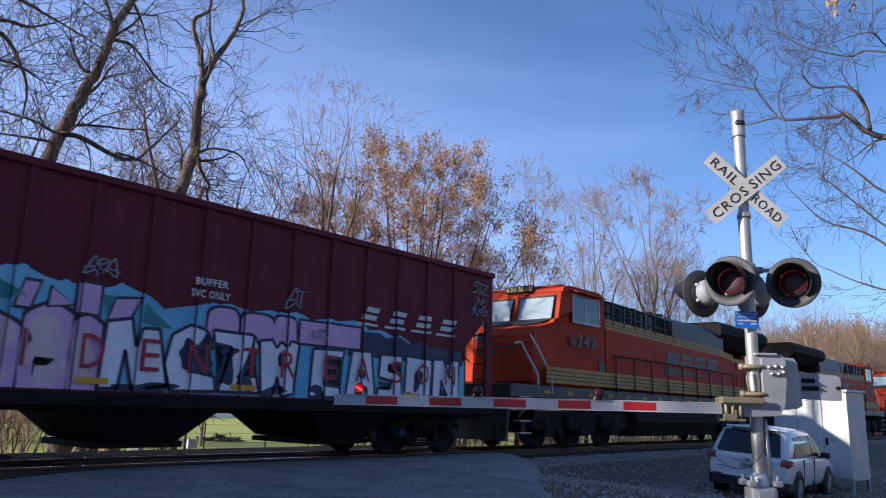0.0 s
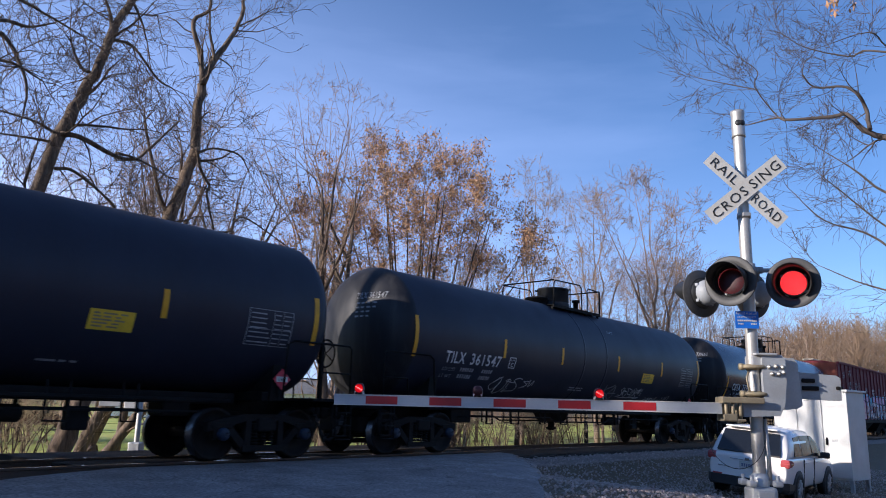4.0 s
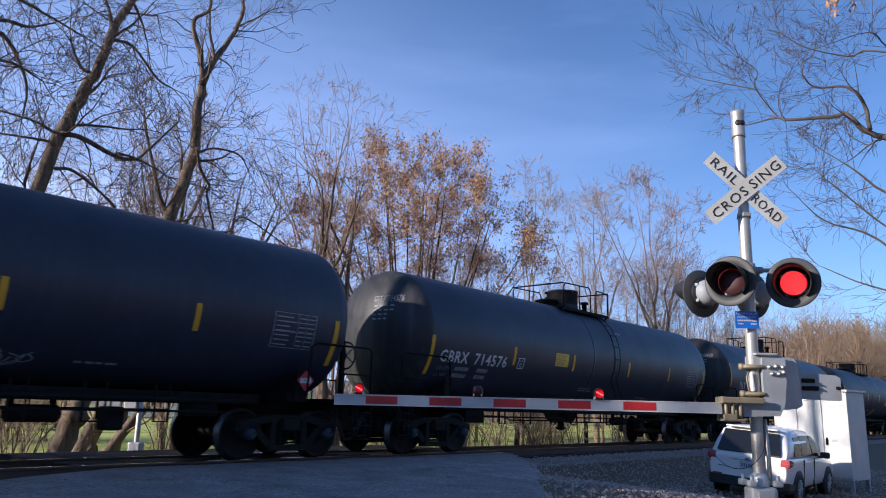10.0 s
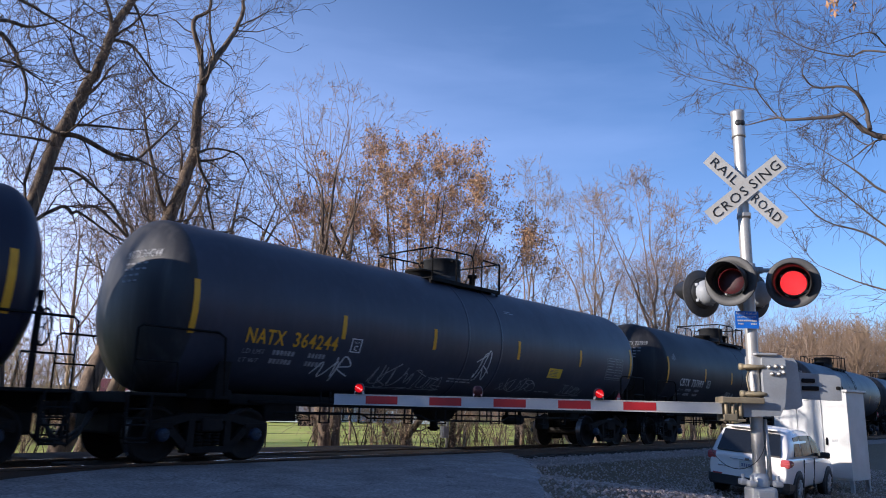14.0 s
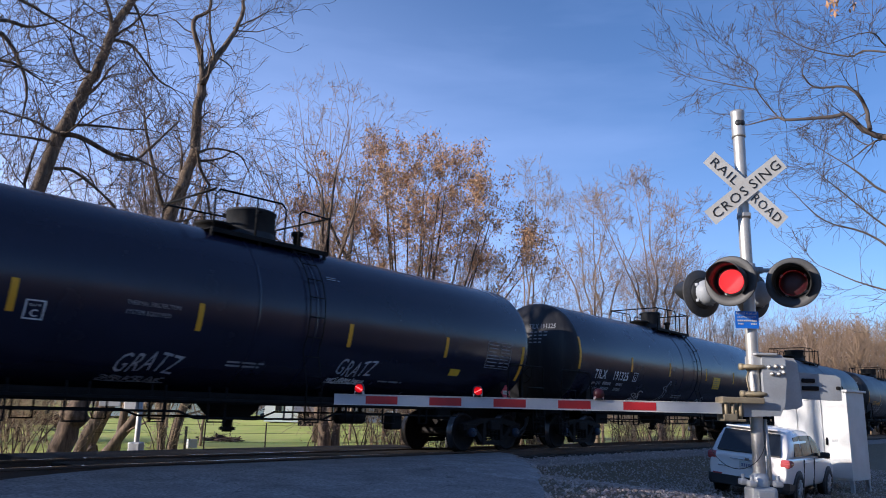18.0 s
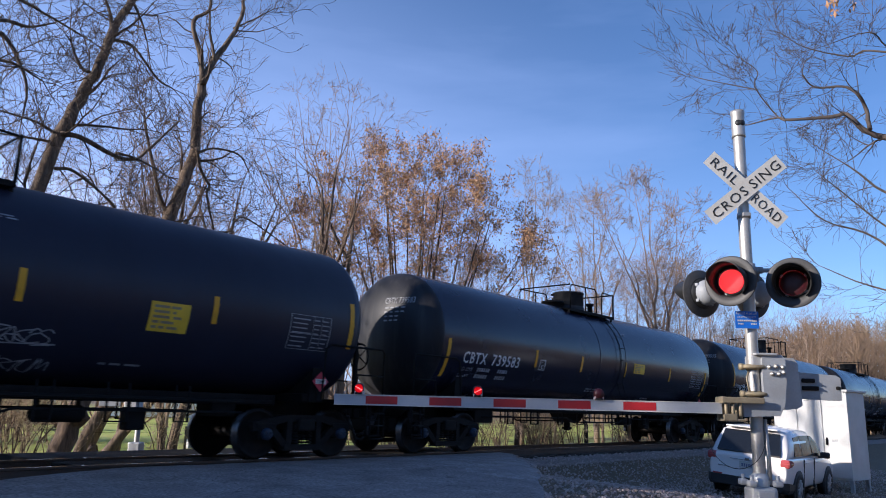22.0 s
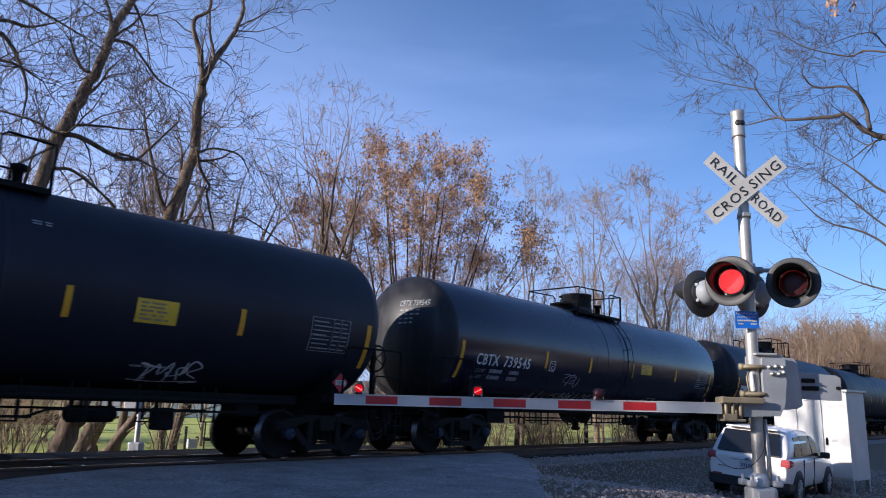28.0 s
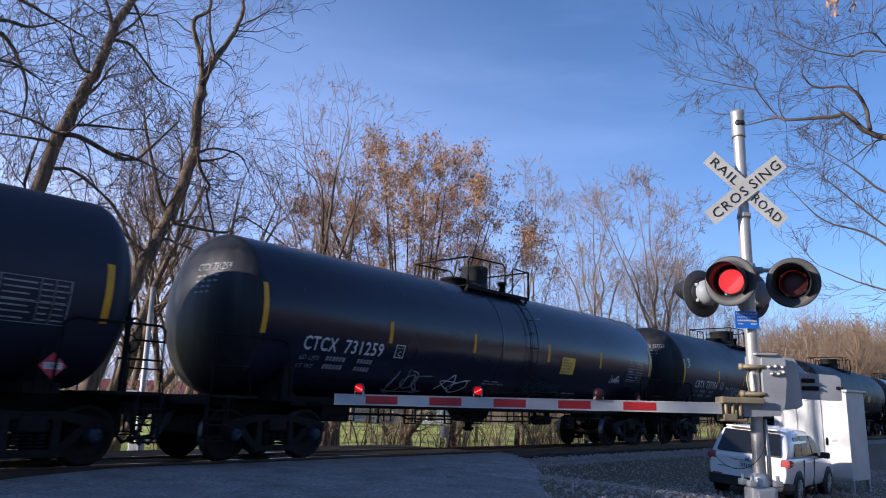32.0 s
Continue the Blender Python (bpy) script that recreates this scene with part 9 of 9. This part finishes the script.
def build_far():
    siding = mat("white_siding", (0.72, 0.73, 0.74), (0.62, 0.63, 0.65), 0.6, 0, 1, 12, stretch=(0.3, 0.3, 9))
    blue = mat("blue_grey_siding", (0.52, 0.58, 0.66), (0.46, 0.52, 0.60), 0.6, 0, 1, 12, stretch=(0.3, 0.3, 9))
    roof = mat("grey_shingles", (0.12, 0.12, 0.125), (0.18, 0.175, 0.17), 0.85, 0, 2, 20, 0.3)
    red_roof = mat("dull_red_metal_roof", (0.22, 0.05, 0.05), (0.16, 0.04, 0.04), 0.5, 0, 1, 20)
    gz = lambda x, y: ground_z(x, y)
    gable_house("cottage", "small white house beyond the field", (51.6, 65.7, gz(52, 65)), -42, 5.2, 6.0, 2.9, 1.6, siding, roof, [(-1.2, 1.6, 0.8, 1.1), (1.2, 1.5, 0.9, 1.2)])
    gable_house("long_house", "low blue-grey house beyond the field", (62.0, 61.5, gz(62, 61)), -46, 13.0, 7.0, 2.8, 1.8, blue, roof, [(-4.2, 1.5, 1.2, 1.1), (-1.0, 1.5, 1.2, 1.1), (2.6, 1.5, 1.2, 1.1), (4.8, 1.2, 1.0, 2.0)])
    gable_house("barn_shed", "white shed with a dull red roof", (50.0, 88.0, gz(50, 88)), -30, 16.0, 7.0, 2.6, 1.8, siding, red_roof, [(-4, 1.4, 1.2, 1.0), (2, 1.4, 1.2, 1.0)])
    gable_house("field_shed", "dark tool shed at the field's edge", (46.3, 56.2, gz(46, 56)), -40, 2.2, 2.0, 1.3, 0.5, M["steel_dark"], roof, [])
    far_car("pale blue saloon car parked across the field", (56.0, 82.9, gz(56, 83)), -34, mat("pale_blue_car_paint", (0.35, 0.45, 0.58), (0.3, 0.4, 0.52), 0.3, 0.2, 1, 20))
    far_car("white car parked across the field", (59.6, 79.5, gz(59, 79)), -40, M["car_white"])
    far_car("dark red car parked across the field", (22.0, 55.9, gz(22, 56)), -15, mat("dark_red_car_paint", (0.10, 0.02, 0.025), (0.08, 0.02, 0.02), 0.3, 0, 1, 20))
    # burn pile
    rnd = random.Random(4)
    e = thing("brush_pile", "low pile of cut branches and ash in the grass", "brush pile", (25.2, 38.6, gz(25, 38)))
    segs = []
    for _ in range(160):
        t, r = rnd.uniform(0, 6.28), 1.1 * math.sqrt(rnd.random())
        p = Vector((r * math.cos(t), r * math.sin(t), rnd.uniform(0.02, 0.28) * (1.15 - r)))
        d = Vector((rnd.gauss(0, 1), rnd.gauss(0, 1), rnd.gauss(0, 0.15))).normalized() * rnd.uniform(0.2, 0.6)
        segs.append((*(p - d), *(p + d), 0.03, 0.015))
    tube_mesh("sticks", segs, 4, M["twig"], e)
    # pole, posts, meter box
    for x, y, h, r, m, nm, lb in ((24.4, 20.7, 2.6, 0.07, M["galv"], "steel_post", "grey steel post beside the track"), (25.65, 20.76, 3.0, 0.05, M["white_sign"], "marker_post", "white marker post beside the track"), (31.5, 18.2, 2.4, 0.10, M["tie"], "wooden_post", "old wooden fence post")):
        e = thing(nm, lb, "pole", (x, y, gz(x, y) - 0.1))
        bm = bm_new()
        tube(bm, [(0, 0, 0), (0, 0, h)], [r, r * 0.85], 12)
        part("shaft", bm, m, e)
        if nm == "steel_post":
            bm = bm_new()
            box(bm, (0, 0, 0.2), (r * 5, r * 5, 0.4), 0.03)
            part("footing", bm, M["concrete"], e)
        if nm == "steel_post":
            bm = bm_new()
            box(bm, (-0.22, -0.05, 1.05), (0.34, 0.22, 0.5), 0.03)
            part("junction_box", bm, M["alu"], e, "grey junction box")
    far_signal()
    e = thing("meter_box", "small white meter box on a post", "meter box", (16.0, 26.8, gz(16, 26.8) - 0.05))
    bm = bm_new()
    tube(bm, [(0, 0, 0), (0, 0, 1.2)], 0.05, 8)
    part("post", bm, M["tie"], e)
    bm = bm_new()
    box(bm, (0.22, -0.1, 0.55), (0.4, 0.2, 0.35), 0.03)
    part("box", bm, M["case_white"], e)
    bm = bm_new()
    box(bm, (0.1, 0, 0.12), (1.1, 0.5, 0.2), 0.03)
    part("base", bm, M["steel_dark"], e)
    # wire fence
    fence = thing("wire_fence", "thin wire fence on slim posts", "fence", (0, 0, 0))
    post = None
    line = [(13.0 + 2.6 * i, 30.5 - 0.75 * i) for i in range(15)]
    for x, y in line:
        if post is None:
            bm = bm_new()
            tube(bm, [(0, 0, 0), (0, 0, 1.25)], 0.03, 6)
            post = part("post", bm, M["twig"], fence)
            post.matrix_basis = pose(x, y, gz(x, y))
        else:
            share("post", post, fence, pose(x, y, gz(x, y)))
    for h in (0.4, 0.8, 1.15):
        bm = bm_new()
        tube(bm, [(x, y, gz(x, y) + h) for x, y in line], 0.006, 4)
        part("wire", bm, M["steel_dark"], fence)
    far_woods("far_woods", random.Random(31), 900, lambda r: (r.uniform(74, 180), 16.5 + 62 * r.random() ** 1.4), (6, 10), "brown leafless woods on the far hillside")
    far_woods("field_woods", random.Random(32), 220, lambda r: (r.uniform(-20, 110), r.uniform(112, 160)), (8, 14), "leafless trees beyond the houses")
    # out of view; added to screen the low western sky and shade the ballast
    far_woods("west_woods", random.Random(34), 380, lambda r: (r.uniform(-100, -46), r.uniform(-25, 90)) if r.random() < 0.8 else (r.uniform(-40, -16), r.uniform(19, 32)), (11, 14), "unseen brown woods to the west, added to screen low sky and sun", M["bounce_woods"], 3.0)
    # behind the view; its bright colour reflects warm light into the shade
    far_woods("near_hill_woods", random.Random(33), 220, lambda r: (r.uniform(-60, 150), -14 - 60 * r.random()), (6, 11), "brown leafless woods on the hillside behind the road", M["bounce_woods"], 2.6)


def far_woods(name, rnd, count, spot, height, label, wood=None, stout=1.0):
    segs = []
    for _ in range(count):
        x, y = spot(rnd)
        z = ground_z(x, y)
        h = rnd.uniform(*height)
        p = Vector((x, y, z - 0.2))
        top = p + Vector((rnd.gauss(0, 0.5), rnd.gauss(0, 0.5), h))
        segs.append((*p, *top, 0.13, 0.03))
        for _ in range(13):
            f = rnd.uniform(0.3, 0.95)
            a = p.lerp(top, f)
            t = rnd.uniform(0, 6.28)
            ln = h * 0.26 * (1.25 - f) + 0.4
            b = a + Vector((math.cos(t) * ln, math.sin(t) * ln, ln * rnd.uniform(0.7, 1.5)))
            segs.append((*a, *b, 0.04, 0.016))
            for _ in range(3):
                c = a.lerp(b, rnd.uniform(0.3, 1))
                t = rnd.uniform(0, 6.28)
                q = c + Vector((math.cos(t), math.sin(t), rnd.uniform(0.4, 1.6))) * ln * 0.45
                segs.append((*c, *q, 0.022, 0.01))
    ob = tube_mesh(name, [(*s[:6], s[6] * stout, s[7] * stout) for s in segs], 3, wood or M["twig_tan"], None)
    return tagged(ob, label, "woods", kind="stuff")


build_far()


# ---- what moves ----
BEAT = 1.245


def flips(beat):
    """Turn of a lamp disc, 0 lit and 180 dark; the two sides blink in turn. Rows of seconds and degrees."""
    rows = [(0.0, 180.0)]
    a = rows[0][1]
    lit0 = 7.0 - 0.43 if beat == 0 else 7.0 + 0.29
    length = 0.72 if beat == 0 else 0.60
    start = lit0 - 6 * BEAT
    edges = []
    while start < 32.2:
        # the pulsed diodes read as dark for two seconds
        if not 18.9 < start + 0.3 < 21.2:
            edges += [(max(start, 21.12) if 20.9 < start < 21.2 else max(start, 24.08) if 23.95 < start < 24.1 else start, 360.0), (start + length, 180.0)]
        start += BEAT
    for t, to in edges:
        if 0.0 < t < 0.7 and beat == 0:
            t = 0.72
        if t < 0.12 or t > 31.85 or (a % 360) == (to % 360):
            continue
        f = round(t * FPS)
        for j, d in enumerate((0, 60, 120, 180)):
            rows.append(((f + (j - 1.5) * 0.4) / FPS, a + d))
        a = a + 180
    rows.append((32.0, a))
    return rows


def motions():
    # the train slackens a little and picks up again: seconds and metres off an even run
    drift = [(0.0, 0.0), (3.0, 0.0), (8.0, 0.10), (11.0, 0.09), (14.0, -0.04), (17.0, -0.14), (19.5, -0.33), (22.0, -0.43), (25.0, -0.49), (28.0, -0.38), (30.0, -0.22), (32.0, -0.03)]
    for car, x0, turn in MOVING:
        walk(car, [(t, pose(x0 + SPEED * t + d, YC, 0, 0, 0, turn)) for t, d in drift])
    # one turning rhythm for every wheel set of the same size
    for wheels, r in ((WHEELS, 0.457), (BIG_WHEELS, 0.508)):
        lead = wheels[0]
        turn = math.degrees(SPEED / r)
        walk(lead, [(k / FPS, pose(0, 0, 0, 0, (turn * k / FPS) % 360.0, 0)) for k in range(32 * FPS + 1)])
        act, slot = lead.animation_data.action, lead.animation_data.action_slot
        for w in wheels[1:]:
            w.rotation_mode = "QUATERNION"
            w.animation_data_create()
            w.animation_data.action = act
            w.animation_data.action_slot = slot
    for disc, beat in LAMPS:
        walk(disc, [(t, pose(0, 0, 0, 0, 0, a % 360.0)) for t, a in flips(beat)])


motions()
